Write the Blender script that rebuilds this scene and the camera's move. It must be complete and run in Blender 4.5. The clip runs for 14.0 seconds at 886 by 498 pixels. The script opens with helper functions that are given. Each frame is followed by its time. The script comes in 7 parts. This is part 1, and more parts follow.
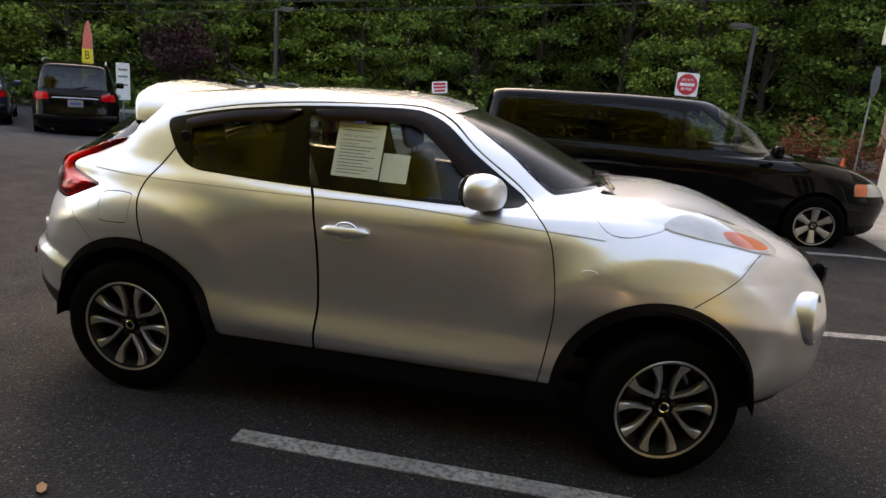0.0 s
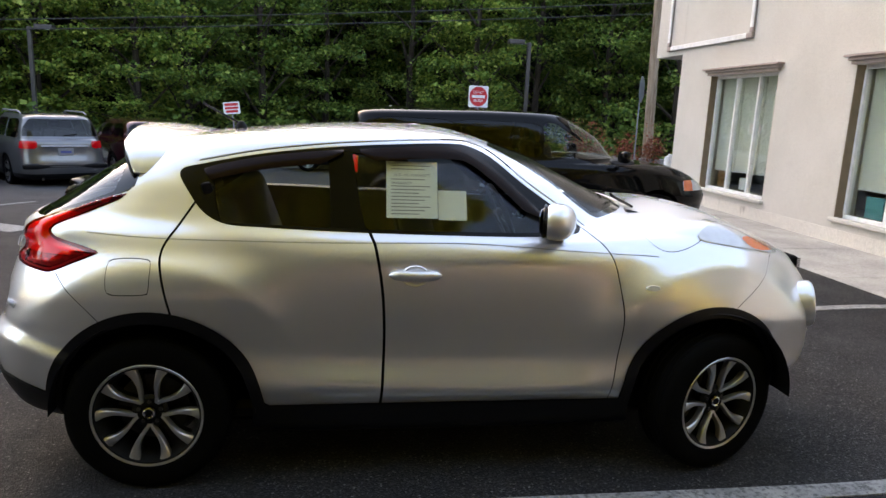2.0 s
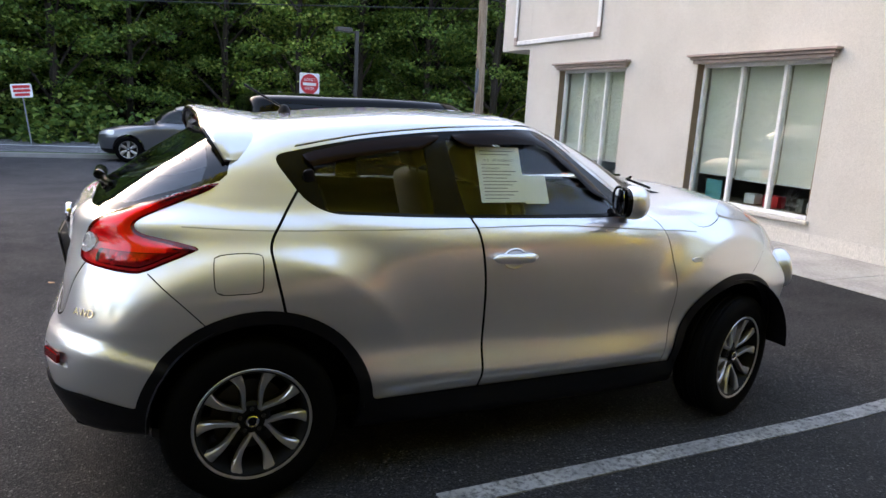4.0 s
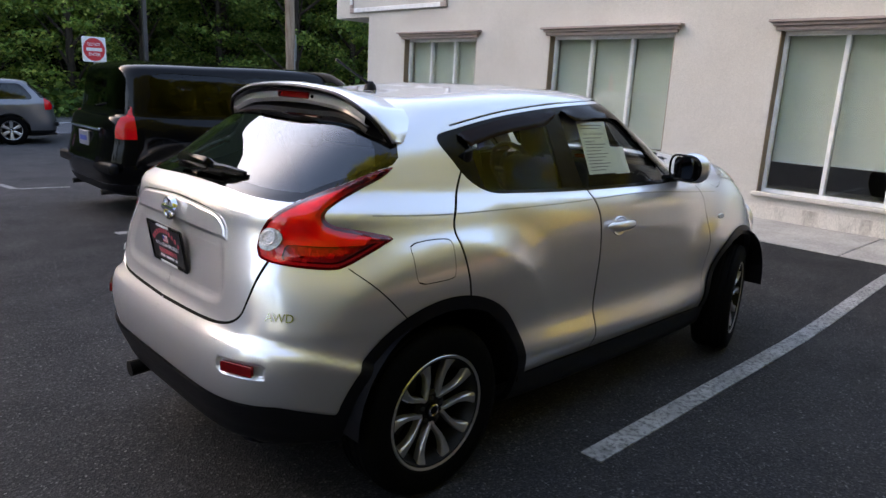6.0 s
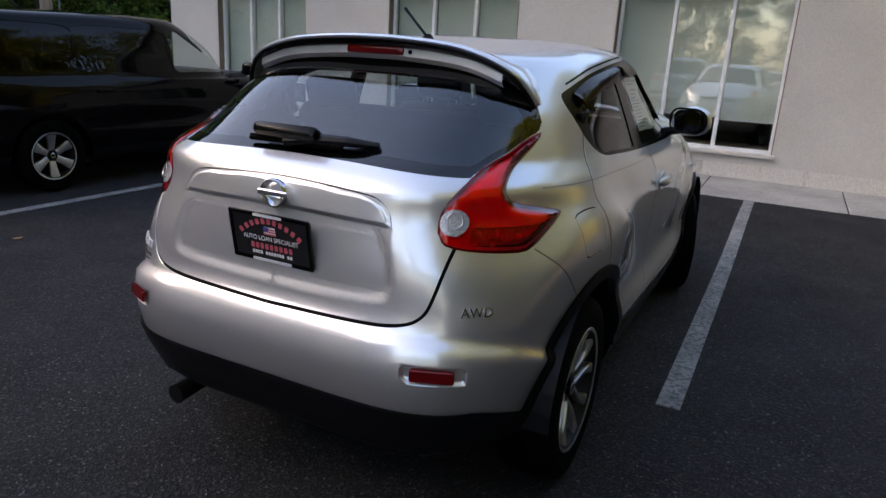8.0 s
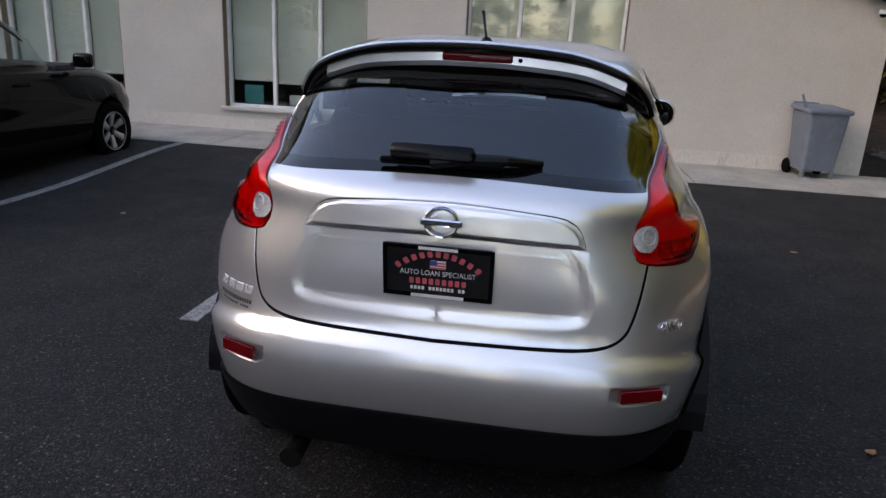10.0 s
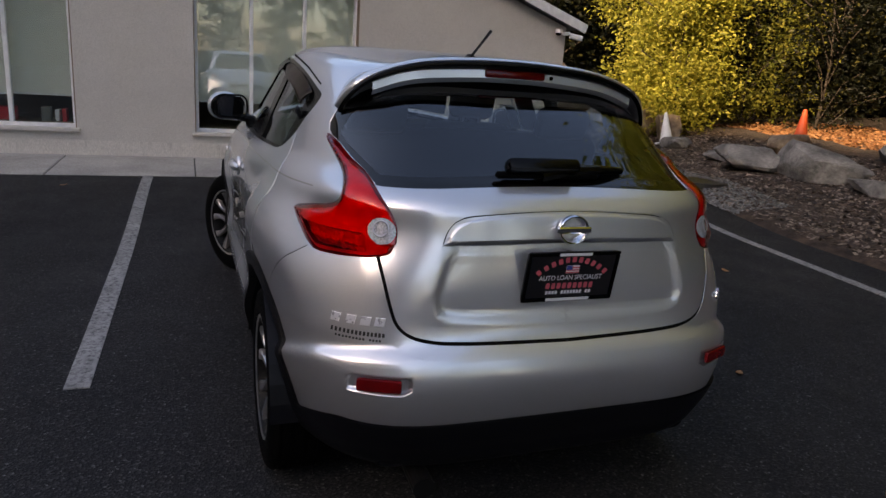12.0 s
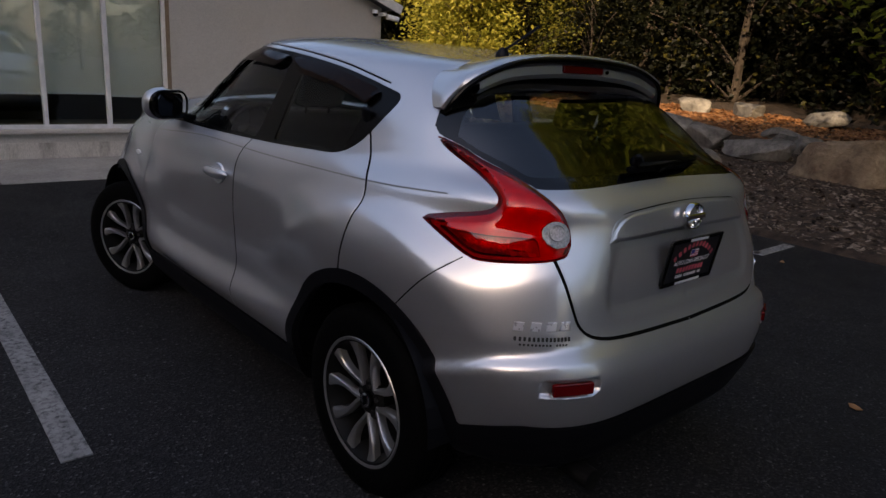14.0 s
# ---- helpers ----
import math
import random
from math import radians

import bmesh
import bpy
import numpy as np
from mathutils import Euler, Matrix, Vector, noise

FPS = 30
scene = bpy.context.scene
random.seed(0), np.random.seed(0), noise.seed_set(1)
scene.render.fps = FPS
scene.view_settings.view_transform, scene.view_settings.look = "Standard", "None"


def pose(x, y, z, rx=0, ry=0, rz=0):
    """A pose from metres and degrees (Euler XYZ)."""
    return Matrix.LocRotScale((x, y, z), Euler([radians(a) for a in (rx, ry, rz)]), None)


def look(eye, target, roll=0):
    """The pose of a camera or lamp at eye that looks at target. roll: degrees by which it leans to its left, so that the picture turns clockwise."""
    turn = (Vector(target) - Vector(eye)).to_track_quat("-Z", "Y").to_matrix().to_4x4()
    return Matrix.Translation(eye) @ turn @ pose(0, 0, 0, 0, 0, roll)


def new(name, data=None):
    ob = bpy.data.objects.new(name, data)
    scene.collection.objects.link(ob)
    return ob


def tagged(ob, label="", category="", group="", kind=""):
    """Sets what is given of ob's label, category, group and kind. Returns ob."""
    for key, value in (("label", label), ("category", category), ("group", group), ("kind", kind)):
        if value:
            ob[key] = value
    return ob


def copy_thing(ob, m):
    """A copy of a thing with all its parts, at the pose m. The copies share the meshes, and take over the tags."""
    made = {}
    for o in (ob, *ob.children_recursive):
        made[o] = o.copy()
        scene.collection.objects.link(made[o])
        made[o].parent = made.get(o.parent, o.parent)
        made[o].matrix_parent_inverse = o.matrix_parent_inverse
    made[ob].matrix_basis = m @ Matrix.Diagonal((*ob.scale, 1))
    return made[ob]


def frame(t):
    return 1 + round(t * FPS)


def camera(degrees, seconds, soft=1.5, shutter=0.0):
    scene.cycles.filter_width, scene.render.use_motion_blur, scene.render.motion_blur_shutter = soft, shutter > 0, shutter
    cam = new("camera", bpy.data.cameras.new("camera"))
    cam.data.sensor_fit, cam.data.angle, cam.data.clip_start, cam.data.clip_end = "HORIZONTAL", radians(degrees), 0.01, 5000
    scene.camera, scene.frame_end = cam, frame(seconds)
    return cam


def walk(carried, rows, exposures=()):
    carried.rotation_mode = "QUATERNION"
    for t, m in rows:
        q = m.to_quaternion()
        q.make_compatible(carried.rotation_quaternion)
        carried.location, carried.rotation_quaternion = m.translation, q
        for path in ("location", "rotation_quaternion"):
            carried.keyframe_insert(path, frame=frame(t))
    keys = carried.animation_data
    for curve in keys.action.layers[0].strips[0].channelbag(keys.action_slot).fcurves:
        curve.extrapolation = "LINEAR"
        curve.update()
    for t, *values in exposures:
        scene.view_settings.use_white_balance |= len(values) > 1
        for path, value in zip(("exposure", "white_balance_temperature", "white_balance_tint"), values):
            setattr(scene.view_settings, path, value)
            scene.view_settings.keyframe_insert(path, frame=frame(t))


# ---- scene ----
cam = camera(66.2, 14.0)
PATH = [
    (0, (0.772, -3.641, 1.62), (0.432, -1.729, 1.142), 4.6),
    (0.5, (0.474, -3.641, 1.612), (0.299, -1.699, 1.167), 5.0),
    (1, (0.153, -3.631, 1.6), (0.131, -1.683, 1.144), 4.2),
    (1.5, (-0.161, -3.572, 1.617), (-0.056, -1.629, 1.154), 3.5),
    (2, (-0.463, -3.604, 1.632), (-0.175, -1.666, 1.231), 2.4),
    (2.5, (-0.75, -3.557, 1.594), (-0.375, -1.647, 1.133), 2.7),
    (3, (-1.053, -3.449, 1.594), (-0.58, -1.566, 1.113), 3.3),
    (3.2, (-1.167, -3.415, 1.587), (-0.61, -1.55, 1.127), 2.7),
    (5.3, (-2.515, -2.877, 1.544), (-1.355, -1.309, 1.103), 3.3),
    (5.5, (-2.629, -2.753, 1.549), (-1.415, -1.235, 1.079), 2.1),
    (6, (-2.901, -2.515, 1.519), (-1.55, -1.113, 1.06), 3.0),
    (6.5, (-3.106, -2.247, 1.491), (-1.614, -1.023, 0.962), 4.5),
    (7, (-3.245, -1.923, 1.492), (-1.697, -0.786, 0.936), 3.9),
    (7.5, (-3.394, -1.653, 1.49), (-1.758, -0.642, 0.94), 3.1),
    (8, (-3.475, -1.363, 1.47), (-1.756, -0.506, 0.913), 3.3),
    (8.5, (-3.518, -1.075, 1.488), (-1.733, -0.373, 0.922), 3.4),
    (9, (-3.647, -0.776, 1.497), (-1.789, -0.241, 0.987), 2.7),
    (9.2, (-3.66, -0.71, 1.503), (-1.807, -0.186, 0.963), 2.1),
    (11.3, (-3.74, 0.677, 1.476), (-1.851, 0.243, 0.981), 5.5),
    (11.5, (-3.699, 0.787, 1.464), (-1.832, 0.259, 0.98), 5.3),
    (12, (-3.619, 1.072, 1.463), (-1.814, 0.376, 0.956), 4.2),
    (12.5, (-3.456, 1.334, 1.46), (-1.736, 0.463, 0.93), 3.0),
    (13, (-3.326, 1.579, 1.46), (-1.685, 0.544, 0.974), 3.3),
    (13.5, (-3.188, 1.816, 1.454), (-1.659, 0.642, 0.922), 3.9),
    (14, (-2.987, 2.037, 1.453), (-1.546, 0.753, 0.931), 3.7),
]
walk(cam, [(t, look(eye, target, roll)) for t, eye, target, roll in PATH],
     [(0, 2.7, 9600, 19), (2.5, 3.04, 8000, 17), (5.5, 2.86, 7500, 17), (6, 2.6, 7400, 18), (6.5, 2.12, 7250, 18), (7.5, 1.93, 7100, 19), (9, 1.9, 7200, 18), (11.5, 1.48, 7400, 20), (14, 0.64, 7200, 21)])

# ---- light: open shade under an evening sky, the low warm sun stands behind the wood and reaches only the trees on the near side ----
SUN_TO = Vector((-0.45, 0.85, 0.40)).normalized()
world = bpy.data.worlds.new("evening_sky")
scene.world = world
world.use_nodes = True
wn = world.node_tree.nodes
sky = wn.new("ShaderNodeTexSky")
sky.sky_type, sky.sun_disc = "NISHITA", False
sky.sun_elevation = math.asin(SUN_TO.z)
sky.sun_rotation = math.atan2(SUN_TO.x, SUN_TO.y)
sky.air_density, sky.dust_density = 1.0, 2.0
world.node_tree.links.new(sky.outputs[0], wn["Background"].inputs[0])
wn["Background"].inputs[1].default_value = 0.15
sun = new("sun", bpy.data.lights.new("sun", "SUN"))
sun.data.energy, sun.data.angle, sun.data.color = 5.0, radians(0.6), (1.0, 0.80, 0.50)
sun.matrix_world = look(SUN_TO * 60, (0, 0, 0))

# ---- materials ----
def shader(name):
    m = bpy.data.materials.new(name)
    m.use_nodes = True
    nt = m.node_tree
    return m, nt, nt.nodes, nt.links, nt.nodes["Principled BSDF"]


def coords(nt, scale=1.0, kind="Object"):
    tc = nt.nodes.new("ShaderNodeTexCoord")
    mp = nt.nodes.new("ShaderNodeMapping")
    s = scale if isinstance(scale, tuple) else (scale,) * 3
    mp.inputs["Scale"].default_value = s
    nt.links.new(tc.outputs[kind], mp.inputs[0])
    return mp.outputs[0]


def noise_fac(nt, scale, detail=4, rough=0.55, kind="Object", stretch=(1, 1, 1)):
    n = nt.nodes.new("ShaderNodeTexNoise")
    n.inputs["Scale"].default_value, n.inputs["Detail"].default_value, n.inputs["Roughness"].default_value = scale, detail, rough
    nt.links.new(coords(nt, stretch, kind), n.inputs["Vector"])
    return n.outputs["Fac"]


def ramp(nt, fac, stops):
    r = nt.nodes.new("ShaderNodeValToRGB")
    while len(r.color_ramp.elements) < len(stops):
        r.color_ramp.elements.new(0.5)
    for e, (p, c) in zip(r.color_ramp.elements, stops):
        e.position, e.color = p, (*c, 1) if len(c) == 3 else c
    nt.links.new(fac, r.inputs[0])
    return r.outputs[0]


def mixed(nt, fac, a, b, how="MIX"):
    n = nt.nodes.new("ShaderNodeMix")
    n.data_type, n.blend_type = "RGBA", how
    for k, v in ((0, fac), (6, a), (7, b)):
        if isinstance(v, (int, float)):
            n.inputs[k].default_value = v
        elif isinstance(v, tuple):
            n.inputs[k].default_value = (*v, 1)
        else:
            nt.links.new(v, n.inputs[k])
    return n.outputs[2]


def bumped(nt, bs, height, strength=0.3, distance=0.01):
    b = nt.nodes.new("ShaderNodeBump")
    b.inputs["Strength"].default_value, b.inputs["Distance"].default_value = strength, distance
    nt.links.new(height, b.inputs["Height"])
    nt.links.new(b.outputs[0], bs.inputs["Normal"])


def plain(name, colour, rough=0.5, metal=0.0, vary=0.12, scale=9.0, bump=0.0, fine=60.0, coat=0.0, spec=0.5):
    """A painted, moulded or cast surface: one colour, mottled at two scales."""
    m, nt, nodes, links, bs = shader(name)
    dark = tuple(c * (1 - vary) for c in colour)
    lite = tuple(min(1, c * (1 + vary)) for c in colour)
    col = ramp(nt, noise_fac(nt, scale, 5), [(0.3, dark), (0.7, lite)])
    links.new(col, bs.inputs["Base Color"])
    bs.inputs["Metallic"].default_value = metal
    rr = ramp(nt, noise_fac(nt, fine, 3), [(0.3, (max(0.02, rough * 0.82),) * 3), (0.7, (min(1, rough * 1.18),) * 3)])
    links.new(rr, bs.inputs["Roughness"])
    bs.inputs["Coat Weight"].default_value = coat
    bs.inputs["Coat Roughness"].default_value = 0.04
    bs.inputs["Specular IOR Level"].default_value = spec
    if bump:
        bumped(nt, bs, noise_fac(nt, fine, 4), bump, 0.004)
    return m


def car_paint(name, colour, metal=0.75, rough=0.32, dust=0.06, wide=0.0, share=0.45):
    m, nt, nodes, links, bs = shader(name)
    flake = noise_fac(nt, 900, 2)
    base = ramp(nt, flake, [(0.35, tuple(c * 0.985 for c in colour)), (0.65, tuple(min(1, c * 1.015) for c in colour))])
    film = ramp(nt, noise_fac(nt, 3.0, 6), [(0.45, (0, 0, 0)), (0.8, (dust,) * 3)])
    links.new(mixed(nt, film, base, (0.30, 0.28, 0.25)), bs.inputs["Base Color"])
    bs.inputs["Metallic"].default_value = metal
    links.new(ramp(nt, noise_fac(nt, 5.0, 5), [(0.3, (rough * 0.99,) * 3), (0.75, (rough * 1.01,) * 3)]), bs.inputs["Roughness"])
    bs.inputs["Coat Weight"].default_value, bs.inputs["Coat Roughness"].default_value = 1.0, 0.015
    if wide:
        # the flakes lie at many angles: a second, wider lobe under the same lacquer
        b2, mx = nodes.new("ShaderNodeBsdfPrincipled"), nodes.new("ShaderNodeMixShader")
        links.new(bs.inputs["Base Color"].links[0].from_socket, b2.inputs["Base Color"])
        b2.inputs["Metallic"].default_value, b2.inputs["Roughness"].default_value = metal, wide
        b2.inputs["Coat Weight"].default_value, b2.inputs["Coat Roughness"].default_value = 1.0, 0.015
        mx.inputs[0].default_value = share
        links.new(bs.outputs[0], mx.inputs[1])
        links.new(b2.outputs[0], mx.inputs[2])
        links.new(mx.outputs[0], nodes["Material Output"].inputs[0])
    return m


def glazing(name, tint, gloss=0.02, extra=0.0, head_on=0.045):
    """Thin glass: tinted passage and a mirror share by Fresnel."""
    m = bpy.data.materials.new(name)
    m.use_nodes = True
    nt = m.node_tree
    nt.nodes.remove(nt.nodes["Principled BSDF"])
    t, g, mx, lw, pw, ma = (nt.nodes.new(k) for k in ("ShaderNodeBsdfTransparent", "ShaderNodeBsdfGlossy", "ShaderNodeMixShader", "ShaderNodeLayerWeight", "ShaderNodeMath", "ShaderNodeMath"))
    t.inputs[0].default_value = (*tint, 1)
    g.inputs[0].default_value, g.inputs["Roughness"].default_value = (0.95, 0.97, 1, 1), gloss
    lw.inputs[0].default_value = 0.5
    pw.operation, ma.operation = "POWER", "MULTIPLY_ADD"
    pw.inputs[1].default_value, ma.inputs[1].default_value, ma.inputs[2].default_value = 4.5, 0.9, head_on + extra
    nt.links.new(lw.outputs["Facing"], pw.inputs[0])
    nt.links.new(pw.outputs[0], ma.inputs[0])
    fac = ma.outputs[0]
    nt.links.new(fac, mx.inputs[0])
    nt.links.new(t.outputs[0], mx.inputs[1])
    nt.links.new(g.outputs[0], mx.inputs[2])
    nt.links.new(mx.outputs[0], nt.nodes["Material Output"].inputs[0])
    return m


def leafy(name, a, b, c, thin=0.35, mid=0.55):
    """Leaves: colour by leaf, some light through the blade."""
    m, nt, nodes, links, bs = shader(name)
    geo = nodes.new("ShaderNodeNewGeometry")
    col = ramp(nt, geo.outputs["Random Per Island"], [(0.0, a), (mid, b), (1.0, c)])
    blotch = ramp(nt, noise_fac(nt, 0.8, 3), [(0.35, (0.62,) * 3), (0.7, (1.0,) * 3)])
    col = mixed(nt, 1.0, col, blotch, "MULTIPLY")
    links.new(col, bs.inputs["Base Color"])
    bs.inputs["Roughness"].default_value, bs.inputs["Specular IOR Level"].default_value = 0.55, 0.3
    tr, mx = nodes.new("ShaderNodeBsdfTranslucent"), nodes.new("ShaderNodeMixShader")
    links.new(col, tr.inputs[0])
    mx.inputs[0].default_value = thin
    links.new(bs.outputs[0], mx.inputs[1])
    links.new(tr.outputs[0], mx.inputs[2])
    links.new(mx.outputs[0], nodes["Material Output"].inputs[0])
    return m


def asphalt(name, tone=0.05, worn=0.0):
    m, nt, nodes, links, bs = shader(name)
    grit = nodes.new("ShaderNodeTexVoronoi")
    grit.inputs["Scale"].default_value = 125
    links.new(coords(nt), grit.inputs["Vector"])
    stones = ramp(nt, grit.outputs["Color"], [(0.25, (tone * 0.45, tone * 0.46, tone * 0.5)), (0.62, (tone, tone, tone * 1.06)), (0.80, (tone * 2.0, tone * 1.98, tone * 2.0)), (0.88, (tone * 3.2,) * 3), (1.0, (tone * 9.0,) * 3)])
    wear = ramp(nt, noise_fac(nt, 0.55, 6), [(0.3, (0.68, 0.68, 0.72)), (0.7, (1.25, 1.22, 1.18))])
    col = mixed(nt, 1.0, stones, wear, "MULTIPLY")
    spots = ramp(nt, noise_fac(nt, 3.3, 5, 0.6), [(0.60, (1, 1, 1)), (0.72, (0.55, 0.55, 0.56))])
    col = mixed(nt, 1.0, col, spots, "MULTIPLY")
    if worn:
        # paving gets paler beyond the near bays, its tone multiplied by this factor
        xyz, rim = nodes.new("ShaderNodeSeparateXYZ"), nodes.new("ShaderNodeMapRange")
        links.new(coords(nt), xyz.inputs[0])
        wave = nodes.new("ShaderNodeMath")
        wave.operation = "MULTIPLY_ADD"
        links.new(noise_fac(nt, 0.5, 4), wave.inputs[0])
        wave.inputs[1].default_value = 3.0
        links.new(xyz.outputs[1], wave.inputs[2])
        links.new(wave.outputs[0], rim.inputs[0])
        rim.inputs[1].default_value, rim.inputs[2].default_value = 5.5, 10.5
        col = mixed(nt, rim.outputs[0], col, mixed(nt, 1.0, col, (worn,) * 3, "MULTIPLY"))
    links.new(col, bs.inputs["Base Color"])
    links.new(ramp(nt, noise_fac(nt, 2.2, 4), [(0.3, (0.70,) * 3), (0.7, (0.90,) * 3)]), bs.inputs["Roughness"])
    bs.inputs["Specular IOR Level"].default_value = 0.24
    bumped(nt, bs, grit.outputs["Distance"], 0.55, 0.006)
    return m


def worn_paint(name):
    m, nt, nodes, links, bs = shader(name)
    keep = ramp(nt, noise_fac(nt, 38, 6, 0.7), [(0.34, (0, 0, 0)), (0.54, (1, 1, 1))])
    col = ramp(nt, noise_fac(nt, 6, 5), [(0.3, (0.19, 0.19, 0.185)), (0.75, (0.35, 0.35, 0.34))])
    links.new(mixed(nt, keep, (0.045, 0.045, 0.048), col), bs.inputs["Base Color"])
    bs.inputs["Roughness"].default_value = 0.8
    bumped(nt, bs, noise_fac(nt, 90, 4), 0.4, 0.004)
    return m


def two_tone(name, a, b, scale, fine, rough=0.85, bump=0.4, depth=0.01, lo=0.35, hi=0.65, stretch=(1, 1, 1)):
    """Stone, concrete, stucco, bark: two colours, a fine grain over them and relief."""
    m, nt, nodes, links, bs = shader(name)
    col = ramp(nt, noise_fac(nt, scale, 6, 0.6, stretch=stretch), [(lo, a), (hi, b)])
    grain = ramp(nt, noise_fac(nt, fine, 5, stretch=stretch), [(0.3, (0.78,) * 3), (0.7, (1.15,) * 3)])
    links.new(mixed(nt, 1.0, col, grain, "MULTIPLY"), bs.inputs["Base Color"])
    bs.inputs["Roughness"].default_value = rough
    bumped(nt, bs, noise_fac(nt, fine, 6, 0.6, stretch=stretch), bump, depth)
    return m


def lamp_red(name, colour=(0.72, 0.006, 0.012)):
    m, nt, nodes, links, bs = shader(name)
    links.new(ramp(nt, noise_fac(nt, 180, 2), [(0.3, tuple(c * 0.92 for c in colour)), (0.7, colour)]), bs.inputs["Base Color"])
    bs.inputs["Roughness"].default_value = 0.25
    bs.inputs["Specular IOR Level"].default_value = 0.0
    bs.inputs["Coat Weight"].default_value, bs.inputs["Coat Roughness"].default_value = 0.75, 0.02
    return m


M_SILVER = car_paint("silver_paint", (0.80, 0.80, 0.81), 0.97, 0.19, 0.01, 0.54, 0.56)
M_CLAD = plain("black_plastic", (0.0045, 0.0045, 0.006), 0.45, bump=0.1, fine=300, spec=0.18)
M_RUBBER = plain("tyre_rubber", (0.0022, 0.0022, 0.0022), 0.75, bump=0.2, fine=120, spec=0.05)
M_TRIM = plain("gloss_black_trim", (0.003, 0.003, 0.003), 0.2, spec=0.16)
M_SEAM = plain("seam_black", (0.002, 0.002, 0.002), 0.9, spec=0.1)
M_GLASS = glazing("clear_glass", (0.86, 0.91, 0.88), 0.0, 0.0, 0.032)
M_TINT = glazing("tinted_glass", (0.74, 0.78, 0.76), 0.0, 0.0, 0.026)
M_FARTINT = glazing("car_window_glass", (0.22, 0.24, 0.24), 0.0, 0.0, 0.035)
M_REARGL = glazing("rear_glass", (0.58, 0.63, 0.64), 0.0, 0.05)
M_LAMP = lamp_red("red_lens", (0.62, 0.004, 0.009))
M_REDSHELL = glazing("red_shell", (0.95, 0.014, 0.018), 0.0, 0.0, 0.05)
M_HOUSING = plain("pale_reflector", (0.86, 0.80, 0.80), 0.35, 0.25, vary=0.10, scale=40, bump=0.5, fine=160)
M_HOUSEMID = plain("ribbed_reflector", (0.75, 0.66, 0.66), 0.3, 0.4, vary=0.35, scale=120, bump=0.6, fine=220)
M_HOUSEDK = plain("dark_reflector", (0.60, 0.52, 0.52), 0.4, 0.3, vary=0.3, scale=60, bump=0.4, fine=180)
M_CLEAR = plain("clear_lens", (0.58, 0.58, 0.59), 0.18, 0.35, coat=1.0)
M_LENS = plain("fluted_lens", (0.50, 0.49, 0.50), 0.2, 0.3, vary=0.35, scale=150, bump=0.6, fine=260, coat=1.0)
M_ORANGE = plain("amber_lens", (0.75, 0.13, 0.03), 0.2, coat=1.0)
M_SATIN = plain("satin_chrome", (0.80, 0.80, 0.82), 0.30, 0.55, vary=0.03)
M_CHROME = plain("chrome", (0.85, 0.85, 0.87), 0.08, 1.0, vary=0.03)
M_ALLOY = plain("machined_alloy", (0.56, 0.55, 0.54), 0.36, 0.9, vary=0.03, scale=200, fine=400)
M_ALLOYDK = plain("dark_alloy", (0.010, 0.0098, 0.0095), 0.4, 0.2, spec=0.12)
M_STEEL = plain("brake_steel", (0.06, 0.057, 0.055), 0.45, 0.7)
M_CLOTH = plain("seat_cloth", (0.010, 0.010, 0.011), 0.9, bump=0.3, fine=400)
M_LINER = plain("headliner", (0.30, 0.30, 0.29), 0.9, bump=0.2, fine=300)
M_DASH = plain("dashboard_plastic", (0.014, 0.014, 0.015), 0.6, bump=0.2, fine=250)
M_PAPER = plain("paper", (0.72, 0.72, 0.62), 0.8, vary=0.04)
M_PLATE = plain("black_plate", (0.01, 0.01, 0.012), 0.35)
M_WHITE = plain("white_ink", (0.75, 0.75, 0.75), 0.6, vary=0.03)
M_PINK = plain("red_ink", (0.60, 0.10, 0.13), 0.6, vary=0.03)
M_BLUEINK = plain("blue_ink", (0.06, 0.09, 0.35), 0.6, vary=0.03)
M_GREYINK = plain("grey_ink", (0.22, 0.22, 0.20), 0.7, vary=0.03)
M_BLACKINK = plain("black_ink", (0.02, 0.02, 0.02), 0.6)
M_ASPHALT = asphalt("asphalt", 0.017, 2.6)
M_ROAD = asphalt("road_asphalt", 0.15)
M_LINE = worn_paint("worn_line_paint")
M_CONC = two_tone("concrete", (0.30, 0.29, 0.27), (0.42, 0.41, 0.38), 1.6, 45, 0.9, 0.25, 0.006)
M_STUCCO = two_tone("pale_stucco", (0.55, 0.525, 0.48), (0.62, 0.595, 0.55), 0.9, 130, 0.9, 0.25, 0.004)
M_PLINTH = two_tone("stained_base", (0.30, 0.28, 0.25), (0.64, 0.61, 0.56), 1.3, 40, 0.9, 0.08, 0.003, 0.28, 0.42, (1, 3, 0.9))
M_CORNICE = plain("cornice_paint", (0.36, 0.29, 0.26), 0.7, bump=0.15)
M_FRAME = plain("white_frame", (0.78, 0.78, 0.78), 0.4)
M_REVEAL = plain("brown_reveal", (0.20, 0.15, 0.10), 0.7)
M_BLIND = plain("roller_blind", (0.78, 0.765, 0.69), 0.9, vary=0.05, bump=0.1, fine=500)
M_WINDOW = glazing("window_glass", (0.90, 0.93, 0.91), 0.0, 0.06)
M_ROOM = plain("room_wall", (0.20, 0.16, 0.12), 0.9)
M_ROCK = two_tone("boulder", (0.09, 0.085, 0.08), (0.30, 0.285, 0.26), 2.2, 22, 0.9, 0.9, 0.03)
M_ROCKTAN = two_tone("tan_boulder", (0.13, 0.085, 0.055), (0.36, 0.28, 0.19), 2.0, 18, 0.9, 0.9, 0.03)
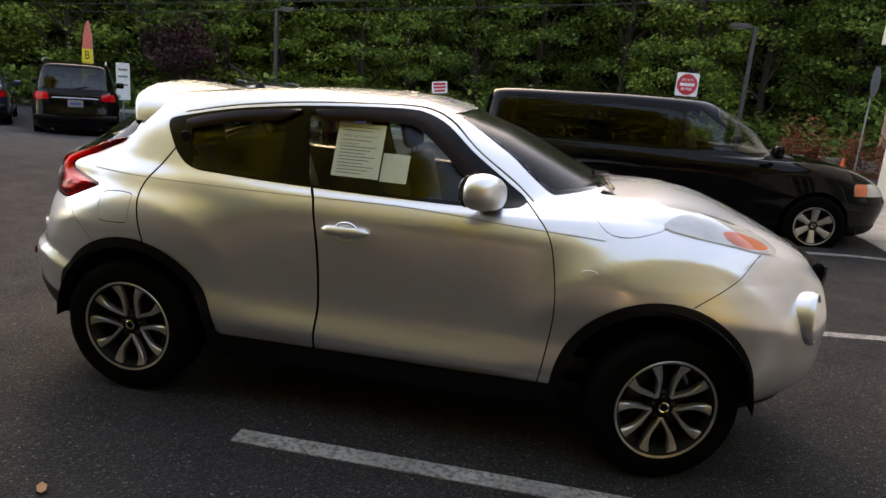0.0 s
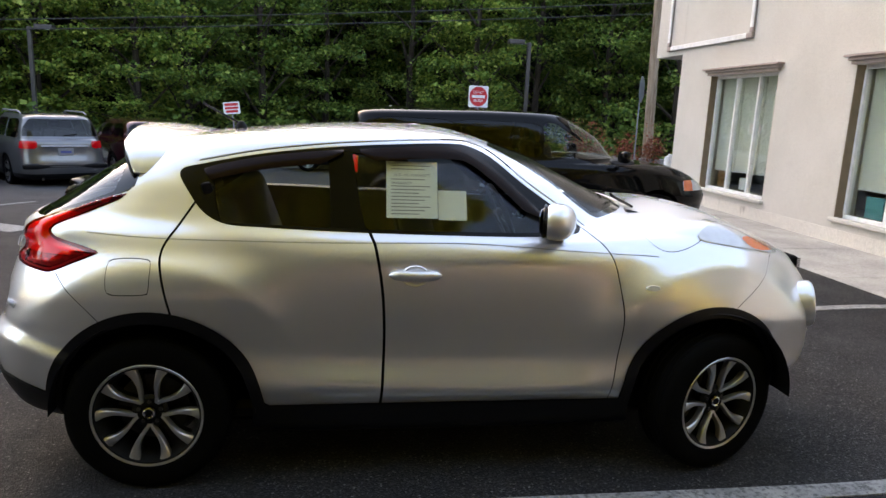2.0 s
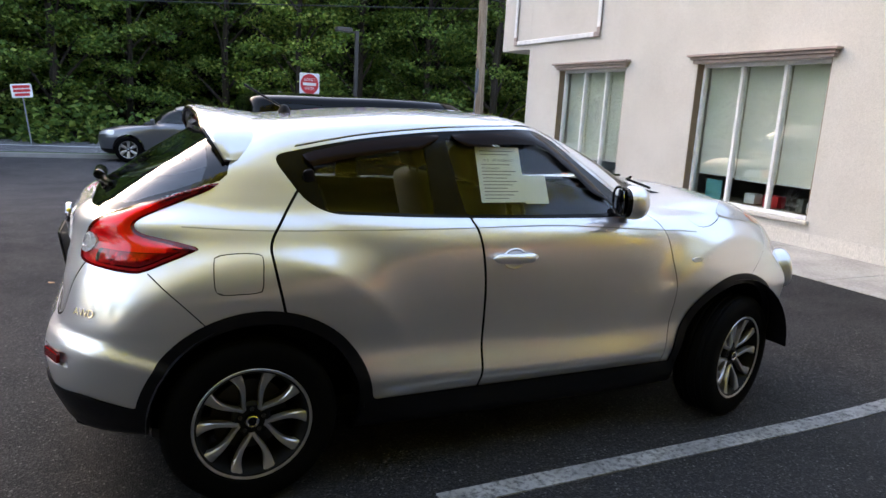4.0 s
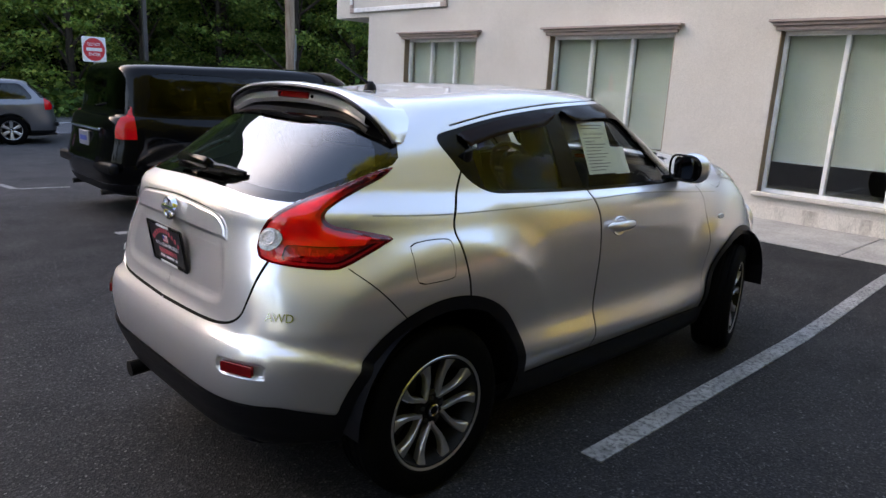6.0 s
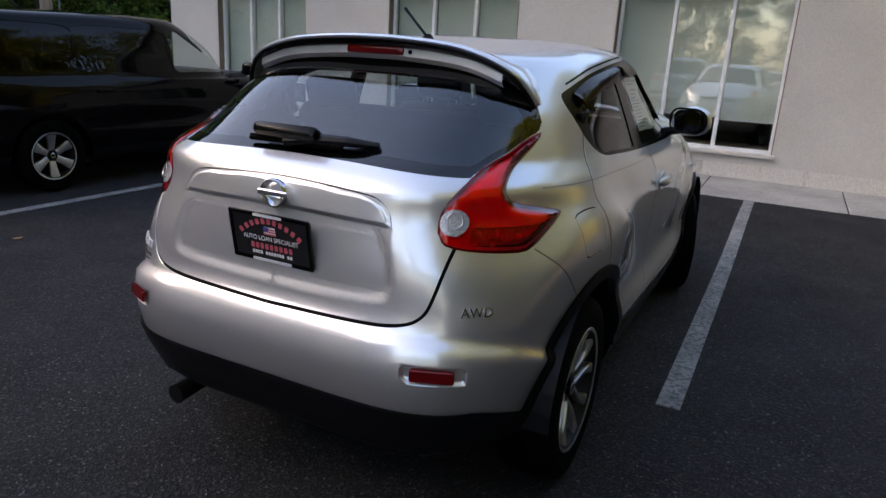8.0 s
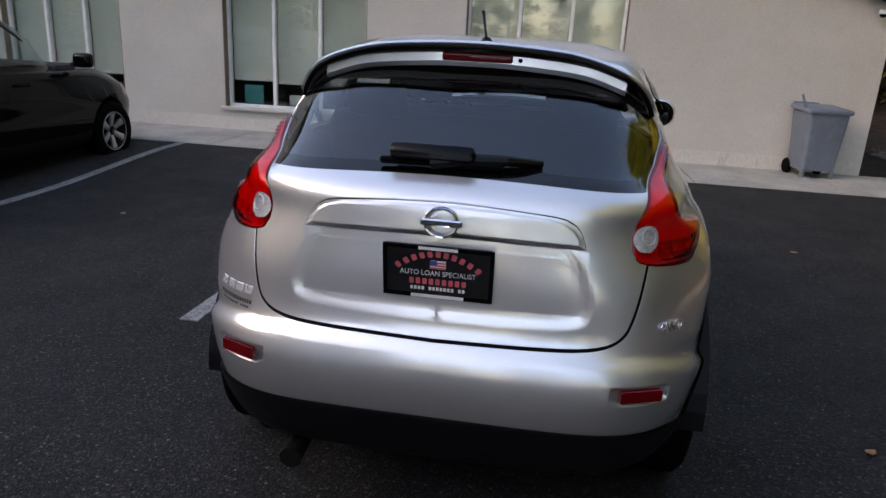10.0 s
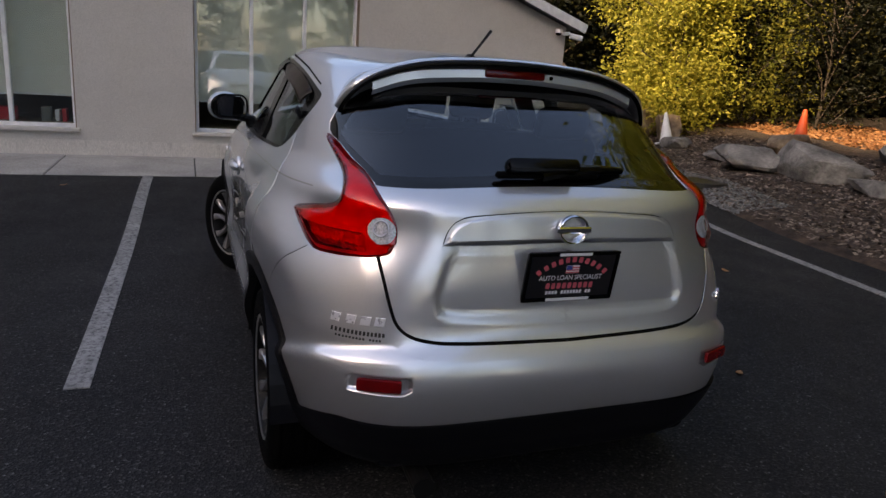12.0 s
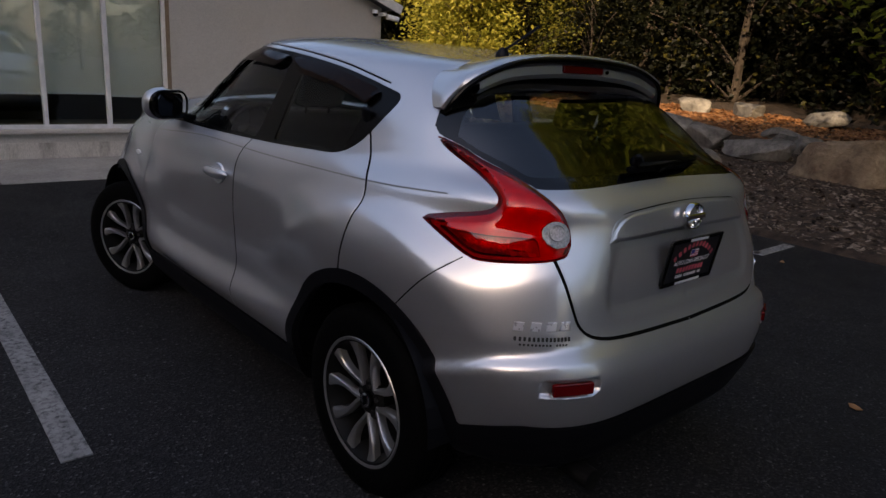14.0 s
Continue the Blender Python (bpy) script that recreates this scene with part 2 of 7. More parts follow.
M_MULCH = two_tone("mulch_soil", (0.022, 0.014, 0.010), (0.085, 0.055, 0.038), 7, 60, 1.0, 1.0, 0.03)
M_CHIP = leafy("wood_chips", (0.04, 0.026, 0.020), (0.13, 0.09, 0.065), (0.36, 0.29, 0.23), 0.0)
M_GRAVEL = leafy("gravel_stones", (0.10, 0.10, 0.10), (0.20, 0.20, 0.19), (0.34, 0.33, 0.31), 0.0)
M_GRASS = two_tone("grass", (0.035, 0.07, 0.018), (0.09, 0.13, 0.04), 1.2, 60, 1.0, 1.0, 0.03)
M_BARK = two_tone("bark", (0.022, 0.016, 0.012), (0.06, 0.045, 0.035), 5, 40, 0.95, 0.9, 0.02, stretch=(3, 3, 0.5))
M_POLEWOOD = two_tone("utility_pole_wood", (0.22, 0.15, 0.10), (0.40, 0.30, 0.22), 4, 50, 0.9, 0.5, 0.01, stretch=(4, 4, 0.3))
M_FOREST = leafy("forest_leaves", (0.05, 0.12, 0.026), (0.16, 0.28, 0.055), (0.36, 0.44, 0.10), 0.42)
M_FOREST2 = leafy("bright_forest_leaves", (0.08, 0.17, 0.03), (0.24, 0.38, 0.07), (0.50, 0.54, 0.12), 0.42)
M_GOLD = leafy("yellow_green_leaves", (0.13, 0.17, 0.02), (0.27, 0.31, 0.04), (0.44, 0.44, 0.07), 0.6)
M_BUSH = leafy("bright_bush_leaves", (0.20, 0.22, 0.03), (0.45, 0.43, 0.06), (0.68, 0.60, 0.12), 0.5)
M_MAROON = leafy("maroon_leaves", (0.05, 0.018, 0.026), (0.11, 0.036, 0.052), (0.18, 0.08, 0.085))
M_REDSHRUB = leafy("red_shrub_leaves", (0.20, 0.05, 0.03), (0.36, 0.10, 0.055), (0.50, 0.20, 0.09))
# near-black leaves carry woodland shade in their colour; the few pale ones, sun glints
M_SHADELEAF = leafy("shade_dark_leaves", (0.003, 0.005, 0.0015), (0.008, 0.011, 0.003), (0.09, 0.08, 0.018), 0.3, 0.86)
M_VAN = plain("black_paint", (0.003, 0.003, 0.0035), 0.06, vary=0.05, spec=0.16)
M_SIGNRED = plain("sign_red", (0.62, 0.03, 0.04), 0.5)
M_SIGNWHITE = plain("sign_white", (0.80, 0.80, 0.80), 0.5)
M_GALV = plain("galvanised_steel", (0.30, 0.31, 0.33), 0.5, 0.6)
M_BRONZE = plain("bronze_post", (0.06, 0.055, 0.055), 0.5, 0.3)
M_CONE = plain("cone_orange", (0.70, 0.10, 0.025), 0.55)
M_BIN = plain("grey_bin", (0.16, 0.19, 0.24), 0.6)
M_CABLE = plain("cable", (0.02, 0.02, 0.02), 0.6)
M_YELLOW = plain("banner_yellow", (0.80, 0.62, 0.03), 0.7)
M_BANNERRED = plain("banner_red", (0.72, 0.16, 0.12), 0.7)
M_LITTER = leafy("leaf_litter", (0.16, 0.065, 0.03), (0.32, 0.14, 0.055), (0.50, 0.26, 0.12), 0.1)
M_TEAL = plain("teal_card", (0.10, 0.38, 0.40), 0.6)
M_OAK = plain("orange_wood", (0.34, 0.17, 0.07), 0.6, vary=0.25, scale=14)
M_GREYPAINT = car_paint("grey_paint", (0.13, 0.135, 0.15), 0.6, 0.28)
M_PALEPAINT = car_paint("pale_paint", (0.42, 0.42, 0.43), 0.6, 0.32)
M_REDPAINT = car_paint("dark_red_paint", (0.05, 0.001, 0.004), 0.5, 0.22, 0.02)
M_BLUEPAINT = car_paint("dark_blue_paint", (0.012, 0.020, 0.055), 0.4, 0.28)
M_WHITEPAINT = car_paint("white_paint", (0.62, 0.64, 0.68), 0.1, 0.3)
M_OLIVE = leafy("olive_leaves", (0.09, 0.11, 0.018), (0.20, 0.20, 0.03), (0.36, 0.32, 0.06), 0.4)
M_VANGLASS = glazing("dark_privacy_glass", (0.06, 0.065, 0.065), 0.01, 0.0, 0.02)
# woodland shade put into a near-black green for the added backdrops
M_BACKDROP = two_tone("wooded_rise", (0.006, 0.012, 0.004), (0.02, 0.034, 0.009), 0.7, 4.0, 1.0, 1.0, 0.3)
M_LAMPDEEP = lamp_red("deep_red_lens", (0.13, 0.002, 0.003))
M_MIRROR = plain("mirror_glass", (0.22, 0.23, 0.25), 0.03, 1.0, vary=0.02)
M_CERAMIC = plain("black_ceramic", (0.002, 0.002, 0.002), 0.02, vary=0.02, spec=0.6)

# ---- building tools ----
def mesh_of(V, F, name, normals=None, smooth=True):
    me = bpy.data.meshes.new(name)
    me.from_pydata([tuple(v) for v in np.asarray(V, float).tolist()], [], [tuple(f) for f in (F.tolist() if isinstance(F, np.ndarray) else F)])
    me.update()
    if smooth:
        me.polygons.foreach_set("use_smooth", [True] * len(me.polygons))
    if normals is not None and len(normals):
        me.normals_split_custom_set_from_vertices(np.asarray(normals).tolist())
    return me


def sheet(name, V, F, material, parent=None, label="", normals=None, smooth=True):
    me = mesh_of(V, F, name, normals, smooth)
    me.materials.append(material)
    ob = new(name, me)
    ob.parent = parent
    return tagged(ob, label) if label else ob


def part(name, bm, material, parent=None, label="", smooth=False):
    me = bpy.data.meshes.new(name)
    bmesh.ops.recalc_face_normals(bm, faces=bm.faces[:])
    bm.to_mesh(me)
    bm.free()
    me.materials.append(material)
    if smooth:
        me.polygons.foreach_set("use_smooth", [True] * len(me.polygons))
        me.set_sharp_from_angle(angle=radians(38))
    ob = new(name, me)
    ob.parent = parent
    return tagged(ob, label) if label else ob


def root(name, at=(0, 0, 0), turn=0.0, label="", category="", group="", kind=""):
    ob = new(name)
    ob.matrix_world = pose(*at, 0, 0, turn)
    return tagged(ob, label, category, group, kind)


def block(bm, size, at=(0, 0, 0), bevel=0.0, turn=(0, 0, 0), seg=1):
    m = pose(*at, *turn) @ Matrix.Diagonal((*size, 1))
    got = bmesh.ops.create_cube(bm, size=1, matrix=m)
    if bevel:
        edges = list({e for v in got["verts"] for e in v.link_edges})
        bmesh.ops.bevel(bm, geom=edges, offset=bevel, segments=seg, affect="EDGES", profile=0.5)
    return bm


def boxed(size, at=(0, 0, 0), bevel=0.0, turn=(0, 0, 0), seg=1):
    return block(bmesh.new(), size, at, bevel, turn, seg)


def tube(bm, pts, radii, sides=8, cap=True):
    """A round bar along points, with a radius at each."""
    pts = [Vector(p) for p in pts]
    if isinstance(radii, (int, float)):
        radii = [radii] * len(pts)
    rings, side = [], None
    for i, p in enumerate(pts):
        d = (pts[min(i + 1, len(pts) - 1)] - pts[max(i - 1, 0)]).normalized()
        if side is None:
            side = d.orthogonal().normalized()
        side = (side - d * side.dot(d)).normalized()
        up = d.cross(side)
        rings.append([bm.verts.new(p + (side * math.cos(a) + up * math.sin(a)) * radii[i]) for a in (2 * math.pi * k / sides for k in range(sides))])
    for a, b in zip(rings, rings[1:]):
        for k in range(sides):
            bm.faces.new((a[k], a[(k + 1) % sides], b[(k + 1) % sides], b[k]))
    if cap:
        bm.faces.new(rings[0][::-1])
        bm.faces.new(rings[-1])
    return bm


def lathe(bm, profile, sides=48, axis="y", at=(0, 0, 0), closed=False):
    """Turns (radius, offset) pairs about an axis."""
    rings = []
    for r, o in profile:
        ring = []
        for k in range(sides):
            a = 2 * math.pi * k / sides
            c, s = r * math.cos(a), r * math.sin(a)
            p = (c, o, s) if axis == "y" else (o, c, s) if axis == "x" else (c, s, o)
            ring.append(bm.verts.new(Vector(p) + Vector(at)))
        rings.append(ring)
    pairs = list(zip(rings, rings[1:])) + ([(rings[-1], rings[0])] if closed else [])
    for a, b in pairs:
        for k in range(sides):
            bm.faces.new((a[k], a[(k + 1) % sides], b[(k + 1) % sides], b[k]))
    if not closed:
        for ring, (r, o) in ((rings[0], profile[0]), (rings[-1], profile[-1])):
            if r > 1e-6:
                bm.faces.new(ring)
    bmesh.ops.remove_doubles(bm, verts=bm.verts[:], dist=1e-6)
    return bm


def prism(bm, poly, depth, m=None, bevel=0.0):
    """A flat outline (x, y) given thickness along z, then placed by m."""
    m = m or Matrix()
    lo = [bm.verts.new(m @ Vector((x, y, 0))) for x, y in poly]
    hi = [bm.verts.new(m @ Vector((x, y, depth))) for x, y in poly]
    n = len(poly)
    faces = [bm.faces.new(lo[::-1]), bm.faces.new(hi)]
    for i in range(n):
        faces.append(bm.faces.new((lo[i], lo[(i + 1) % n], hi[(i + 1) % n], hi[i])))
    if bevel:
        bmesh.ops.bevel(bm, geom=list(faces[1].edges), offset=bevel, segments=2, affect="EDGES", profile=0.5)
    return bm


def rounded(w, h, r, n=4):
    pts = []
    for cx, cy, a0 in ((w / 2 - r, h / 2 - r, 0), (-w / 2 + r, h / 2 - r, 90), (-w / 2 + r, -h / 2 + r, 180), (w / 2 - r, -h / 2 + r, 270)):
        for k in range(n + 1):
            a = radians(a0 + 90 * k / n)
            pts.append((cx + r * math.cos(a), cy + r * math.sin(a)))
    return pts


def lettering(name, text, size, m, material, parent, depth=0.0006, bend=0.0, width=None):
    """Letters as a mesh, centred on m, its x along the line and its z out of the face."""
    cu = bpy.data.curves.new(name, "FONT")
    cu.body, cu.size, cu.extrude, cu.align_x, cu.align_y = text, size, depth, "CENTER", "CENTER"
    tmp = bpy.data.objects.new(name, cu)
    scene.collection.objects.link(tmp)
    me = bpy.data.meshes.new_from_object(tmp.evaluated_get(bpy.context.evaluated_depsgraph_get()))
    bpy.data.objects.remove(tmp)
    xs = [v.co.x for v in me.vertices]
    if width and xs:
        k = width / (max(xs) - min(xs))
        me.transform(Matrix.Diagonal((k, 1, 1, 1)))
    if bend:
        for v in me.vertices:
            v.co.y -= bend * v.co.x ** 2
    me.transform(m)
    me.materials.clear()
    me.materials.append(material)
    ob = new(name, me)
    ob.parent = parent
    return ob


# -- cutting a skin along fields --
def cut(S, f):
    """Parts a skin (points, normals, triangles, extras) where the field f is negative from where it is not."""
    V, N, F, B = S
    if not len(F):
        return S, S
    inside = f < 0
    c = inside[F].sum(1)
    keep, rest = [F[c == 3]], [F[c == 0]]
    v_new, n_new, b_new, start = [V], [N], [B], len(V)
    for count in (1, 2):
        T = F[c == count]
        if not len(T):
            continue
        lone = inside[T] if count == 1 else ~inside[T]
        k = lone.argmax(1)
        i = np.arange(len(T))
        a, b, d = T[i, k], T[i, (k + 1) % 3], T[i, (k + 2) % 3]
        ids = []
        for e in (b, d):
            t = (f[a] / (f[a] - f[e]))[:, None]
            v_new.append(V[a] + (V[e] - V[a]) * t)
            n_new.append(N[a] + (N[e] - N[a]) * t)
            b_new.append(B[a] + (B[e] - B[a]) * t)
            ids.append(np.arange(start, start + len(T)))
            start += len(T)
        p, q = ids
        tip, base = np.stack([a, p, q], 1), np.concatenate([np.stack([p, b, d], 1), np.stack([p, d, q], 1)])
        (keep if count == 1 else rest).append(tip)
        (rest if count == 1 else keep).append(base)
    V, N, B = np.concatenate(v_new), np.concatenate(n_new), np.concatenate(b_new)
    N = N / np.maximum(np.linalg.norm(N, axis=1, keepdims=True), 1e-9)
    return tidy(V, N, np.concatenate(keep), B), tidy(V, N, np.concatenate(rest), B)


def tidy(V, N, F, B):
    if not len(F):
        return V[:0], N[:0], F, B[:0]
    used = np.unique(F)
    key, first, back = np.unique(np.round(V[used], 5), axis=0, return_index=True, return_inverse=True)
    to = np.zeros(len(V), int)
    to[used] = back.ravel()
    pick = used[first]
    F = to[F]
    ok = (F[:, 0] != F[:, 1]) & (F[:, 1] != F[:, 2]) & (F[:, 0] != F[:, 2])
    return V[pick], N[pick], F[ok], B[pick]


def shifted(S, d):
    V, N, F, B = S
    return V + N * (np.asarray(d)[:, None] if np.ndim(d) else d), N, F, B


def etched(S, field, levels):
    """Lays edge lines into a skin where a field takes the given values, so that a pressed step can be crisp."""
    for lv in levels:
        a, b = cut(S, field(S) - lv)
        S = joined(a, b)
    return S


def hemmed(S, depth):
    """The skin with its open edges turned inwards, so that it reads as sheet with a folded rim."""
    V, N, F, B = S
    E = np.concatenate([F[:, [0, 1]], F[:, [1, 2]], F[:, [2, 0]]])
    key = np.sort(E, 1)
    _, idx, cnt = np.unique(key, axis=0, return_index=True, return_counts=True)
    E = E[idx[cnt == 1]]
    ids = np.unique(E)
    to = np.zeros(len(V), int)
    to[ids] = np.arange(len(ids)) + len(V)
    quads = np.concatenate([np.stack([E[:, 1], E[:, 0], to[E[:, 0]]], 1), np.stack([E[:, 1], to[E[:, 0]], to[E[:, 1]]], 1)])
    return np.concatenate([V, V[ids] - N[ids] * depth]), np.concatenate([N, N[ids]]), np.concatenate([F, quads]), np.concatenate([B, B[ids]])


def renormed(S):
    """The skin with its normals taken anew from its faces."""
    V, N, F, B = S
    n = np.cross(V[F[:, 1]] - V[F[:, 0]], V[F[:, 2]] - V[F[:, 0]])
    M = np.zeros_like(V)
    for j in range(3):
        np.add.at(M, F[:, j], n)
    M /= np.maximum(np.linalg.norm(M, axis=1, keepdims=True), 1e-12)
    return V, np.where(((M * N).sum(1) > 0.1)[:, None], M, N), F, B


def spline(pts, closed=True, n=6):
    p = np.asarray(pts, float)
    k = len(p)
    out = []
    for i in range(k if closed else k - 1):
        a, b, c, d = (p[(i + j) % k] if closed else p[min(max(i + j, 0), k - 1)] for j in (-1, 0, 1, 2))
        for t in np.linspace(0, 1, n, endpoint=False):
            out.append(0.5 * (2 * b + (c - a) * t + (2 * a - 5 * b + 4 * c - d) * t * t + (3 * b - a - 3 * c + d) * t ** 3))
    if not closed:
        out.append(p[-1])
    return np.array(out)


def line_distance(Q, line):
    best = np.full(len(Q), 1e9)
    for a, b in zip(line[:-1], line[1:]):
        ab = b - a
        t = np.clip(((Q - a) @ ab) / max(ab @ ab, 1e-12), 0, 1)
        best = np.minimum(best, np.hypot(*(Q - a - t[:, None] * ab).T))
    return best


def area_field(Q, poly):
    """Signed distance to a closed outline, negative inside."""
    loop = np.concatenate([poly, poly[:1]])
    d = line_distance(Q, loop)
    odd = np.zeros(len(Q), bool)
    for a, b in zip(loop[:-1], loop[1:]):
        cross = (a[1] > Q[:, 1]) != (b[1] > Q[:, 1])
        with np.errstate(all="ignore"):
            odd ^= cross & (Q[:, 0] < (b[0] - a[0]) * (Q[:, 1] - a[1]) / (b[1] - a[1]) + a[0])
    return np.where(odd, -d, d)


def joined(*many):
    many = [S for S in many if len(S[2])]
    at = np.cumsum([0] + [len(S[0]) for S in many])
    return tidy(*(np.concatenate([S[k] for S in many]) for k in (0, 1)), np.concatenate([S[2] + o for S, o in zip(many, at)]), np.concatenate([S[3] for S in many]))


def signed_side(Q, line):
    """Distance to an open line, negative on its left, and how far past its ends a point lies."""
    best, sign = np.full(len(Q), 1e9), np.ones(len(Q))
    for a, b in zip(line[:-1], line[1:]):
        ab = b - a
        t = np.clip(((Q - a) @ ab) / max(ab @ ab, 1e-12), 0, 1)
        off = Q - a - t[:, None] * ab
        d = np.hypot(*off.T)
        side = np.sign(ab[1] * (Q[:, 0] - a[0]) - ab[0] * (Q[:, 1] - a[1]))
        nearer = d < best - 1e-9
        best, sign = np.where(nearer, d, best), np.where(nearer, side, sign)
    e0, e1 = (line[1] - line[0]) / np.linalg.norm(line[1] - line[0]), (line[-1] - line[-2]) / np.linalg.norm(line[-1] - line[-2])
    past = np.maximum(-((Q - line[0]) @ e0), (Q - line[-1]) @ e1)
    return best * sign, best, past


def grooved(S, project, line, w, limit):
    """Takes a narrow band along a line out of a skin: returns the band and the rest."""
    sd, d, past = signed_side(project(S), line)
    zone, rest = cut(S, np.maximum.reduce([d - 0.045, np.where(d < 0.2, past, -1.0), limit(S)]))
    if not len(zone[2]):
        return zone, rest
    sd = signed_side(project(zone), line)[0]
    left, zone = cut(zone, sd + w)
    if not len(zone[2]):
        return zone, joined(rest, left)
    sd = signed_side(project(zone), line)[0]
    band, right = cut(zone, sd - w)
    return band, joined(rest, left, right)


def skin_part(name, S, material, parent, label="", hem=0.0):
    if not len(S[2]):
        return None
    if hem:
        S = hemmed(S, hem)
        return sheet(name, S[0], S[2], material, parent, label, normals=S[1])
    return sheet(name, S[0], S[2], material, parent, label, normals=S[1])

# ---- the crossover's outer skin: rails lofted from the sill to the roof ----
STATIONS = (1.9, 1.265, 0.4, -0.4, -1.265, -1.75)


def pchip(xs, ys, q):
    """Monotone cubic through a few stations, held flat beyond the ends."""
    xs, ys = np.asarray(xs, float), np.asarray(ys, float)
    if xs[0] > xs[-1]:
        xs, ys = xs[::-1], ys[::-1]
    h = np.diff(xs)
    d = np.diff(ys) / h
    m = np.zeros(len(xs))
    for i in range(1, len(xs) - 1):
        if d[i - 1] * d[i] > 0:
            a, b = 2 * h[i] + h[i - 1], h[i] + 2 * h[i - 1]
            m[i] = (a + b) / (a / d[i - 1] + b / d[i])
    q = np.clip(q, xs[0], xs[-1])
    i = np.clip(np.searchsorted(xs, q) - 1, 0, len(h) - 1)
    t = (q - xs[i]) / h[i]
    return ((1 + 2 * t) * (1 - t) ** 2 * ys[i] + t * (1 - t) ** 2 * h[i] * m[i]
            + t * t * (3 - 2 * t) * ys[i + 1] + t * t * (t - 1) * h[i] * m[i + 1])


def rail(xf, xr, nf, nr, w, z, count):
    """Half a loop round the car: from the nose's middle along the side (y < 0) to the tail's middle."""
    a = np.linspace(0, np.pi, 900)
    xm = (xf + xr) / 2
    c = np.cos(a)
    u = np.sign(c) * (1 - (1 - np.abs(c)) ** 1.5)
    x = np.where(u >= 0, xm + u * (xf - xm), xm - u * (xr - xm))
    n = np.where(u >= 0, nf, nr)
    y = -pchip(STATIONS, w, x) * np.maximum(0, 1 - np.abs(u) ** n) ** (1 / n)
    zz = pchip(STATIONS, z, x)
    p = np.stack([x, y, zz], 1)
    run = np.r_[0, np.cumsum(np.linalg.norm(np.diff(p, axis=0), axis=1))]
    s = np.linspace(0, run[-1], count)
    return np.stack([np.interp(s, run, p[:, k]) for k in range(3)], 1), run[-1] - s


def crossover_skin(count=190, step=0.02):
    """Points, normals, triangles and, for each point, the way along its rail from the tail's middle and the rail's number."""
    R = [
        rail(1.70, -1.70, 4, 5, (.70, .70, .70, .70, .70, .70), (.33, .23, .20, .20, .24, .28), count),
        rail(1.87, -1.90, 3.7, 5, (.78, .80, .80, .80, .80, .80), (.33, .26, .25, .25, .28, .30), count),
        rail(1.965, -1.95, 3.7, 5.2, (.82, .85, .83, .83, .85, .838), (.39, .36, .36, .36, .38, .38), count),
        rail(2.02, -1.98, 3.7, 5.3, (.83, .85, .864, .864, .852, .84), (.46, .47, .43, .45, .48, .48), count),
        rail(2.035, -1.985, 3.7, 5.3, (.83, .845, .830, .830, .842, .842), (.60, .62, .56, .57, .61, .60), count),
        rail(2.035, -1.955, 3.7, 5.4, (.83, .845, .836, .836, .842, .84), (.72, .74, .72, .72, .70, .685), count),
        rail(2.02, -1.930, 3.2, 6, (.82, .835, .842, .842, .835, .826), (.82, .82, .80, .80, .775, .735), count),
        rail(1.965, -1.914, 3.2, 5.4, (.79, .80, .845, .845, .825, .82), (.90, .92, .93, .93, .91, .87), count),
        rail(1.87, -1.893, 3.4, 4.5, (.76, .765, .838, .838, .80, .80), (.97, 1.0, 1.01, 1.01, 1.01, 1.0), count),
        rail(1.56, -1.867, 3.6, 5.0, (.70, .715, .81, .81, .768, .75), (1.06, 1.09, 1.07, 1.075, 1.085, 1.09), count),
        rail(1.27, -1.800, 3.6, 5.8, (.6, .63, .78, .782, .715, .66), (1.13, 1.14, 1.10, 1.11, 1.15, 1.14), count),
        rail(0.97, -1.742, 3.2, 5.6, (.6, .62, .75, .762, .69, .635), (1.15, 1.15, 1.15, 1.15, 1.20, 1.175), count),
        rail(0.60, -1.56, 3.4, 5.2, (.6, .6, .685, .70, .645, .60), (1.3, 1.3, 1.305, 1.30, 1.31, 1.30), count),
        rail(0.24, -1.36, 4.0, 4.5, (.6, .6, .60, .615, .575, .55), (1.47, 1.47, 1.47, 1.475, 1.43, 1.425), count),
        rail(0.13, -1.29, 4.0, 4.5, (.5, .5, .53, .545, .505, .48), (1.51, 1.51, 1.518, 1.517, 1.465, 1.455), count),
        rail(0.02, -1.22, 3.5, 4, (.36, .36, .36, .38, .34, .3), (1.53, 1.53, 1.543, 1.542, 1.475, 1.465), count),
        rail(-0.1, -1.12, 3, 3, (0, 0, 0, 0, 0, 0), (1.552, 1.552, 1.558, 1.55, 1.475, 1.465), count),
    ]
    P = np.array([r[0] for r in R])
    A = np.array([r[1] for r in R])
    k = len(P)
    gap = np.linalg.norm(np.diff(P, axis=0), axis=2).mean(1)
    p = np.r_[0, np.cumsum(gap)]
    M = np.zeros_like(P)
    MA = np.zeros_like(A)
    for i in range(k):
        lo, hi = max(i - 1, 0), min(i + 1, k - 1)
        M[i], MA[i] = (P[hi] - P[lo]) / (p[hi] - p[lo]), (A[hi] - A[lo]) / (p[hi] - p[lo])
    rows, along, number = [], [], []
    for i in range(k - 1):
        n = max(3, round(gap[i] / step))
        for j in range(n + (i == k - 2)):
            t, h = j / n, gap[i]
            a, b, c, d = (1 + 2 * t) * (1 - t) ** 2, t * (1 - t) ** 2 * h, t * t * (3 - 2 * t), t * t * (t - 1) * h
            rows.append(a * P[i] + b * M[i] + c * P[i + 1] + d * M[i + 1])
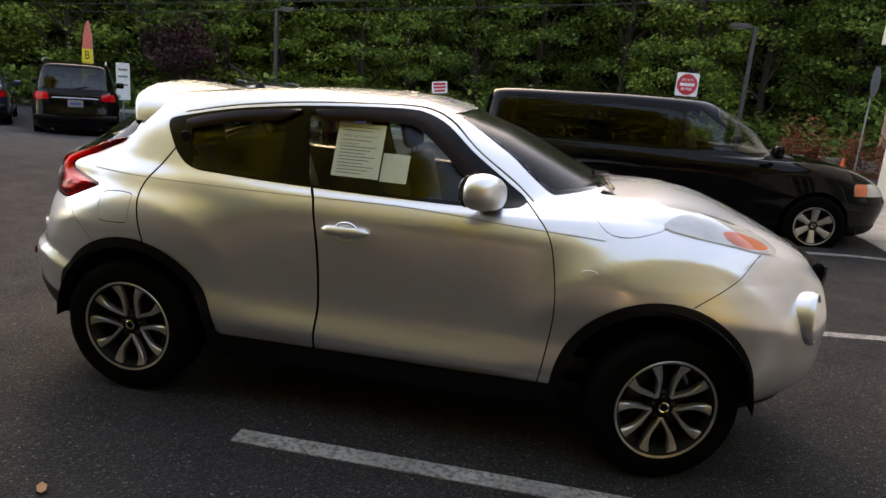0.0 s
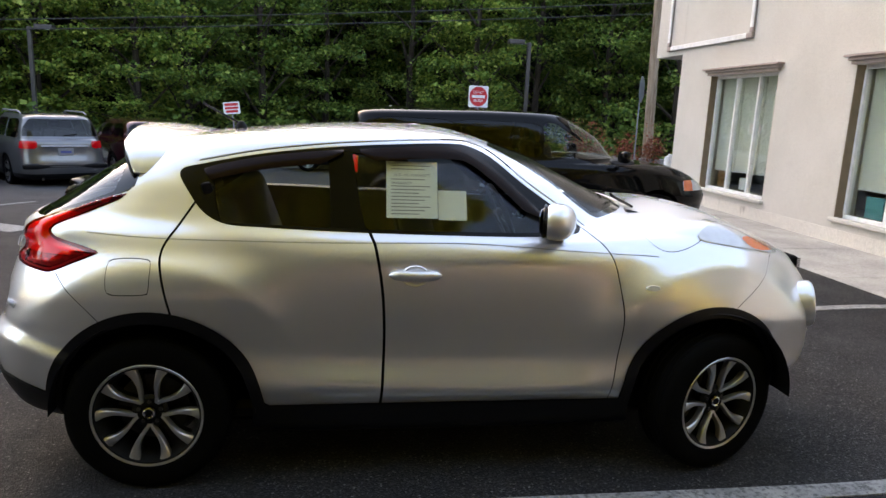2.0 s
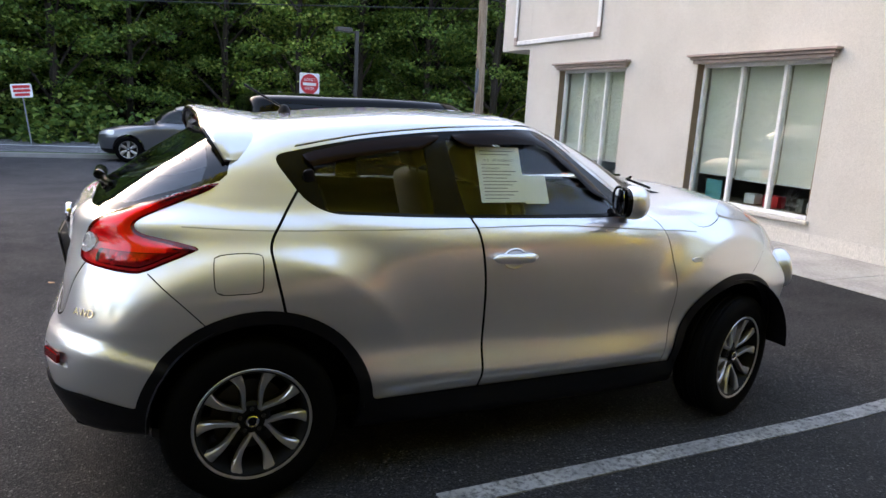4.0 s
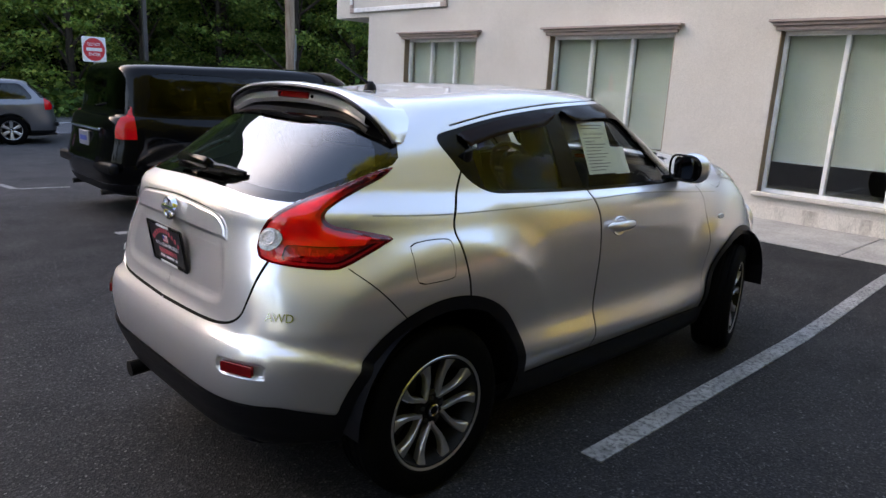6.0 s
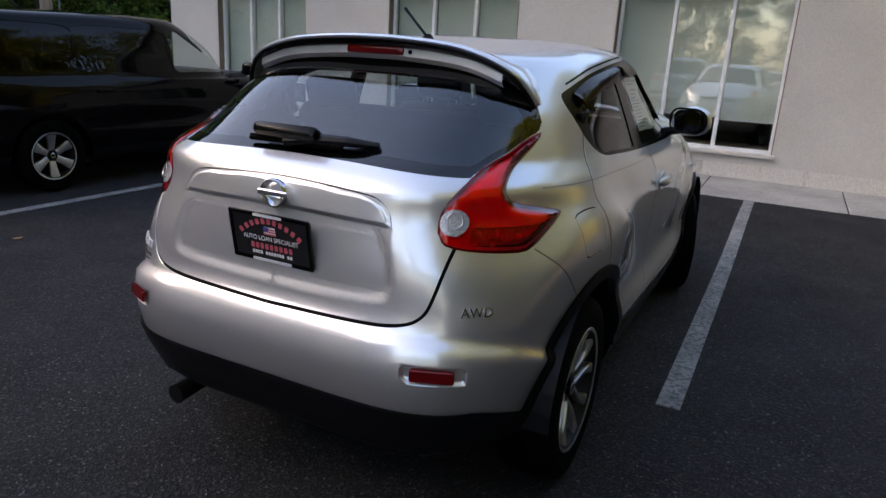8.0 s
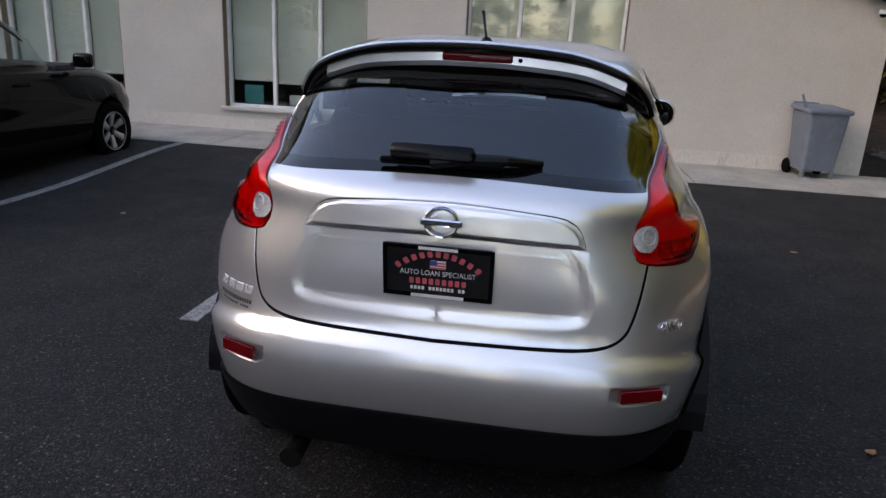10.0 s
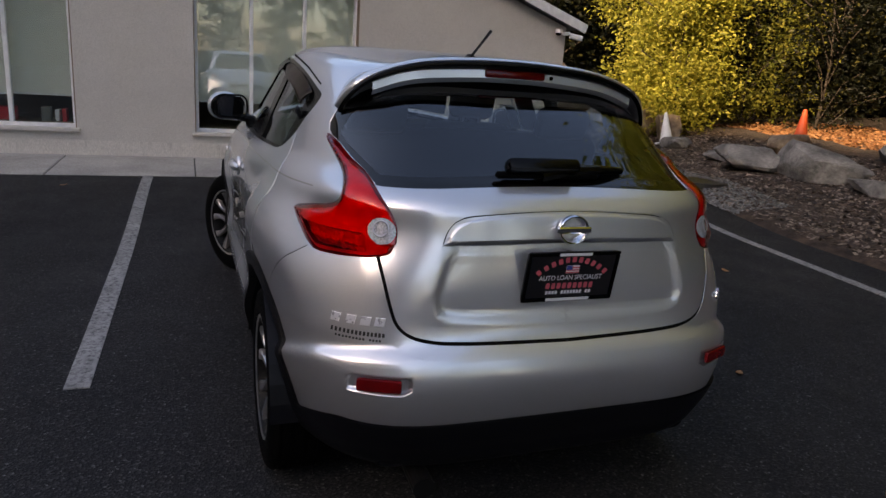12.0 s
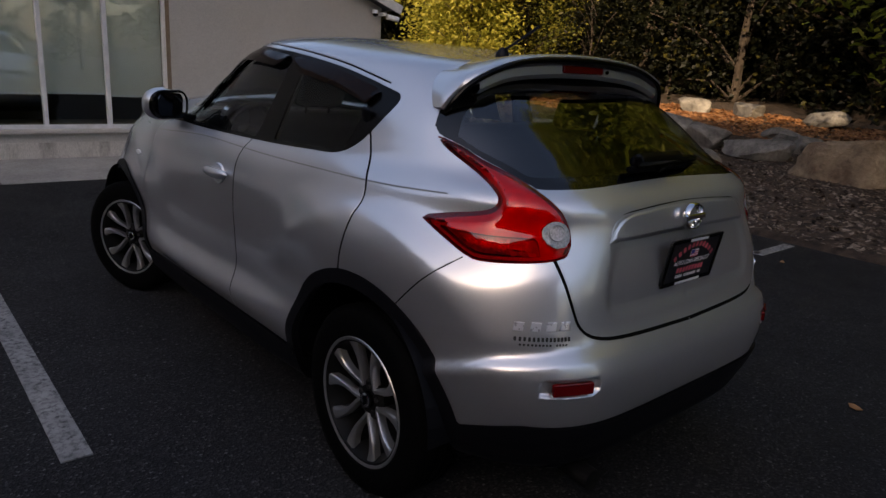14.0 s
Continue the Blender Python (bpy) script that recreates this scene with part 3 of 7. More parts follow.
            along.append(a * A[i] + b * MA[i] + c * A[i + 1] + d * MA[i + 1])
            number.append(i + t)
    G = np.array(rows)
    G[:, 0, 1] = G[:, -1, 1] = 0
    nv, ns = G.shape[:2]
    half = G.reshape(-1, 3)
    other = half * (1, -1, 1)
    V = np.concatenate([half, other])
    idx = np.arange(nv * ns).reshape(nv, ns)
    mir = idx + nv * ns
    mir[:, 0], mir[:, -1] = idx[:, 0], idx[:, -1]
    F = []
    for g, flip in ((idx, False), (mir, True)):
        a, b, c, d = g[:-1, :-1].ravel(), g[:-1, 1:].ravel(), g[1:, 1:].ravel(), g[1:, :-1].ravel()
        for t in (np.stack([a, b, c], 1), np.stack([a, c, d], 1)):
            F.append(t if flip else t[:, ::-1])
    F = np.concatenate(F)
    # round haunches over the wheels, and the lamp pods that stand up from the front wings
    ay = np.abs(V[:, 1])
    for cx, cz, fold, lift in ((1.24, 0.36, 0.615, 0.040), (-1.22, 0.34, 0.635, 0.044)):
        r = np.hypot(V[:, 0] - cx, V[:, 2] - cz)
        t = np.clip((fold + 0.17 - r) / 0.17, 0, 1)
        if cx < 0:
            t = t * (1 - 0.8 * np.clip((V[:, 0] + 1.0) / 0.5, 0, 1))
        V[:, 1] += np.sign(V[:, 1]) * lift * (0.75 * t * t + 0.25 * t * t * (3 - 2 * t)) * np.clip((ay - 0.35) / 0.3, 0, 1) * np.clip((V[:, 2] - 0.42) / 0.42, 0, 1) ** 1.5
    # the bumper's shoulder, which sweeps round the rear corner
    way = np.tile(np.array(along).ravel(), 2)
    down = np.interp(way, [0, 0.6, 0.8, 1.0, 1.25], [0.70, 0.70, 0.67, 0.61, 0.51]) - V[:, 2]
    t = np.clip(down / 0.035, 0, 1)
    step_out = 0.024 * t * t * (3 - 2 * t) * np.clip(1 - (down - 0.05) / 0.28, 0, 1) * np.interp(way, [0.3, 0.6, 1.15, 1.36], [0.3, 1, 1, 0]) * (V[:, 0] < -1.2)
    out = np.stack([V[:, 0] + 1.25, V[:, 1]], 1)
    V[:, :2] += step_out[:, None] * out / np.maximum(np.linalg.norm(out, axis=1, keepdims=True), 1e-6)
    # crowned bonnet and windscreen
    V[:, 2] += 0.055 * np.clip(1 - (V[:, 1] / 0.64) ** 2, 0, 1) * np.clip((V[:, 0] - 0.12) / 0.35, 0, 1) * np.clip((1.95 - V[:, 0]) / 0.5, 0, 1) * (V[:, 2] > 0.88)
    pod = np.exp(-((V[:, 0] - 1.38) / 0.24) ** 2 - ((ay - 0.57) / 0.10) ** 2) * (V[:, 2] > 0.9)
    V[:, 2] += 0.035 * pod
    n = np.cross(V[F[:, 1]] - V[F[:, 0]], V[F[:, 2]] - V[F[:, 0]])
    F = F[np.linalg.norm(n, axis=1) > 1e-9]
    n = n[np.linalg.norm(n, axis=1) > 1e-9]
    N = np.zeros_like(V)
    for j in range(3):
        np.add.at(N, F[:, j], n)
    N /= np.maximum(np.linalg.norm(N, axis=1, keepdims=True), 1e-12)
    B = np.tile(np.stack([np.array(along).ravel(), np.repeat(number, ns)], 1), (2, 1))
    return V, N, F, B

# ---- the silver crossover ----
def wheel(parent, at, out, steer=0.0, radius=0.334, width=0.215, rim=0.222, style="vee", hub_y=0.0, face=None, dark=None):
    """A wheel whose outer face looks along y * out: rim barrel, tyre, spokes, cap, nuts, disc."""
    face, dark = face or M_ALLOY, dark or M_ALLOYDK
    h = width / 2
    w = part("wheel", lathe(bmesh.new(), [(rim - 0.012, h * 0.9), (rim, h * 0.92), (rim + 0.004, h * 0.8), (rim - 0.015, h * 0.55), (rim - 0.03, -h * 0.8), (rim - 0.042, -h * 0.8), (rim - 0.032, h * 0.5)], 48, closed=True), dark, parent, smooth=True)
    w.matrix_world = parent.matrix_world @ pose(*at) @ pose(0, 0, 0, 0, 0, steer + (0 if out > 0 else 180))
    R = radius
    prof = [(rim - 0.004, h * 0.80), (rim + 0.012, h * 0.97), (rim + 0.04, h * 1.0), (R - 0.045, h * 0.99), (R - 0.018, h * 0.93), (R - 0.004, h * 0.78)]
    for g in (0.55, 0.2, -0.2, -0.55):
        prof += [(R, h * (g + 0.14)), (R - 0.006, h * (g + 0.08)), (R - 0.006, h * (g + 0.03)), (R, h * (g - 0.03))]
    prof += [(R - 0.004, -h * 0.78), (R - 0.018, -h * 0.93), (R - 0.045, -h * 0.99), (rim + 0.012, -h * 0.97), (rim - 0.004, -h * 0.8)]
    tyre = part("tyre", lathe(bmesh.new(), prof, 56, closed=True), M_RUBBER, w, "black tyre with worn tread", smooth=True)
    tyre.matrix_parent_inverse.identity()
    part("rim_lip", lathe(bmesh.new(), [(rim - 0.006, h * 0.93), (rim + 0.003, h * 0.96), (rim + 0.006, h * 0.93), (rim - 0.004, h * 0.88)], 56, closed=True), face, w, smooth=True)
    part("brake_disc", lathe(bmesh.new(), [(0.03, -0.02), (0.145, -0.02), (0.145, -0.005), (0.03, -0.005)], 40, closed=True), M_STEEL, w, "steel brake disc")
    part("hub", lathe(bmesh.new(), [(0.0, h * 0.55), (0.062, h * 0.55), (0.075, h * 0.45), (0.07, 0.0), (0, 0)], 30), dark, w)
    part("centre_cap", lathe(bmesh.new(), [(0.0, h * 0.70), (0.022, h * 0.70), (0.029, h * 0.66), (0.029, h * 0.5), (0.0, h * 0.5)], 24), M_TRIM, w)
    part("cap_ring", lathe(bmesh.new(), [(0.016, h * 0.705), (0.021, h * 0.725), (0.025, h * 0.705)], 24, closed=True), M_CHROME, w)
    for k in range(5):
        a = radians(90 + 72 * k)
        x, z = 0.047 * math.cos(a), 0.047 * math.sin(a)
        part("lug_nut", lathe(bmesh.new(), [(0, h * 0.62), (0.008, h * 0.62), (0.009, h * 0.5), (0, h * 0.5)], 8, at=(x, 0, z)), M_STEEL, w)
    n_groups, spread = (5, 16.0) if style == "vee" else (6, 0)
    made = {}
    for k in range(n_groups):
        base = -90 + 360 / n_groups * k
        for s in ((-1, 1) if style == "vee" else (0,)):
            bm = bmesh.new()
            steps = 13
            left, right = [], []
            for i in range(steps):
                t = i / (steps - 1)
                r = 0.05 + (rim - 0.008 - 0.05) * t
                off = s * float(np.interp(t, (0, 0.12, 0.25, 0.4, 0.55, 0.7, 0.85, 1), (3, 9.5, 15.5, 19.5, 20.8, 20.3, 18.8, 16.8)))
                a = radians(base + off)
                wide = (0.0082 + 0.0185 * t ** 3) if style == "vee" else 0.028 + 0.02 * t * t
                y = h * (0.60 + 0.26 * t ** 0.8)
                d, q = Vector((math.cos(a), 0, math.sin(a))), Vector((-math.sin(a), 0, math.cos(a)))
                left.append((d * r + q * wide, y))
                right.append((d * r - q * wide, y))
            ring = []
            for (l, y), (rr, _) in zip(left, right):
                m1, m2 = l.lerp(rr, 0.16), l.lerp(rr, 0.84)
                ring.append([bm.verts.new((p.x, yy, p.z)) for p, yy in ((l, y - 0.03), (l, y - 0.005), (m1, y), (m2, y), (rr, y - 0.005), (rr, y - 0.03))])
            for a1, b1 in zip(ring, ring[1:]):
                for j in range(5):
                    bm.faces.new((a1[j], a1[j + 1], b1[j + 1], b1[j]))
            part("spoke", bm, face, w, smooth=True)
            bm = bmesh.new()
            back = [[bm.verts.new((v[0] * 0.99, v[1] - 0.012, v[2] * 0.99)) for v in row] for row in
                    [[(p.x, y - 0.02, p.z), (q2.x, y - 0.02, q2.z), (q2.x, y - 0.05, q2.z), (p.x, y - 0.05, p.z)] for (p, y), (q2, _) in zip(left, right)]]
            for a1, b1 in zip(back, back[1:]):
                for j in range(4):
                    bm.faces.new((a1[j], a1[(j + 1) % 4], b1[(j + 1) % 4], b1[j]))
            part("spoke_back", bm, dark, w)
    return w


def seat(name, parent, at, wide, recline=14, head=True, label=""):
    r = part(name, block(bmesh.new(), (0.5, wide, 0.16), (0, 0, 0.30), 0.05, seg=3), M_CLOTH, parent, label, smooth=True)
    r.location = at
    part("backrest", block(bmesh.new(), (0.14, wide, 0.62), (-0.30, 0, 0.62), 0.06, (0, -recline, 0), 3), M_CLOTH, r, smooth=True)
    if head:
        for s in (-0.06, 0.06):
            part("headrest_post", tube(bmesh.new(), [(-0.375, s, 0.90), (-0.395, s, 1.0)], 0.006, 6), M_STEEL, r)
        part("headrest", block(bmesh.new(), (0.09, 0.25, 0.17), (-0.40, 0, 1.03), 0.04, (0, -recline, 0), 3), M_CLOTH, r, smooth=True)
    return r


def crossover():
    car = root("crossover_car", label="silver compact crossover car with black arches and tall red tail lamps", category="car")
    S = crossover_skin()
    P = lambda S: (S[0][:, 0], np.abs(S[0][:, 1]), S[0][:, 2])
    side = lambda S: S[0][:, [0, 2]]
    tail = lambda S: np.stack([np.abs(S[0][:, 1]), S[0][:, 2]], 1)
    plan = lambda S: np.stack([S[0][:, 0], np.abs(S[0][:, 1])], 1)

    # wheel openings, then the black lower cladding round them
    def arches(S, grow):
        x, y, z = P(S)
        f = np.minimum(np.hypot(x - 1.225, z - 0.365) - 0.388 - grow, np.hypot(x + 1.235, z - 0.345) - 0.398 - grow)
        return np.maximum(f, 0.45 - y)
    _, S = cut(S, arches(S, 0.0))
    x, y, z = P(S)
    low = 0.372 + 0.10 * np.clip((-1.5 - x) / 0.35, 0, 1) - 0.03 * np.clip((x - 1.45) / 0.25, 0, 1)
    clad, S = cut(S, np.minimum(arches(S, 0.048), z - low))
    _, clad = cut(clad, np.maximum(1.45 - clad[0][:, 0], clad[0][:, 2] - 0.31))
    skin_part("lower_cladding", shifted(clad, 0.010), M_CLAD, car, "matt black plastic cladding", 0.03)
    inner = shifted(S, -0.03)

    # side glazing
    dlo = spline([(-1.147, 1.338), (-1.05, 1.372), (-0.83, 1.417), (-0.62, 1.446), (-0.43, 1.465), (-0.19, 1.48), (0.0, 1.486), (0.10, 1.472), (0.21, 1.42), (0.34, 1.318), (0.52, 1.197), (0.60, 1.14),
                  (0.56, 1.112), (0.37, 1.103), (0.13, 1.104), (-0.1, 1.107), (-0.36, 1.112), (-0.59, 1.118), (-0.80, 1.126), (-0.95, 1.135), (-1.04, 1.178), (-1.10, 1.25)], n=4)
    x, y, z = P(S)
    frames, S = cut(S, np.maximum(area_field(side(S), dlo), 0.35 - y))
    panes = {"rear_side_window": [(-0.975, 1.155), (-0.93, 1.142), (-0.70, 1.136), (-0.53, 1.131), (-0.52, 1.15), (-0.535, 1.41), (-0.56, 1.425), (-0.75, 1.40), (-0.985, 1.352), (-1.01, 1.33)],
             "front_side_window": [(-0.375, 1.13), (-0.33, 1.126), (0.0, 1.122), (0.30, 1.12), (0.44, 1.125), (0.46, 1.145), (0.33, 1.275), (0.20, 1.38), (0.10, 1.43), (0.0, 1.446), (-0.25, 1.442), (-0.415, 1.435), (-0.43, 1.415)]}
    for name, outline in panes.items():
        f = area_field(side(frames), spline(outline, n=3))
        pane, frames = cut(frames, f)
        for s in (-1, 1):
            half, _ = cut(pane, s * -pane[0][:, 1])
            g = skin_part(name, shifted(half, -0.006), M_GLASS if "front" in name else M_TINT, car)
            g.visible_shadow = False
    for s in (-1, 1):
        skin_part("window_surround", shifted(cut(frames, s * -frames[0][:, 1])[0], -0.002), M_TRIM, car, "gloss black pillars and window frames", 0.02)
    # bright line over the windows
    x, y, z = P(S)
    top = spline([(-1.07, 1.383), (-0.83, 1.432), (-0.62, 1.461), (-0.43, 1.480), (-0.19, 1.495), (0.02, 1.50), (0.12, 1.485), (0.22, 1.438), (0.36, 1.325), (0.54, 1.205), (0.63, 1.135)], False)
    for s in (-1, 1):
        drip, S = grooved(S, side, top, 0.0035, lambda T, s=s: np.maximum(0.3 - np.abs(T[0][:, 1]), -s * T[0][:, 1]))
        skin_part("roof_drip", shifted(drip, -0.006), M_SEAM, car)

    # windscreen and rear window
    x, y, z = P(S)
    r = S[3][:, 1]
    edge = np.interp(z, [1.10, 1.20, 1.35, 1.46], [0.605, 0.55, 0.485, 0.415])
    ws, S = cut(S, np.maximum.reduce([11.0 - r, r - 13.0, 0.1 - x, y - edge]) * 0.03)
    ws_band, ws = cut(ws, 0.022 - np.minimum.reduce([(ws[3][:, 1] - 11.0) * 0.18, (13.0 - ws[3][:, 1]) * 0.25, np.interp(ws[0][:, 2], [1.10, 1.20, 1.35, 1.46], [0.605, 0.55, 0.485, 0.415]) - np.abs(ws[0][:, 1])]))
    skin_part("windscreen_edge", shifted(ws_band, -0.004), M_TRIM, car)
    g = skin_part("windscreen", shifted(ws, -0.004), M_GLASS, car, "raked clear windscreen")
    g.visible_shadow = False
    boom = spline([(0.795, 1.238), (0.735, 1.216), (0.69, 1.185), (0.618, 1.148), (0.575, 1.10), (0.545, 1.055), (0.532, 1.015), (0.540, 0.965), (0.575, 0.943), (0.66, 0.930), (0.79, 0.920), (0.835, 0.930),
                   (0.885, 0.960), (0.962, 1.008), (0.955, 1.016), (0.87, 1.036), (0.80, 1.050), (0.755, 1.065), (0.732, 1.092), (0.738, 1.13), (0.765, 1.165), (0.80, 1.205)], n=4)
    boom[:, 0] += 0.10 * np.clip(boom[:, 0] - 0.74, 0, 1)
    back = spline([(-0.50, 1.128), (-0.25, 1.138), (0.0, 1.142), (0.25, 1.138), (0.50, 1.128), (0.59, 1.125), (0.645, 1.14), (0.655, 1.20), (0.625, 1.275), (0.575, 1.34), (0.47, 1.40), (0.33, 1.425), (0.0, 1.442),
                   (-0.33, 1.425), (-0.47, 1.40), (-0.575, 1.34), (-0.625, 1.275), (-0.655, 1.20), (-0.645, 1.14), (-0.59, 1.125)], n=4)
    x, y, z = P(S)
    rg, S = cut(S, np.maximum.reduce([area_field(S[0][:, [1, 2]], back), x + 1.2, 0.001 - area_field(np.stack([S[3][:, 0], z], 1), boom), S[3][:, 0] - np.interp(z, [1.14, 1.19, 1.24, 1.30], [0.63, 0.70, 0.79, 0.79])]))
    d = np.maximum(area_field(rg[0][:, [1, 2]], back), 0.001 - area_field(np.stack([rg[3][:, 0], rg[0][:, 2]], 1), boom))
    keep = np.maximum(d + 0.03, 0.0)
    band, rg = cut(rg, -(d + 0.028 + 0.07 * np.clip((rg[0][:, 2] - 1.37) / 0.05, 0, 1)))
    skin_part("rear_window_edge", shifted(band, -0.003), M_CERAMIC, car, "black ceramic edge of the rear window")
    g = skin_part("rear_window", shifted(rg, -0.003), M_REARGL, car, "dark tinted rear window")
    g.visible_shadow = False

    # tail lamps
    x, y, z = P(S)
    Q = np.stack([S[3][:, 0], z], 1)
    lens, S = cut(S, np.maximum(area_field(Q, boom), x + 1.2))
    for s in (-1, 1):
        L, _ = cut(lens, s * -lens[0][:, 1])
        Q = np.stack([L[3][:, 0], L[0][:, 2]], 1)
        d = -area_field(Q, boom)
        L = etched(L, lambda T: -area_field(np.stack([T[3][:, 0], T[0][:, 2]], 1), boom), (0.004, 0.009, 0.016, 0.026))
        d = -area_field(np.stack([L[3][:, 0], L[0][:, 2]], 1), boom)
        L = renormed(shifted(L, 0.015 * np.clip(d / 0.045, 0, 1) ** 0.75 + 0.001 + 0.020 * np.clip((L[3][:, 0] - 0.64) / 0.12, 0, 1) * np.clip(d / 0.03, 0, 1)))
        Q = np.stack([L[3][:, 0], L[0][:, 2]], 1)
        body = None
        inner_lens, rim_lens = cut(L, np.hypot((Q[:, 0] - 0.576) / 0.040, (Q[:, 1] - 1.012) / 0.037) * 0.04 - 0.04)
        Q = np.stack([rim_lens[3][:, 0], rim_lens[0][:, 2]], 1)
        low_field = np.maximum.reduce([Q[:, 1] - 1.0, 0.63 - Q[:, 0], area_field(Q, boom) + 0.016])
        edge_band, shell = cut(rim_lens, -(area_field(Q, boom) + 0.0045))
        lamp = skin_part("tail_lamp", shell, M_REDSHELL, car, "tall boomerang-shaped red tail lamp")
        lamp.visible_shadow = False
        skin_part("lens_edge", edge_band, M_LAMPDEEP, lamp, "dark red lens rim", 0.03)
        dark_lens, red = cut(rim_lens, low_field)
        skin_part("housing", shifted(red, -0.010), M_HOUSING, lamp, "pale reflector behind the lens")
        skin_part("lower_housing", shifted(dark_lens, -0.024), M_HOUSEDK, lamp, "darker reflector behind the lower lens")
        skin_part("reversing_lamp", shifted(inner_lens, 0.0015), M_LENS, lamp, "round clear reversing lens", 0.01)
        Q = np.stack([dark_lens[3][:, 0], dark_lens[0][:, 2]], 1)
        for a0, a1, z0, z1, mm in ((0.640, 0.662, 0.942, 0.996, M_HOUSING), (0.668, 0.690, 0.945, 0.985, M_HOUSEMID), (0.700, 0.716, 0.940, 0.996, M_HOUSING), (0.722, 0.765, 0.950, 0.990, M_HOUSEMID), (0.772, 0.80, 0.955, 0.988, M_HOUSING), (0.806, 0.85, 0.962, 0.992, M_HOUSEMID)):
            cell, _ = cut(dark_lens, np.maximum(np.abs(Q[:, 0] - (a0 + a1) / 2) - (a1 - a0) / 2, np.abs(Q[:, 1] - (z0 + z1) / 2) - (z1 - z0) / 2))
            skin_part("reflector_cell", shifted(cell, -0.016), mm, lamp, "", 0.008)
        i = np.argmin(np.hypot(L[3][:, 0] - 0.576, L[0][:, 2] - 1.012))
        n, p = Vector(L[1][i]), Vector(L[0][i])
        for r in (0.020,):
            bm = lathe(bmesh.new(), [(r, 0.006), (r + 0.0025, 0.0075), (r + 0.005, 0.006)], 24, "z", closed=True)
            bm.transform(Matrix.Translation(p) @ n.to_track_quat("Z", "Y").to_matrix().to_4x4())
            part("lens_ring", bm, M_CLEAR, lamp)

    # front lamps on the wings
    pod = spline([(1.19, 0.655), (1.27, 0.575), (1.40, 0.50), (1.56, 0.43), (1.66, 0.44), (1.70, 0.50), (1.62, 0.575), (1.50, 0.625), (1.35, 0.66)], n=4)
    x, y, z = P(S)
    hl, S = cut(S, np.maximum(area_field(plan(S), pod), 0.9 - z))
    amber_area = spline([(1.44, 0.60), (1.52, 0.545), (1.62, 0.50), (1.66, 0.515), (1.60, 0.575), (1.50, 0.622)], n=3)
    for s in (-1, 1):
        L, _ = cut(hl, s * -hl[0][:, 1])
        a, L = cut(L, area_field(np.stack([L[0][:, 0], np.abs(L[0][:, 1])], 1), amber_area))
        lamp = skin_part("front_lamp", shifted(L, 0.006), M_CLEAR, car, "clear lens on top of the front wing", 0.02)
        skin_part("turn_signal", shifted(a, 0.007), M_ORANGE, lamp, "amber turn signal", 0.02)

    # seams
    seam_lines = [
        ("side", [(-0.362, 1.13), (-0.350, 1.10), (-0.330, 1.05), (-0.299, 0.858), (-0.289, 0.66), (-0.292, 0.50), (-0.300, 0.36)], 0.0065),
        ("side", [(-1.06, 1.24), (-1.134, 1.127), (-1.190, 1.035), (-1.187, 0.948), (-1.146, 0.756), (-1.13, 0.70)], 0.0055),
        ("side", [(0.556, 1.17), (0.704, 1.042), (0.758, 0.861), (0.772, 0.659), (0.735, 0.36)], 0.003),
        ("side", [(1.62, 1.0), (1.595, 0.985), (1.503, 0.896), (1.378, 0.815), (1.34, 0.79)], 0.0025),
        ("side", [(-1.62, 0.925), (-1.52, 0.83), (-1.43, 0.735), (-1.41, 0.70)], 0.0025),
        ("plan", [(0.86, 0.60), (0.93, 0.722), (1.04, 0.735), (1.19, 0.668), (1.28, 0.57), (1.42, 0.49), (1.57, 0.42), (1.76, 0.33), (1.80, 0.2), (1.81, 0.0)], 0.0018),
        ("tail", [(0.0, 0.697), (0.30, 0.704), (0.45, 0.715), (0.52, 0.745), (0.55, 0.81), (0.577, 0.95), (0.58, 0.99)], 0.005),
    ]
    groove = []
    for kind, pts, w in seam_lines:
        line = spline(pts, False)
        ways = {"side": (side, lambda S: 0.4 - np.abs(S[0][:, 1])), "plan": (plan, lambda S: 0.85 - S[0][:, 2]), "tail": (tail, lambda S: S[0][:, 0] + 1.5)}
        for s in (-1, 1):
            g, S = grooved(S, ways[kind][0], line, w, lambda T, k=kind, s=s: np.maximum(ways[k][1](T), -s * T[0][:, 1] - 1e-4))
            groove.append(g)
    fuel = spline([(-1.385, 0.99), (-1.31, 0.999), (-1.24, 0.996), (-1.228, 0.98), (-1.230, 0.93), (-1.234, 0.875), (-1.25, 0.862), (-1.31, 0.858), (-1.385, 0.858), (-1.40, 0.88), (-1.402, 0.93), (-1.398, 0.975)], n=4)
    outer_f, S = cut(S, np.maximum(area_field(side(S), fuel) - 0.002, S[0][:, 1] + 0.4))
    lid, ring = cut(outer_f, area_field(side(outer_f), fuel) + 0.002)
    groove.append(ring)
    skin_part("fuel_lid", lid, M_SILVER, car, "", 0.006)
    for g in groove:
        skin_part("panel_gap", shifted(g, -0.003), M_SEAM, car)
    stripe = spline([(-1.50, 1.085), (-1.24, 1.076), (-0.90, 1.073), (-0.45, 1.074), (0.018, 1.077), (0.30, 1.066), (0.49, 1.053), (0.71, 1.038), (0.95, 1.02)], False)
    for s in (-1, 1):
        pin, S = grooved(S, side, stripe, 0.0022, lambda T, s=s: np.maximum(0.4 - np.abs(T[0][:, 1]), -s * T[0][:, 1]))
        skin_part("pinstripe", shifted(pin, 0.0006), M_GREYINK, car, "thin grey pinstripe")

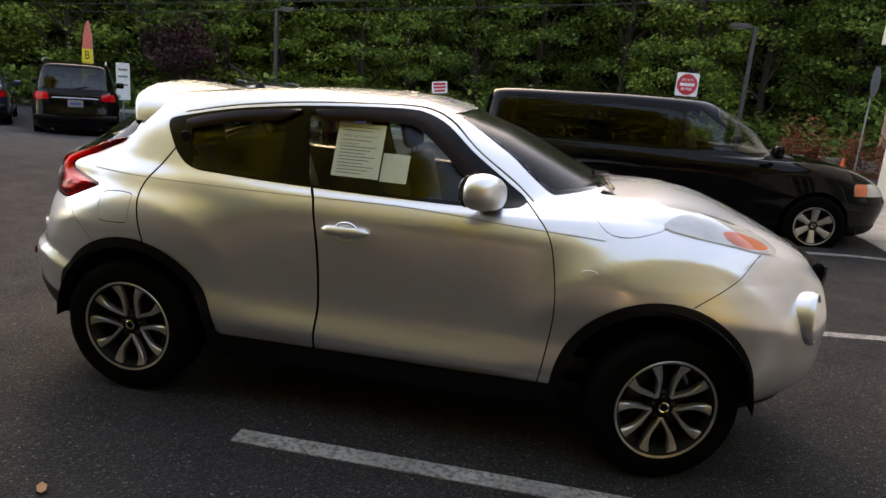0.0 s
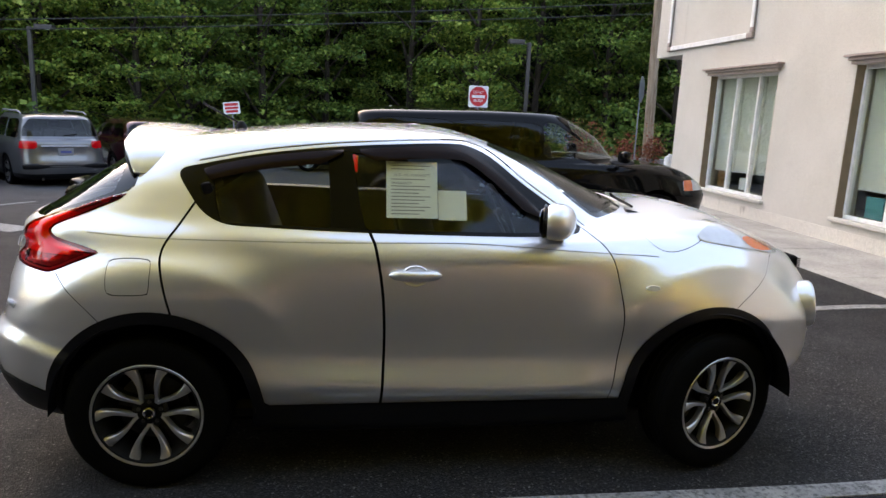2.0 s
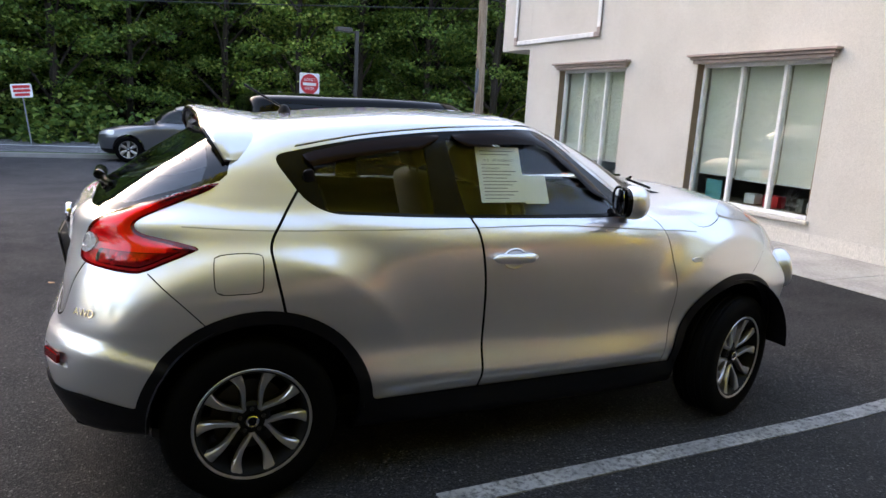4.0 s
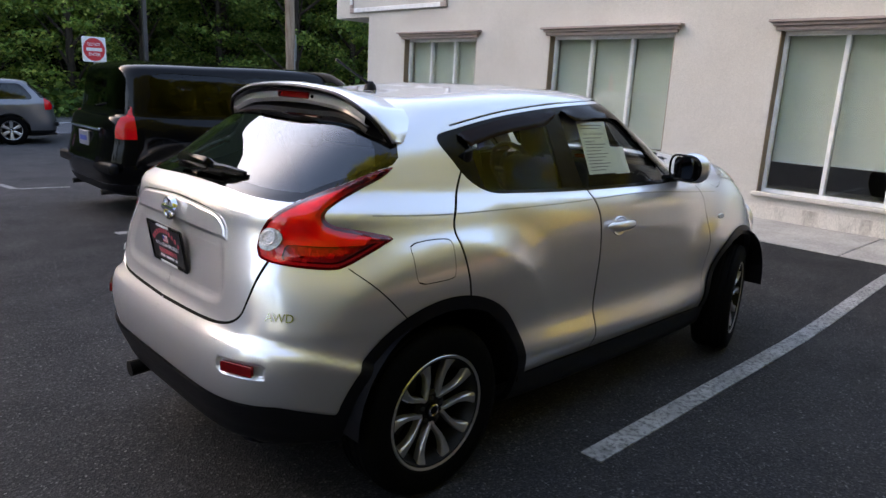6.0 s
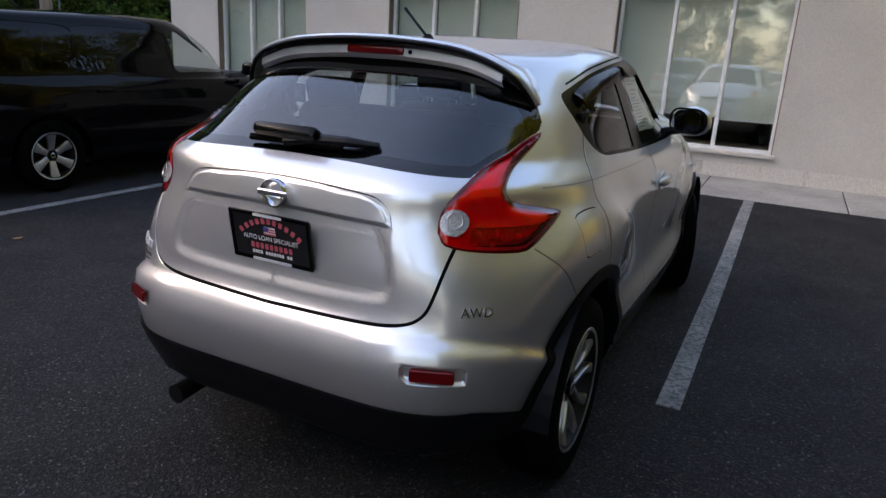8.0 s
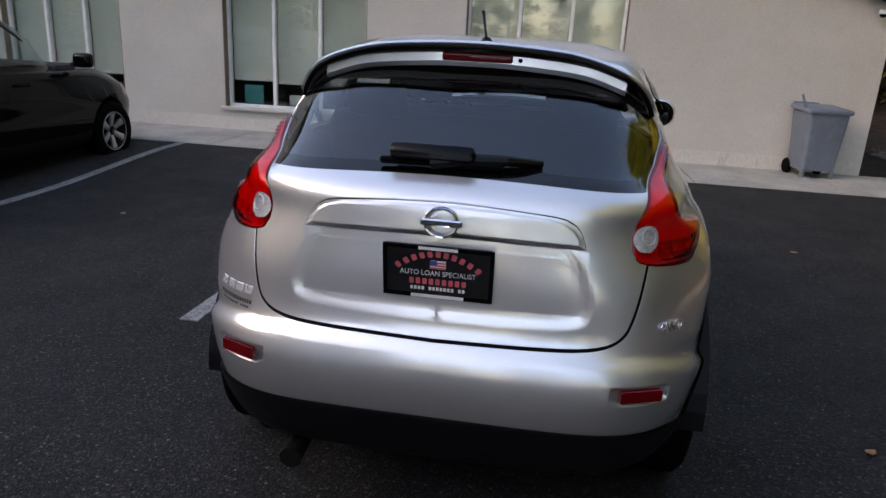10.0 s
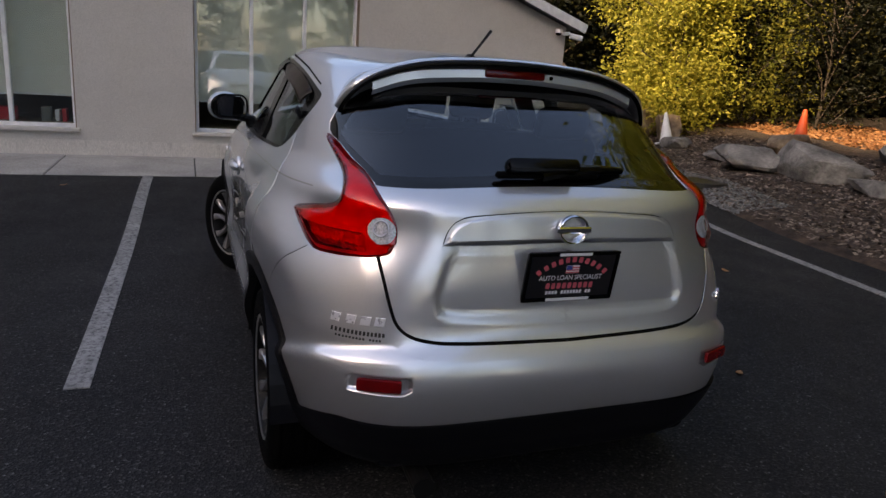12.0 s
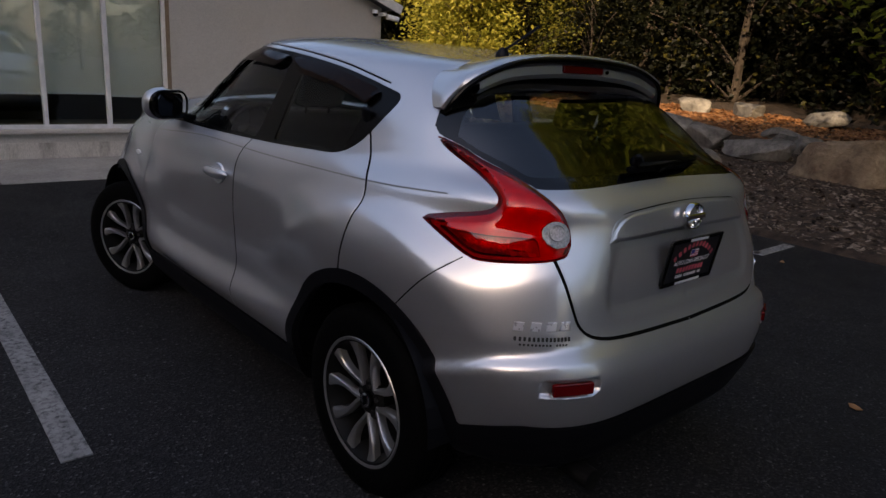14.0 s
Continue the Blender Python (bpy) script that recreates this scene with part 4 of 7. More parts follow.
    # number plate recess pressed into the tailgate, and the garnish over it
    rec = spline([(0.0, 0.745), (0.25, 0.75), (0.40, 0.765), (0.440, 0.82), (0.425, 0.90), (0.40, 0.96), (0.392, 0.985), (0.2, 0.992), (0.0, 0.994), (-0.2, 0.992), (-0.392, 0.985), (-0.40, 0.96), (-0.425, 0.90), (-0.440, 0.82), (-0.40, 0.765), (-0.25, 0.75)], n=4)
    up = np.array([(-0.388, 0.990), (-0.2, 0.996), (0.0, 0.998), (0.2, 0.996), (0.388, 0.990), (0.38, 1.012), (0.362, 1.035), (0.335, 1.052), (0.30, 1.060), (0.15, 1.070), (0.0, 1.074), (-0.15, 1.070), (-0.30, 1.060), (-0.335, 1.052), (-0.362, 1.035), (-0.38, 1.012)])
    arch = spline([(-0.400, 0.985), (-0.392, 1.010), (-0.374, 1.040), (-0.342, 1.060), (-0.30, 1.068), (-0.15, 1.078), (0.0, 1.082), (0.15, 1.078), (0.30, 1.068), (0.342, 1.060), (0.374, 1.040), (0.392, 1.010), (0.400, 0.985)], False, 4)
    at_tail = lambda T: T[0][:, 0] + 1.6
    g, S = grooved(S, lambda T: T[0][:, [1, 2]], arch, 0.0022, at_tail)
    skin_part("panel_gap", shifted(g, -0.010), M_SEAM, car)
    tailpart, S = cut(S, np.maximum.reduce([at_tail(S), np.abs(S[0][:, 1]) - 0.75, 0.54 - S[0][:, 2], S[0][:, 2] - 1.12]))
    tailpart = etched(tailpart, lambda T: area_field(T[0][:, [1, 2]], rec), (-0.045, -0.034, -0.026, -0.018, -0.010, -0.004, 0.0))
    tailpart = etched(tailpart, lambda T: area_field(T[0][:, [1, 2]], up), (0.0, -0.003, -0.006))
    for s in (-1, 1):
        tailpart = etched(tailpart, lambda T, s=s: np.maximum(np.abs(T[0][:, 1] - s * 0.583) - 0.085, np.abs(T[0][:, 2] - 0.598) - 0.026), (0.0, -0.004, -0.008))
    S = joined(S, tailpart)
    V, N, F, B = S
    d = -area_field(V[:, [1, 2]], rec)
    inside = (V[:, 0] < -1.6) & (d > 0)
    t = np.clip(d / 0.044, 0, 1)
    t = t * t * (3 - 2 * t)
    t = np.where(V[:, 2] > 0.955, np.maximum(t, np.clip(d / 0.004, 0, 1) * np.clip((0.40 - np.abs(V[:, 1])) / 0.05, 0, 1)), t)
    V = V.copy()
    V[:, 0] += np.where(inside, 0.010 * t, 0)
    d2 = -area_field(V[:, [1, 2]], up)
    V[:, 0] -= np.where((V[:, 0] < -1.6) & (d2 > 0), 0.004 * np.clip(d2 / 0.004, 0, 1), 0)
    # reflector pockets in the bumper
    for s in (-1, 1):
        e = np.maximum(np.abs(V[:, 1] - s * 0.583) - 0.085, np.abs(V[:, 2] - 0.598) - 0.026)
        V[:, 0] += np.where((V[:, 0] < -1.7) & (e < 0), 0.016 * np.clip(-e / 0.008, 0, 1), 0)
    n = np.cross(V[F[:, 1]] - V[F[:, 0]], V[F[:, 2]] - V[F[:, 0]])
    N2 = np.zeros_like(V)
    for j in range(3):
        np.add.at(N2, F[:, j], n)
    N2 /= np.maximum(np.linalg.norm(N2, axis=1, keepdims=True), 1e-12)
    N2[np.abs(V[:, 1]) < 2e-4, 1] = 0
    near = (V[:, 0] < -1.6) & (np.abs(V[:, 1]) < 0.72) & (V[:, 2] < 1.12) & (V[:, 2] > 0.5) & ((N2 * N).sum(1) > -0.5)
    far_edge = np.abs(area_field(np.stack([np.abs(V[:, 1]), V[:, 2]], 1), np.array([(-0.01, 0.697), (0.45, 0.715), (0.55, 0.81), (0.577, 0.95), (0.58, 1.14), (-0.01, 1.15)]))) > 0.012
    N = np.where((near & far_edge)[:, None], N2, N)
    S = (V, N, F, B)

    # panels
    def take(S, name, f, label="", hem=0.014, split=False):
        got, rest = cut(S, f)
        for s in ((-1, 1) if split else (0,)):
            piece = cut(got, s * -got[0][:, 1])[0] if s else got
            skin_part(name, piece, M_SILVER, car, label, hem)
        return rest
    x, y, z = P(S)
    S = take(S, "front_door", np.maximum(area_field(side(S), np.array([(-0.362, 1.2), (-0.330, 1.05), (-0.299, 0.858), (-0.289, 0.66), (-0.300, 0.30), (0.735, 0.30), (0.772, 0.659), (0.758, 0.861), (0.704, 1.042), (0.556, 1.17), (0.45, 1.3)])), 0.55 - y), "", 0.014, True)
    x, y, z = P(S)
    S = take(S, "rear_door", np.maximum(area_field(side(S), np.array([(-0.362, 1.2), (-0.330, 1.05), (-0.299, 0.858), (-0.289, 0.66), (-0.300, 0.30), (-0.9, 0.30), (-1.0, 0.6), (-1.13, 0.70), (-1.146, 0.756), (-1.187, 0.948), (-1.190, 1.035), (-1.134, 1.127), (-1.06, 1.24), (-0.9, 1.25)])), 0.55 - y), "", 0.014, True)
    x, y, z = P(S)
    S = take(S, "tailgate", np.maximum(area_field(tail(S), np.array([(-1, 0.697), (0.0, 0.697), (0.30, 0.704), (0.45, 0.715), (0.52, 0.745), (0.55, 0.81), (0.577, 0.95), (0.58, 1.0), (0.62, 1.2), (0.5, 1.42), (0.0, 1.47), (-1, 1.47)])), x + 1.3), "silver tailgate with a number plate recess")
    x, y, z = P(S)
    S = take(S, "rear_bumper", np.maximum.reduce([x + 1.41, z - np.interp(x, [-1.62, -1.41], [0.925, 0.70]), z - 0.93]), "wide rounded silver rear bumper")
    x, y, z = P(S)
    S = take(S, "bonnet", np.maximum(area_field(plan(S), np.array([(0.7, -1), (0.7, 0.5), (0.86, 0.60), (0.93, 0.722), (1.04, 0.735), (1.19, 0.668), (1.42, 0.49), (1.76, 0.33), (1.81, 0.0), (1.81, -1)])), 0.85 - z))
    x, y, z = P(S)
    S = take(S, "front_bumper", np.maximum(1.34 - x, z - np.interp(x, [1.34, 1.62, 1.9], [0.79, 1.0, 1.05])))
    x, y, z = P(S)
    S = take(S, "roof_panel", np.maximum(1.36 - z, y - 0.53), "", 0.0)
    for s in (-1, 1):
        skin_part("body_shell", cut(S, s * -S[0][:, 1])[0], M_SILVER, car, "silver painted body shell", 0.016)

    # lining inside the cabin
    x, y, z = P(inner)
    cabin, _ = cut(inner, np.maximum(0.75 - z, x - 0.95))
    keepf = np.maximum(area_field(side(cabin), dlo), 0.35 - np.abs(cabin[0][:, 1]))
    _, cabin = cut(cabin, keepf)
    r = cabin[3][:, 1]
    _, cabin = cut(cabin, np.maximum.reduce([11.0 - r, r - 13.0, 0.1 - cabin[0][:, 0]]) * 0.03)
    _, cabin = cut(cabin, np.maximum(area_field(cabin[0][:, [1, 2]], back), cabin[0][:, 0] + 1.2))
    roof, walls = cut(cabin, 1.44 - cabin[0][:, 2])
    skin_part("headliner", roof, M_LINER, car, "pale grey headliner")
    skin_part("cabin_lining", walls, M_DASH, car)
    part("floor_pan", boxed((3.0, 1.36, 0.10), (-0.12, 0, 0.27), 0.03), M_CLAD, car)
    part("load_floor", boxed((1.3, 1.1, 0.05), (-1.15, 0, 0.74), 0.01), M_CLOTH, car)
    for cx, cz in ((1.225, 0.365), (-1.235, 0.345)):
        for s in (-1, 1):
            bm = bmesh.new()
            lathe(bm, [(0.41, 0.0), (0.41, 0.40), (0.0, 0.40)], 40, "y", (cx, 0, cz))
            bmesh.ops.delete(bm, geom=[v for v in bm.verts if v.co.z < 0.33], context="VERTS")
            for v in bm.verts:
                v.co.y = s * (0.85 - v.co.y)
            part("wheel_liner", bm, M_CLAD, car)

    # wheels, the front pair turned to the left
    for at, out, steer in (((1.265, -0.742, 0.334), -1, 16), ((-1.265, -0.738, 0.334), -1, 0), ((1.265, 0.742, 0.334), 1, 25), ((-1.265, 0.738, 0.334), 1, 0)):
        wheel(car, at, out, steer)

    # spoiler: an arched blade over the rear window, open beneath its middle
    path = spline([(-0.608, 1.322), (-0.588, 1.362), (-0.545, 1.412), (-0.47, 1.454), (-0.33, 1.492), (-0.15, 1.508), (0, 1.512), (0.15, 1.508), (0.33, 1.492), (0.47, 1.454), (0.545, 1.412), (0.588, 1.362), (0.608, 1.322)], False, 5)
    bm = bmesh.new()
    rows = []
    for k, (yy, zz) in enumerate(path):
        a, b = path[max(k - 1, 0)], path[min(k + 1, len(path) - 1)]
        t = Vector((0, b[0] - a[0], b[1] - a[1])).normalized()
        nrm = Vector((0, -t.z, t.y))
        e = min(1.0, (0.63 - abs(yy)) / 0.12)
        te = -1.318 - 0.078 * min(1, max(0, (zz - 1.285) / 0.16)) - 0.02 * (1 - (yy / 0.62) ** 2)
        le = -1.11 - 0.20 * (1 - e)
        fat = 0.004 + 0.012 * (1 - e)
        ring = []
        for u, d in ((0.0, 0.0), (0.25, 0.003), (0.6, 0.006), (0.88, 0.008), (0.97, 0.004), (1.0, -0.003), (0.985, -0.008 - fat), (0.93, -0.012 - fat), (0.7, -0.014 - fat * 0.8), (0.35, -0.012), (0.08, -0.010)):
            xx = le + (te - le) * u
            drop = -0.02 * (1 - u) * (1 if abs(yy) < 0.5 else 0.4)
            p = Vector((xx, yy, zz)) + nrm * (d + drop)
            ring.append(bm.verts.new(p))
        rows.append(ring)
    for a1, b1 in zip(rows, rows[1:]):
        for j in range(len(a1)):
            q = (j + 1) % len(a1)
            bm.faces.new((a1[j], a1[q], b1[q], b1[j]))
    bm.faces.new(rows[0][::-1])
    bm.faces.new(rows[-1])
    sp = part("roof_spoiler", bm, M_SILVER, car, "arched silver roof spoiler", smooth=True)
    lip = bmesh.new()
    tube(lip, [(-1.322 - 0.072 * min(1, max(0, (zz - 1.285) / 0.16)) - 0.018 * (1 - (yy / 0.62) ** 2), yy * 0.985, zz - 0.014) for yy, zz in path], 0.008, 8)
    part("spoiler_lip", lip, M_TRIM, sp, "black under-edge")
    bm = bmesh.new()
    bar = spline([(-0.50, 1.385), (-0.36, 1.428), (-0.15, 1.447), (0, 1.45), (0.15, 1.447), (0.36, 1.428), (0.50, 1.385)], False, 5)
    rows = []
    for yy, zz in bar:
        rows.append([bm.verts.new((xx, yy, zz + dz)) for xx, dz in ((-1.20, 0.035), (-1.365, 0.036), (-1.385, 0.026), (-1.388, 0.0), (-1.375, -0.016), (-1.30, -0.014))])
    for a1, b1 in zip(rows, rows[1:]):
        for j in range(5):
            bm.faces.new((a1[j], a1[j + 1], b1[j + 1], b1[j]))
    hb = part("tailgate_header", bm, M_SILVER, car, smooth=True)
    part("high_brake_lamp", block(bmesh.new(), (0.03, 0.235, 0.030), (-1.379, -0.013, 1.464), 0.009, (0, 8, 0), 2), M_LAMPDEEP, hb, "long dark red high brake lamp", smooth=True)
    part("washer_jet", block(bmesh.new(), (0.014, 0.014, 0.014), (-1.388, -0.155, 1.462), 0.004), M_TRIM, hb)

    # mirrors, handles, small lamps
    for s in (-1, 1):
        bm = bmesh.new()
        bmesh.ops.create_uvsphere(bm, u_segments=28, v_segments=18, radius=1)
        for v in bm.verts:
            c = v.co
            q = [math.copysign(abs(k) ** 0.86, k) for k in c]
            v.co = Vector((0.432 + 0.075 * q[0] - 0.02 * q[1] * 1, s * (0.862 + 0.112 * q[1]), 1.188 + 0.078 * q[2] - 0.02 * (q[1] < 0) * abs(q[1])))
            if v.co.x < 0.375:
                v.co.x = 0.375
        bm2 = bm.copy()
        bmesh.ops.bisect_plane(bm, geom=bm.verts[:] + bm.edges[:] + bm.faces[:], plane_co=(0.388, 0, 0), plane_no=(-1, 0, 0.0), clear_outer=True)
        bmesh.ops.bisect_plane(bm2, geom=bm2.verts[:] + bm2.edges[:] + bm2.faces[:], plane_co=(0.388, 0, 0), plane_no=(1, 0, 0.0), clear_outer=True)
        mir = part("side_mirror", bm, M_SILVER, car, "silver door mirror with a black foot", smooth=True)
        part("mirror_back", bm2, M_TRIM, mir, "black mirror bezel", smooth=True)
        part("mirror_glass", prism(bmesh.new(), rounded(0.17, 0.11, 0.04), 0.004, Matrix.Translation((0.376, s * 0.862, 1.188)) @ pose(0, 0, 0, 0, -2, s * 13) @ Matrix(((0, 0, -1, 0), (-1, 0, 0, 0), (0, 1, 0, 0), (0, 0, 0, 1)))), M_MIRROR, mir, "mirror glass")
        rim_bm = bmesh.new()
        pts = [Vector((0.374, s * 0.862 + a, 1.188 + b)) for a, b in rounded(0.185, 0.125, 0.045)]
        tube(rim_bm, pts + pts[:1], 0.006, 6)
        part("mirror_rim", rim_bm, M_TRIM, mir)
        part("mirror_foot", block(bmesh.new(), (0.10, 0.14, 0.045), (0.455, s * 0.775, 1.128), 0.015, (s * 12, 0, 0), 2), M_TRIM, mir, smooth=True)
        toe = Matrix.Translation((0.432, s * 0.862, 0)) @ pose(0, 0, 0, 0, 0, s * 17) @ Matrix.Translation((-0.432, -s * 0.862, 0))
        for piece in [mir] + [c for c in mir.children if c.name.split(".")[0] != "mirror_foot"]:
            piece.data.transform(toe)
        hx, hy, hz = -0.165, s * 0.862, 0.949
        bm = bmesh.new()
        rows = []
        for k in range(13):
            u = k / 12 * 2 - 1
            wv, hv = 0.016 * (1 - abs(u) ** 6) ** 0.5 + 0.002, 0.020 * (1 - abs(u) ** 5) ** 0.5 + 0.002
            yy = hy + s * (0.012 - 0.016 * u * u)
            rows.append([bm.verts.new((hx + 0.112 * u, yy + s * wv * math.cos(a), hz + hv * math.sin(a))) for a in (2 * math.pi * j / 10 for j in range(10))])
        for a1, b1 in zip(rows, rows[1:]):
            for j in range(10):
                bm.faces.new((a1[j], a1[(j + 1) % 10], b1[(j + 1) % 10], b1[j]))
        hd = part("door_handle", bm, M_SILVER, car, "silver grab handle", smooth=True)
        cup = lathe(bmesh.new(), [(0, 0.002), (0.045, 0.002), (0.056, 0.006), (0.060, 0.001), (0.058, -0.004), (0, -0.004)], 28, "y", (0, 0, 0))
        for v in cup.verts:
            v.co = Vector((hx + v.co.x, s * (0.8455 + v.co.y), hz - 0.006 + v.co.z * 0.78))
        part("handle_cup", cup, M_SILVER, hd)
        part("turn_repeater", prism(bmesh.new(), [(0.034 * math.cos(a), 0.013 * math.sin(a)) for a in (2 * math.pi * k / 20 for k in range(20))], 0.008, Matrix.Translation((0.90, s * (crossover.surface(0.90, 0.893) - 0.002), 0.893)) @ Matrix(((1, 0, 0, 0), (0, 0, s, 0), (0, 1, 0, 0), (0, 0, 0, 1))), 0.003), M_FRAME, car, "oval clear side repeater")
        # hidden rear handle in the window corner
        part("rear_handle", block(bmesh.new(), (0.045, 0.02, 0.135), (-1.02, s * 0.671, 1.235), 0.014, (s * -18, -13, 0), 2), M_CLAD, car, "black upright handle beside the window", smooth=True)
        # rain visors over the side windows
        for pts in ([(-1.045, 1.352), (-0.98, 1.372), (-0.80, 1.410), (-0.60, 1.436), (-0.47, 1.448)], [(-0.40, 1.452), (-0.2, 1.468), (0.0, 1.472), (0.10, 1.452), (0.22, 1.37), (0.34, 1.265), (0.43, 1.185)]):
            line = spline(pts, False, 5)
            bm = bmesh.new()
            rows = []
            cs = crossover.surface
            for k, (xx, zz) in enumerate(line):
                a, b = line[max(k - 1, 0)], line[min(k + 1, len(line) - 1)]
                t = (b - a) / np.linalg.norm(b - a)
                down = np.array((t[1], -t[0])) if t[0] > 0 else np.array((-t[1], t[0]))
                wide = 0.052 * min(1, (k + 1) / 3, (len(line) - k) / 5)
                row = []
                for u, o in ((0.0, 0.004), (0.3, 0.014), (0.7, 0.020), (1.0, 0.018), (1.0, 0.014), (0.0, 0.0)):
                    q = np.array((xx, zz)) + down * wide * u
                    row.append(bm.verts.new((q[0], s * (cs(q[0], q[1]) + o), q[1])))
                rows.append(row)
            for a1, b1 in zip(rows, rows[1:]):
                for j in range(5):
                    bm.faces.new((a1[j], a1[j + 1], b1[j + 1], b1[j]))
            part("rain_visor", bm, M_VISOR, car, "smoked brown window visor", smooth=True)
        # round lamps low in the front bumper
        lamp_at = pose(1.875, s * 0.535, 0.735, 0, -6, s * 24)
        bm = lathe(bmesh.new(), [(0.112, -0.12), (0.120, 0.0), (0.119, 0.022), (0.110, 0.033), (0.100, 0.028), (0.096, 0.012), (0.096, -0.02)], 44, "x")
        bmesh.ops.delete(bm, geom=[f for f in bm.faces if len(f.verts) > 4], context="FACES")
        bm.transform(lamp_at)
        fl = part("round_lamp", bm, M_SILVER, car, "large round lamp in a silver pod", smooth=True)
        bm = lathe(bmesh.new(), [(0.097, 0.008), (0.092, -0.02), (0.074, -0.055), (0.045, -0.078), (0.018, -0.084), (0.0, -0.084)], 40, "x")
        bmesh.ops.delete(bm, geom=[f for f in bm.faces if len(f.verts) > 4], context="FACES")
        bm.transform(lamp_at)
        part("reflector_bowl", bm, M_CHROME, fl, "bright reflector bowl", smooth=True)
        bm = lathe(bmesh.new(), [(0.0, -0.035), (0.012, -0.038), (0.016, -0.05), (0.016, -0.085), (0, -0.085)], 20, "x")
        bm.transform(lamp_at)
        part("bulb", bm, M_CLEAR, fl, smooth=True)
        # wiper arms at the screen's foot
        part("front_wiper", tube(bmesh.new(), [(0.98, s * 0.35, 1.19), (0.93, s * 0.1 - 0.1, 1.225), (0.88, s * 0.05 - 0.25, 1.245)], 0.008, 6), M_TRIM, car)
    part("cowl_panel", boxed((0.14, 0.86, 0.03), (0.985, 0, 1.158), 0.012, (0, 12, 0)), M_CLAD, car, "black cowl at the windscreen's foot")
    gr = part("grille", boxed((0.05, 0.62, 0.11), (1.955, 0, 0.88), 0.012), M_SEAM, car, "black mesh grille")
    for k in range(9):
        part("grille_bar", boxed((0.012, 0.62, 0.005), (1.985, 0, 0.84 + 0.010 * k), 0.001), M_CLAD, gr)

    # tail: wiper, badge, plate, letters, exhaust, aerial
    nz = Vector((-0.8, 0, 0.6)).normalized()
    wip = part("rear_wiper", tube(bmesh.new(), [(-1.775, 0.06, 1.172), (-1.768, -0.03, 1.186), (-1.755, -0.16, 1.19), (-1.735, -0.26, 1.186)], [0.024, 0.020, 0.016, 0.010], 8), M_TRIM, car, "black rear wiper with its arm")
    part("pivot_cover", block(bmesh.new(), (0.055, 0.25, 0.044), (-1.778, 0.055, 1.200), 0.018, (0, 35, 0), 2), M_TRIM, wip, smooth=True)
    part("wiper_blade", block(bmesh.new(), (0.018, 0.36, 0.022), (-1.77, 0.03, 1.172), 0.006, (0, 35, 2), 1), M_RUBBER, wip)
    face = Matrix(((0, 0, -1, 0), (-1, 0, 0, 0), (0, 1, 0, 0), (0, 0, 0, 1)))
    bm = lathe(bmesh.new(), [(0.036, -0.008), (0.044, 0.010), (0.048, 0.011), (0.051, 0.006), (0.050, -0.008)], 40, "x", closed=True)
    for v in bm.verts:
        v.co = Vector((-1.904 - v.co.x, v.co.y, 1.032 + v.co.z * 0.88))
    bd = part("tail_badge", bm, M_CHROME, car, "round chrome badge with a bar across", smooth=True)
    part("badge_bar", boxed((0.014, 0.116, 0.020), (-1.912, 0, 1.032), 0.004), M_CHROME, bd)
    pl = Matrix.Translation((-1.919, 0.0, 0.893)) @ pose(0, 0, 0, 0, -9, 0) @ face
    plate = part("number_plate", prism(bmesh.new(), rounded(0.312, 0.162, 0.012), 0.006, pl, 0.002), M_PLATE, car, "black dealer plate with printed lines")
    for w, h, u, v in ((0.312, 0.012, 0, 0.075), (0.312, 0.012, 0, -0.075), (0.012, 0.14, 0.150, 0), (0.012, 0.14, -0.150, 0)):
        part("plate_frame", prism(bmesh.new(), rounded(w, h, 0.004, 2), 0.004, pl @ pose(u, v, 0.0055)), M_TRIM, plate)
    ink = lambda u, v: pl @ pose(u, v, 0.0066)
    lettering("plate_line", "AUTO LOAN SPECIALIST", 0.022, ink(0, -0.004), M_WHITE, plate, 0.0004, width=0.215)
    for k in range(15):
        if k not in (4, 12):
            part("plate_bar", prism(bmesh.new(), rounded(0.0078, 0.011, 0.0015, 2), 0.0006, ink((k - 7) * 0.0105, -0.052)), M_WHITE, plate)
    for k in range(11):
        u = (k - 5) * 0.0225
        part("plate_bar", prism(bmesh.new(), rounded(0.014, 0.018, 0.003, 2), 0.0006, ink(u, 0.056 - 3.2 * u * u) @ pose(0, 0, 0, 0, 0, -math.degrees(6.4 * u))), M_PINK, plate)
    for k in range(9):
        part("plate_bar", prism(bmesh.new(), rounded(0.0125, 0.019, 0.003, 2), 0.0006, ink((k - 4) * 0.0185, -0.030)), M_PINK, plate)
    part("plate_bar", prism(bmesh.new(), rounded(0.11, 0.009, 0.002, 2), 0.0006, ink(0, 0.074) @ pose(0, 0, 0.004)), M_WHITE, plate)
    part("plate_bar", prism(bmesh.new(), rounded(0.15, 0.010, 0.002, 2), 0.0006, ink(0, -0.074) @ pose(0, 0, 0.004)), M_WHITE, plate)
    part("plate_flag", prism(bmesh.new(), rounded(0.045, 0.026, 0.002, 2), 0.0006, ink(0, 0.024)), M_WHITE, plate)
    for k in range(3):
        part("flag_stripe", prism(bmesh.new(), rounded(0.045, 0.004, 0.001, 2), 0.0006, ink(0, 0.014 + 0.008 * k) @ pose(0, 0, 0.0008)), M_PINK, plate)
    part("flag_field", prism(bmesh.new(), rounded(0.020, 0.014, 0.001, 2), 0.0006, ink(-0.0125, 0.030) @ pose(0, 0, 0.0012)), M_BLUEINK, plate)

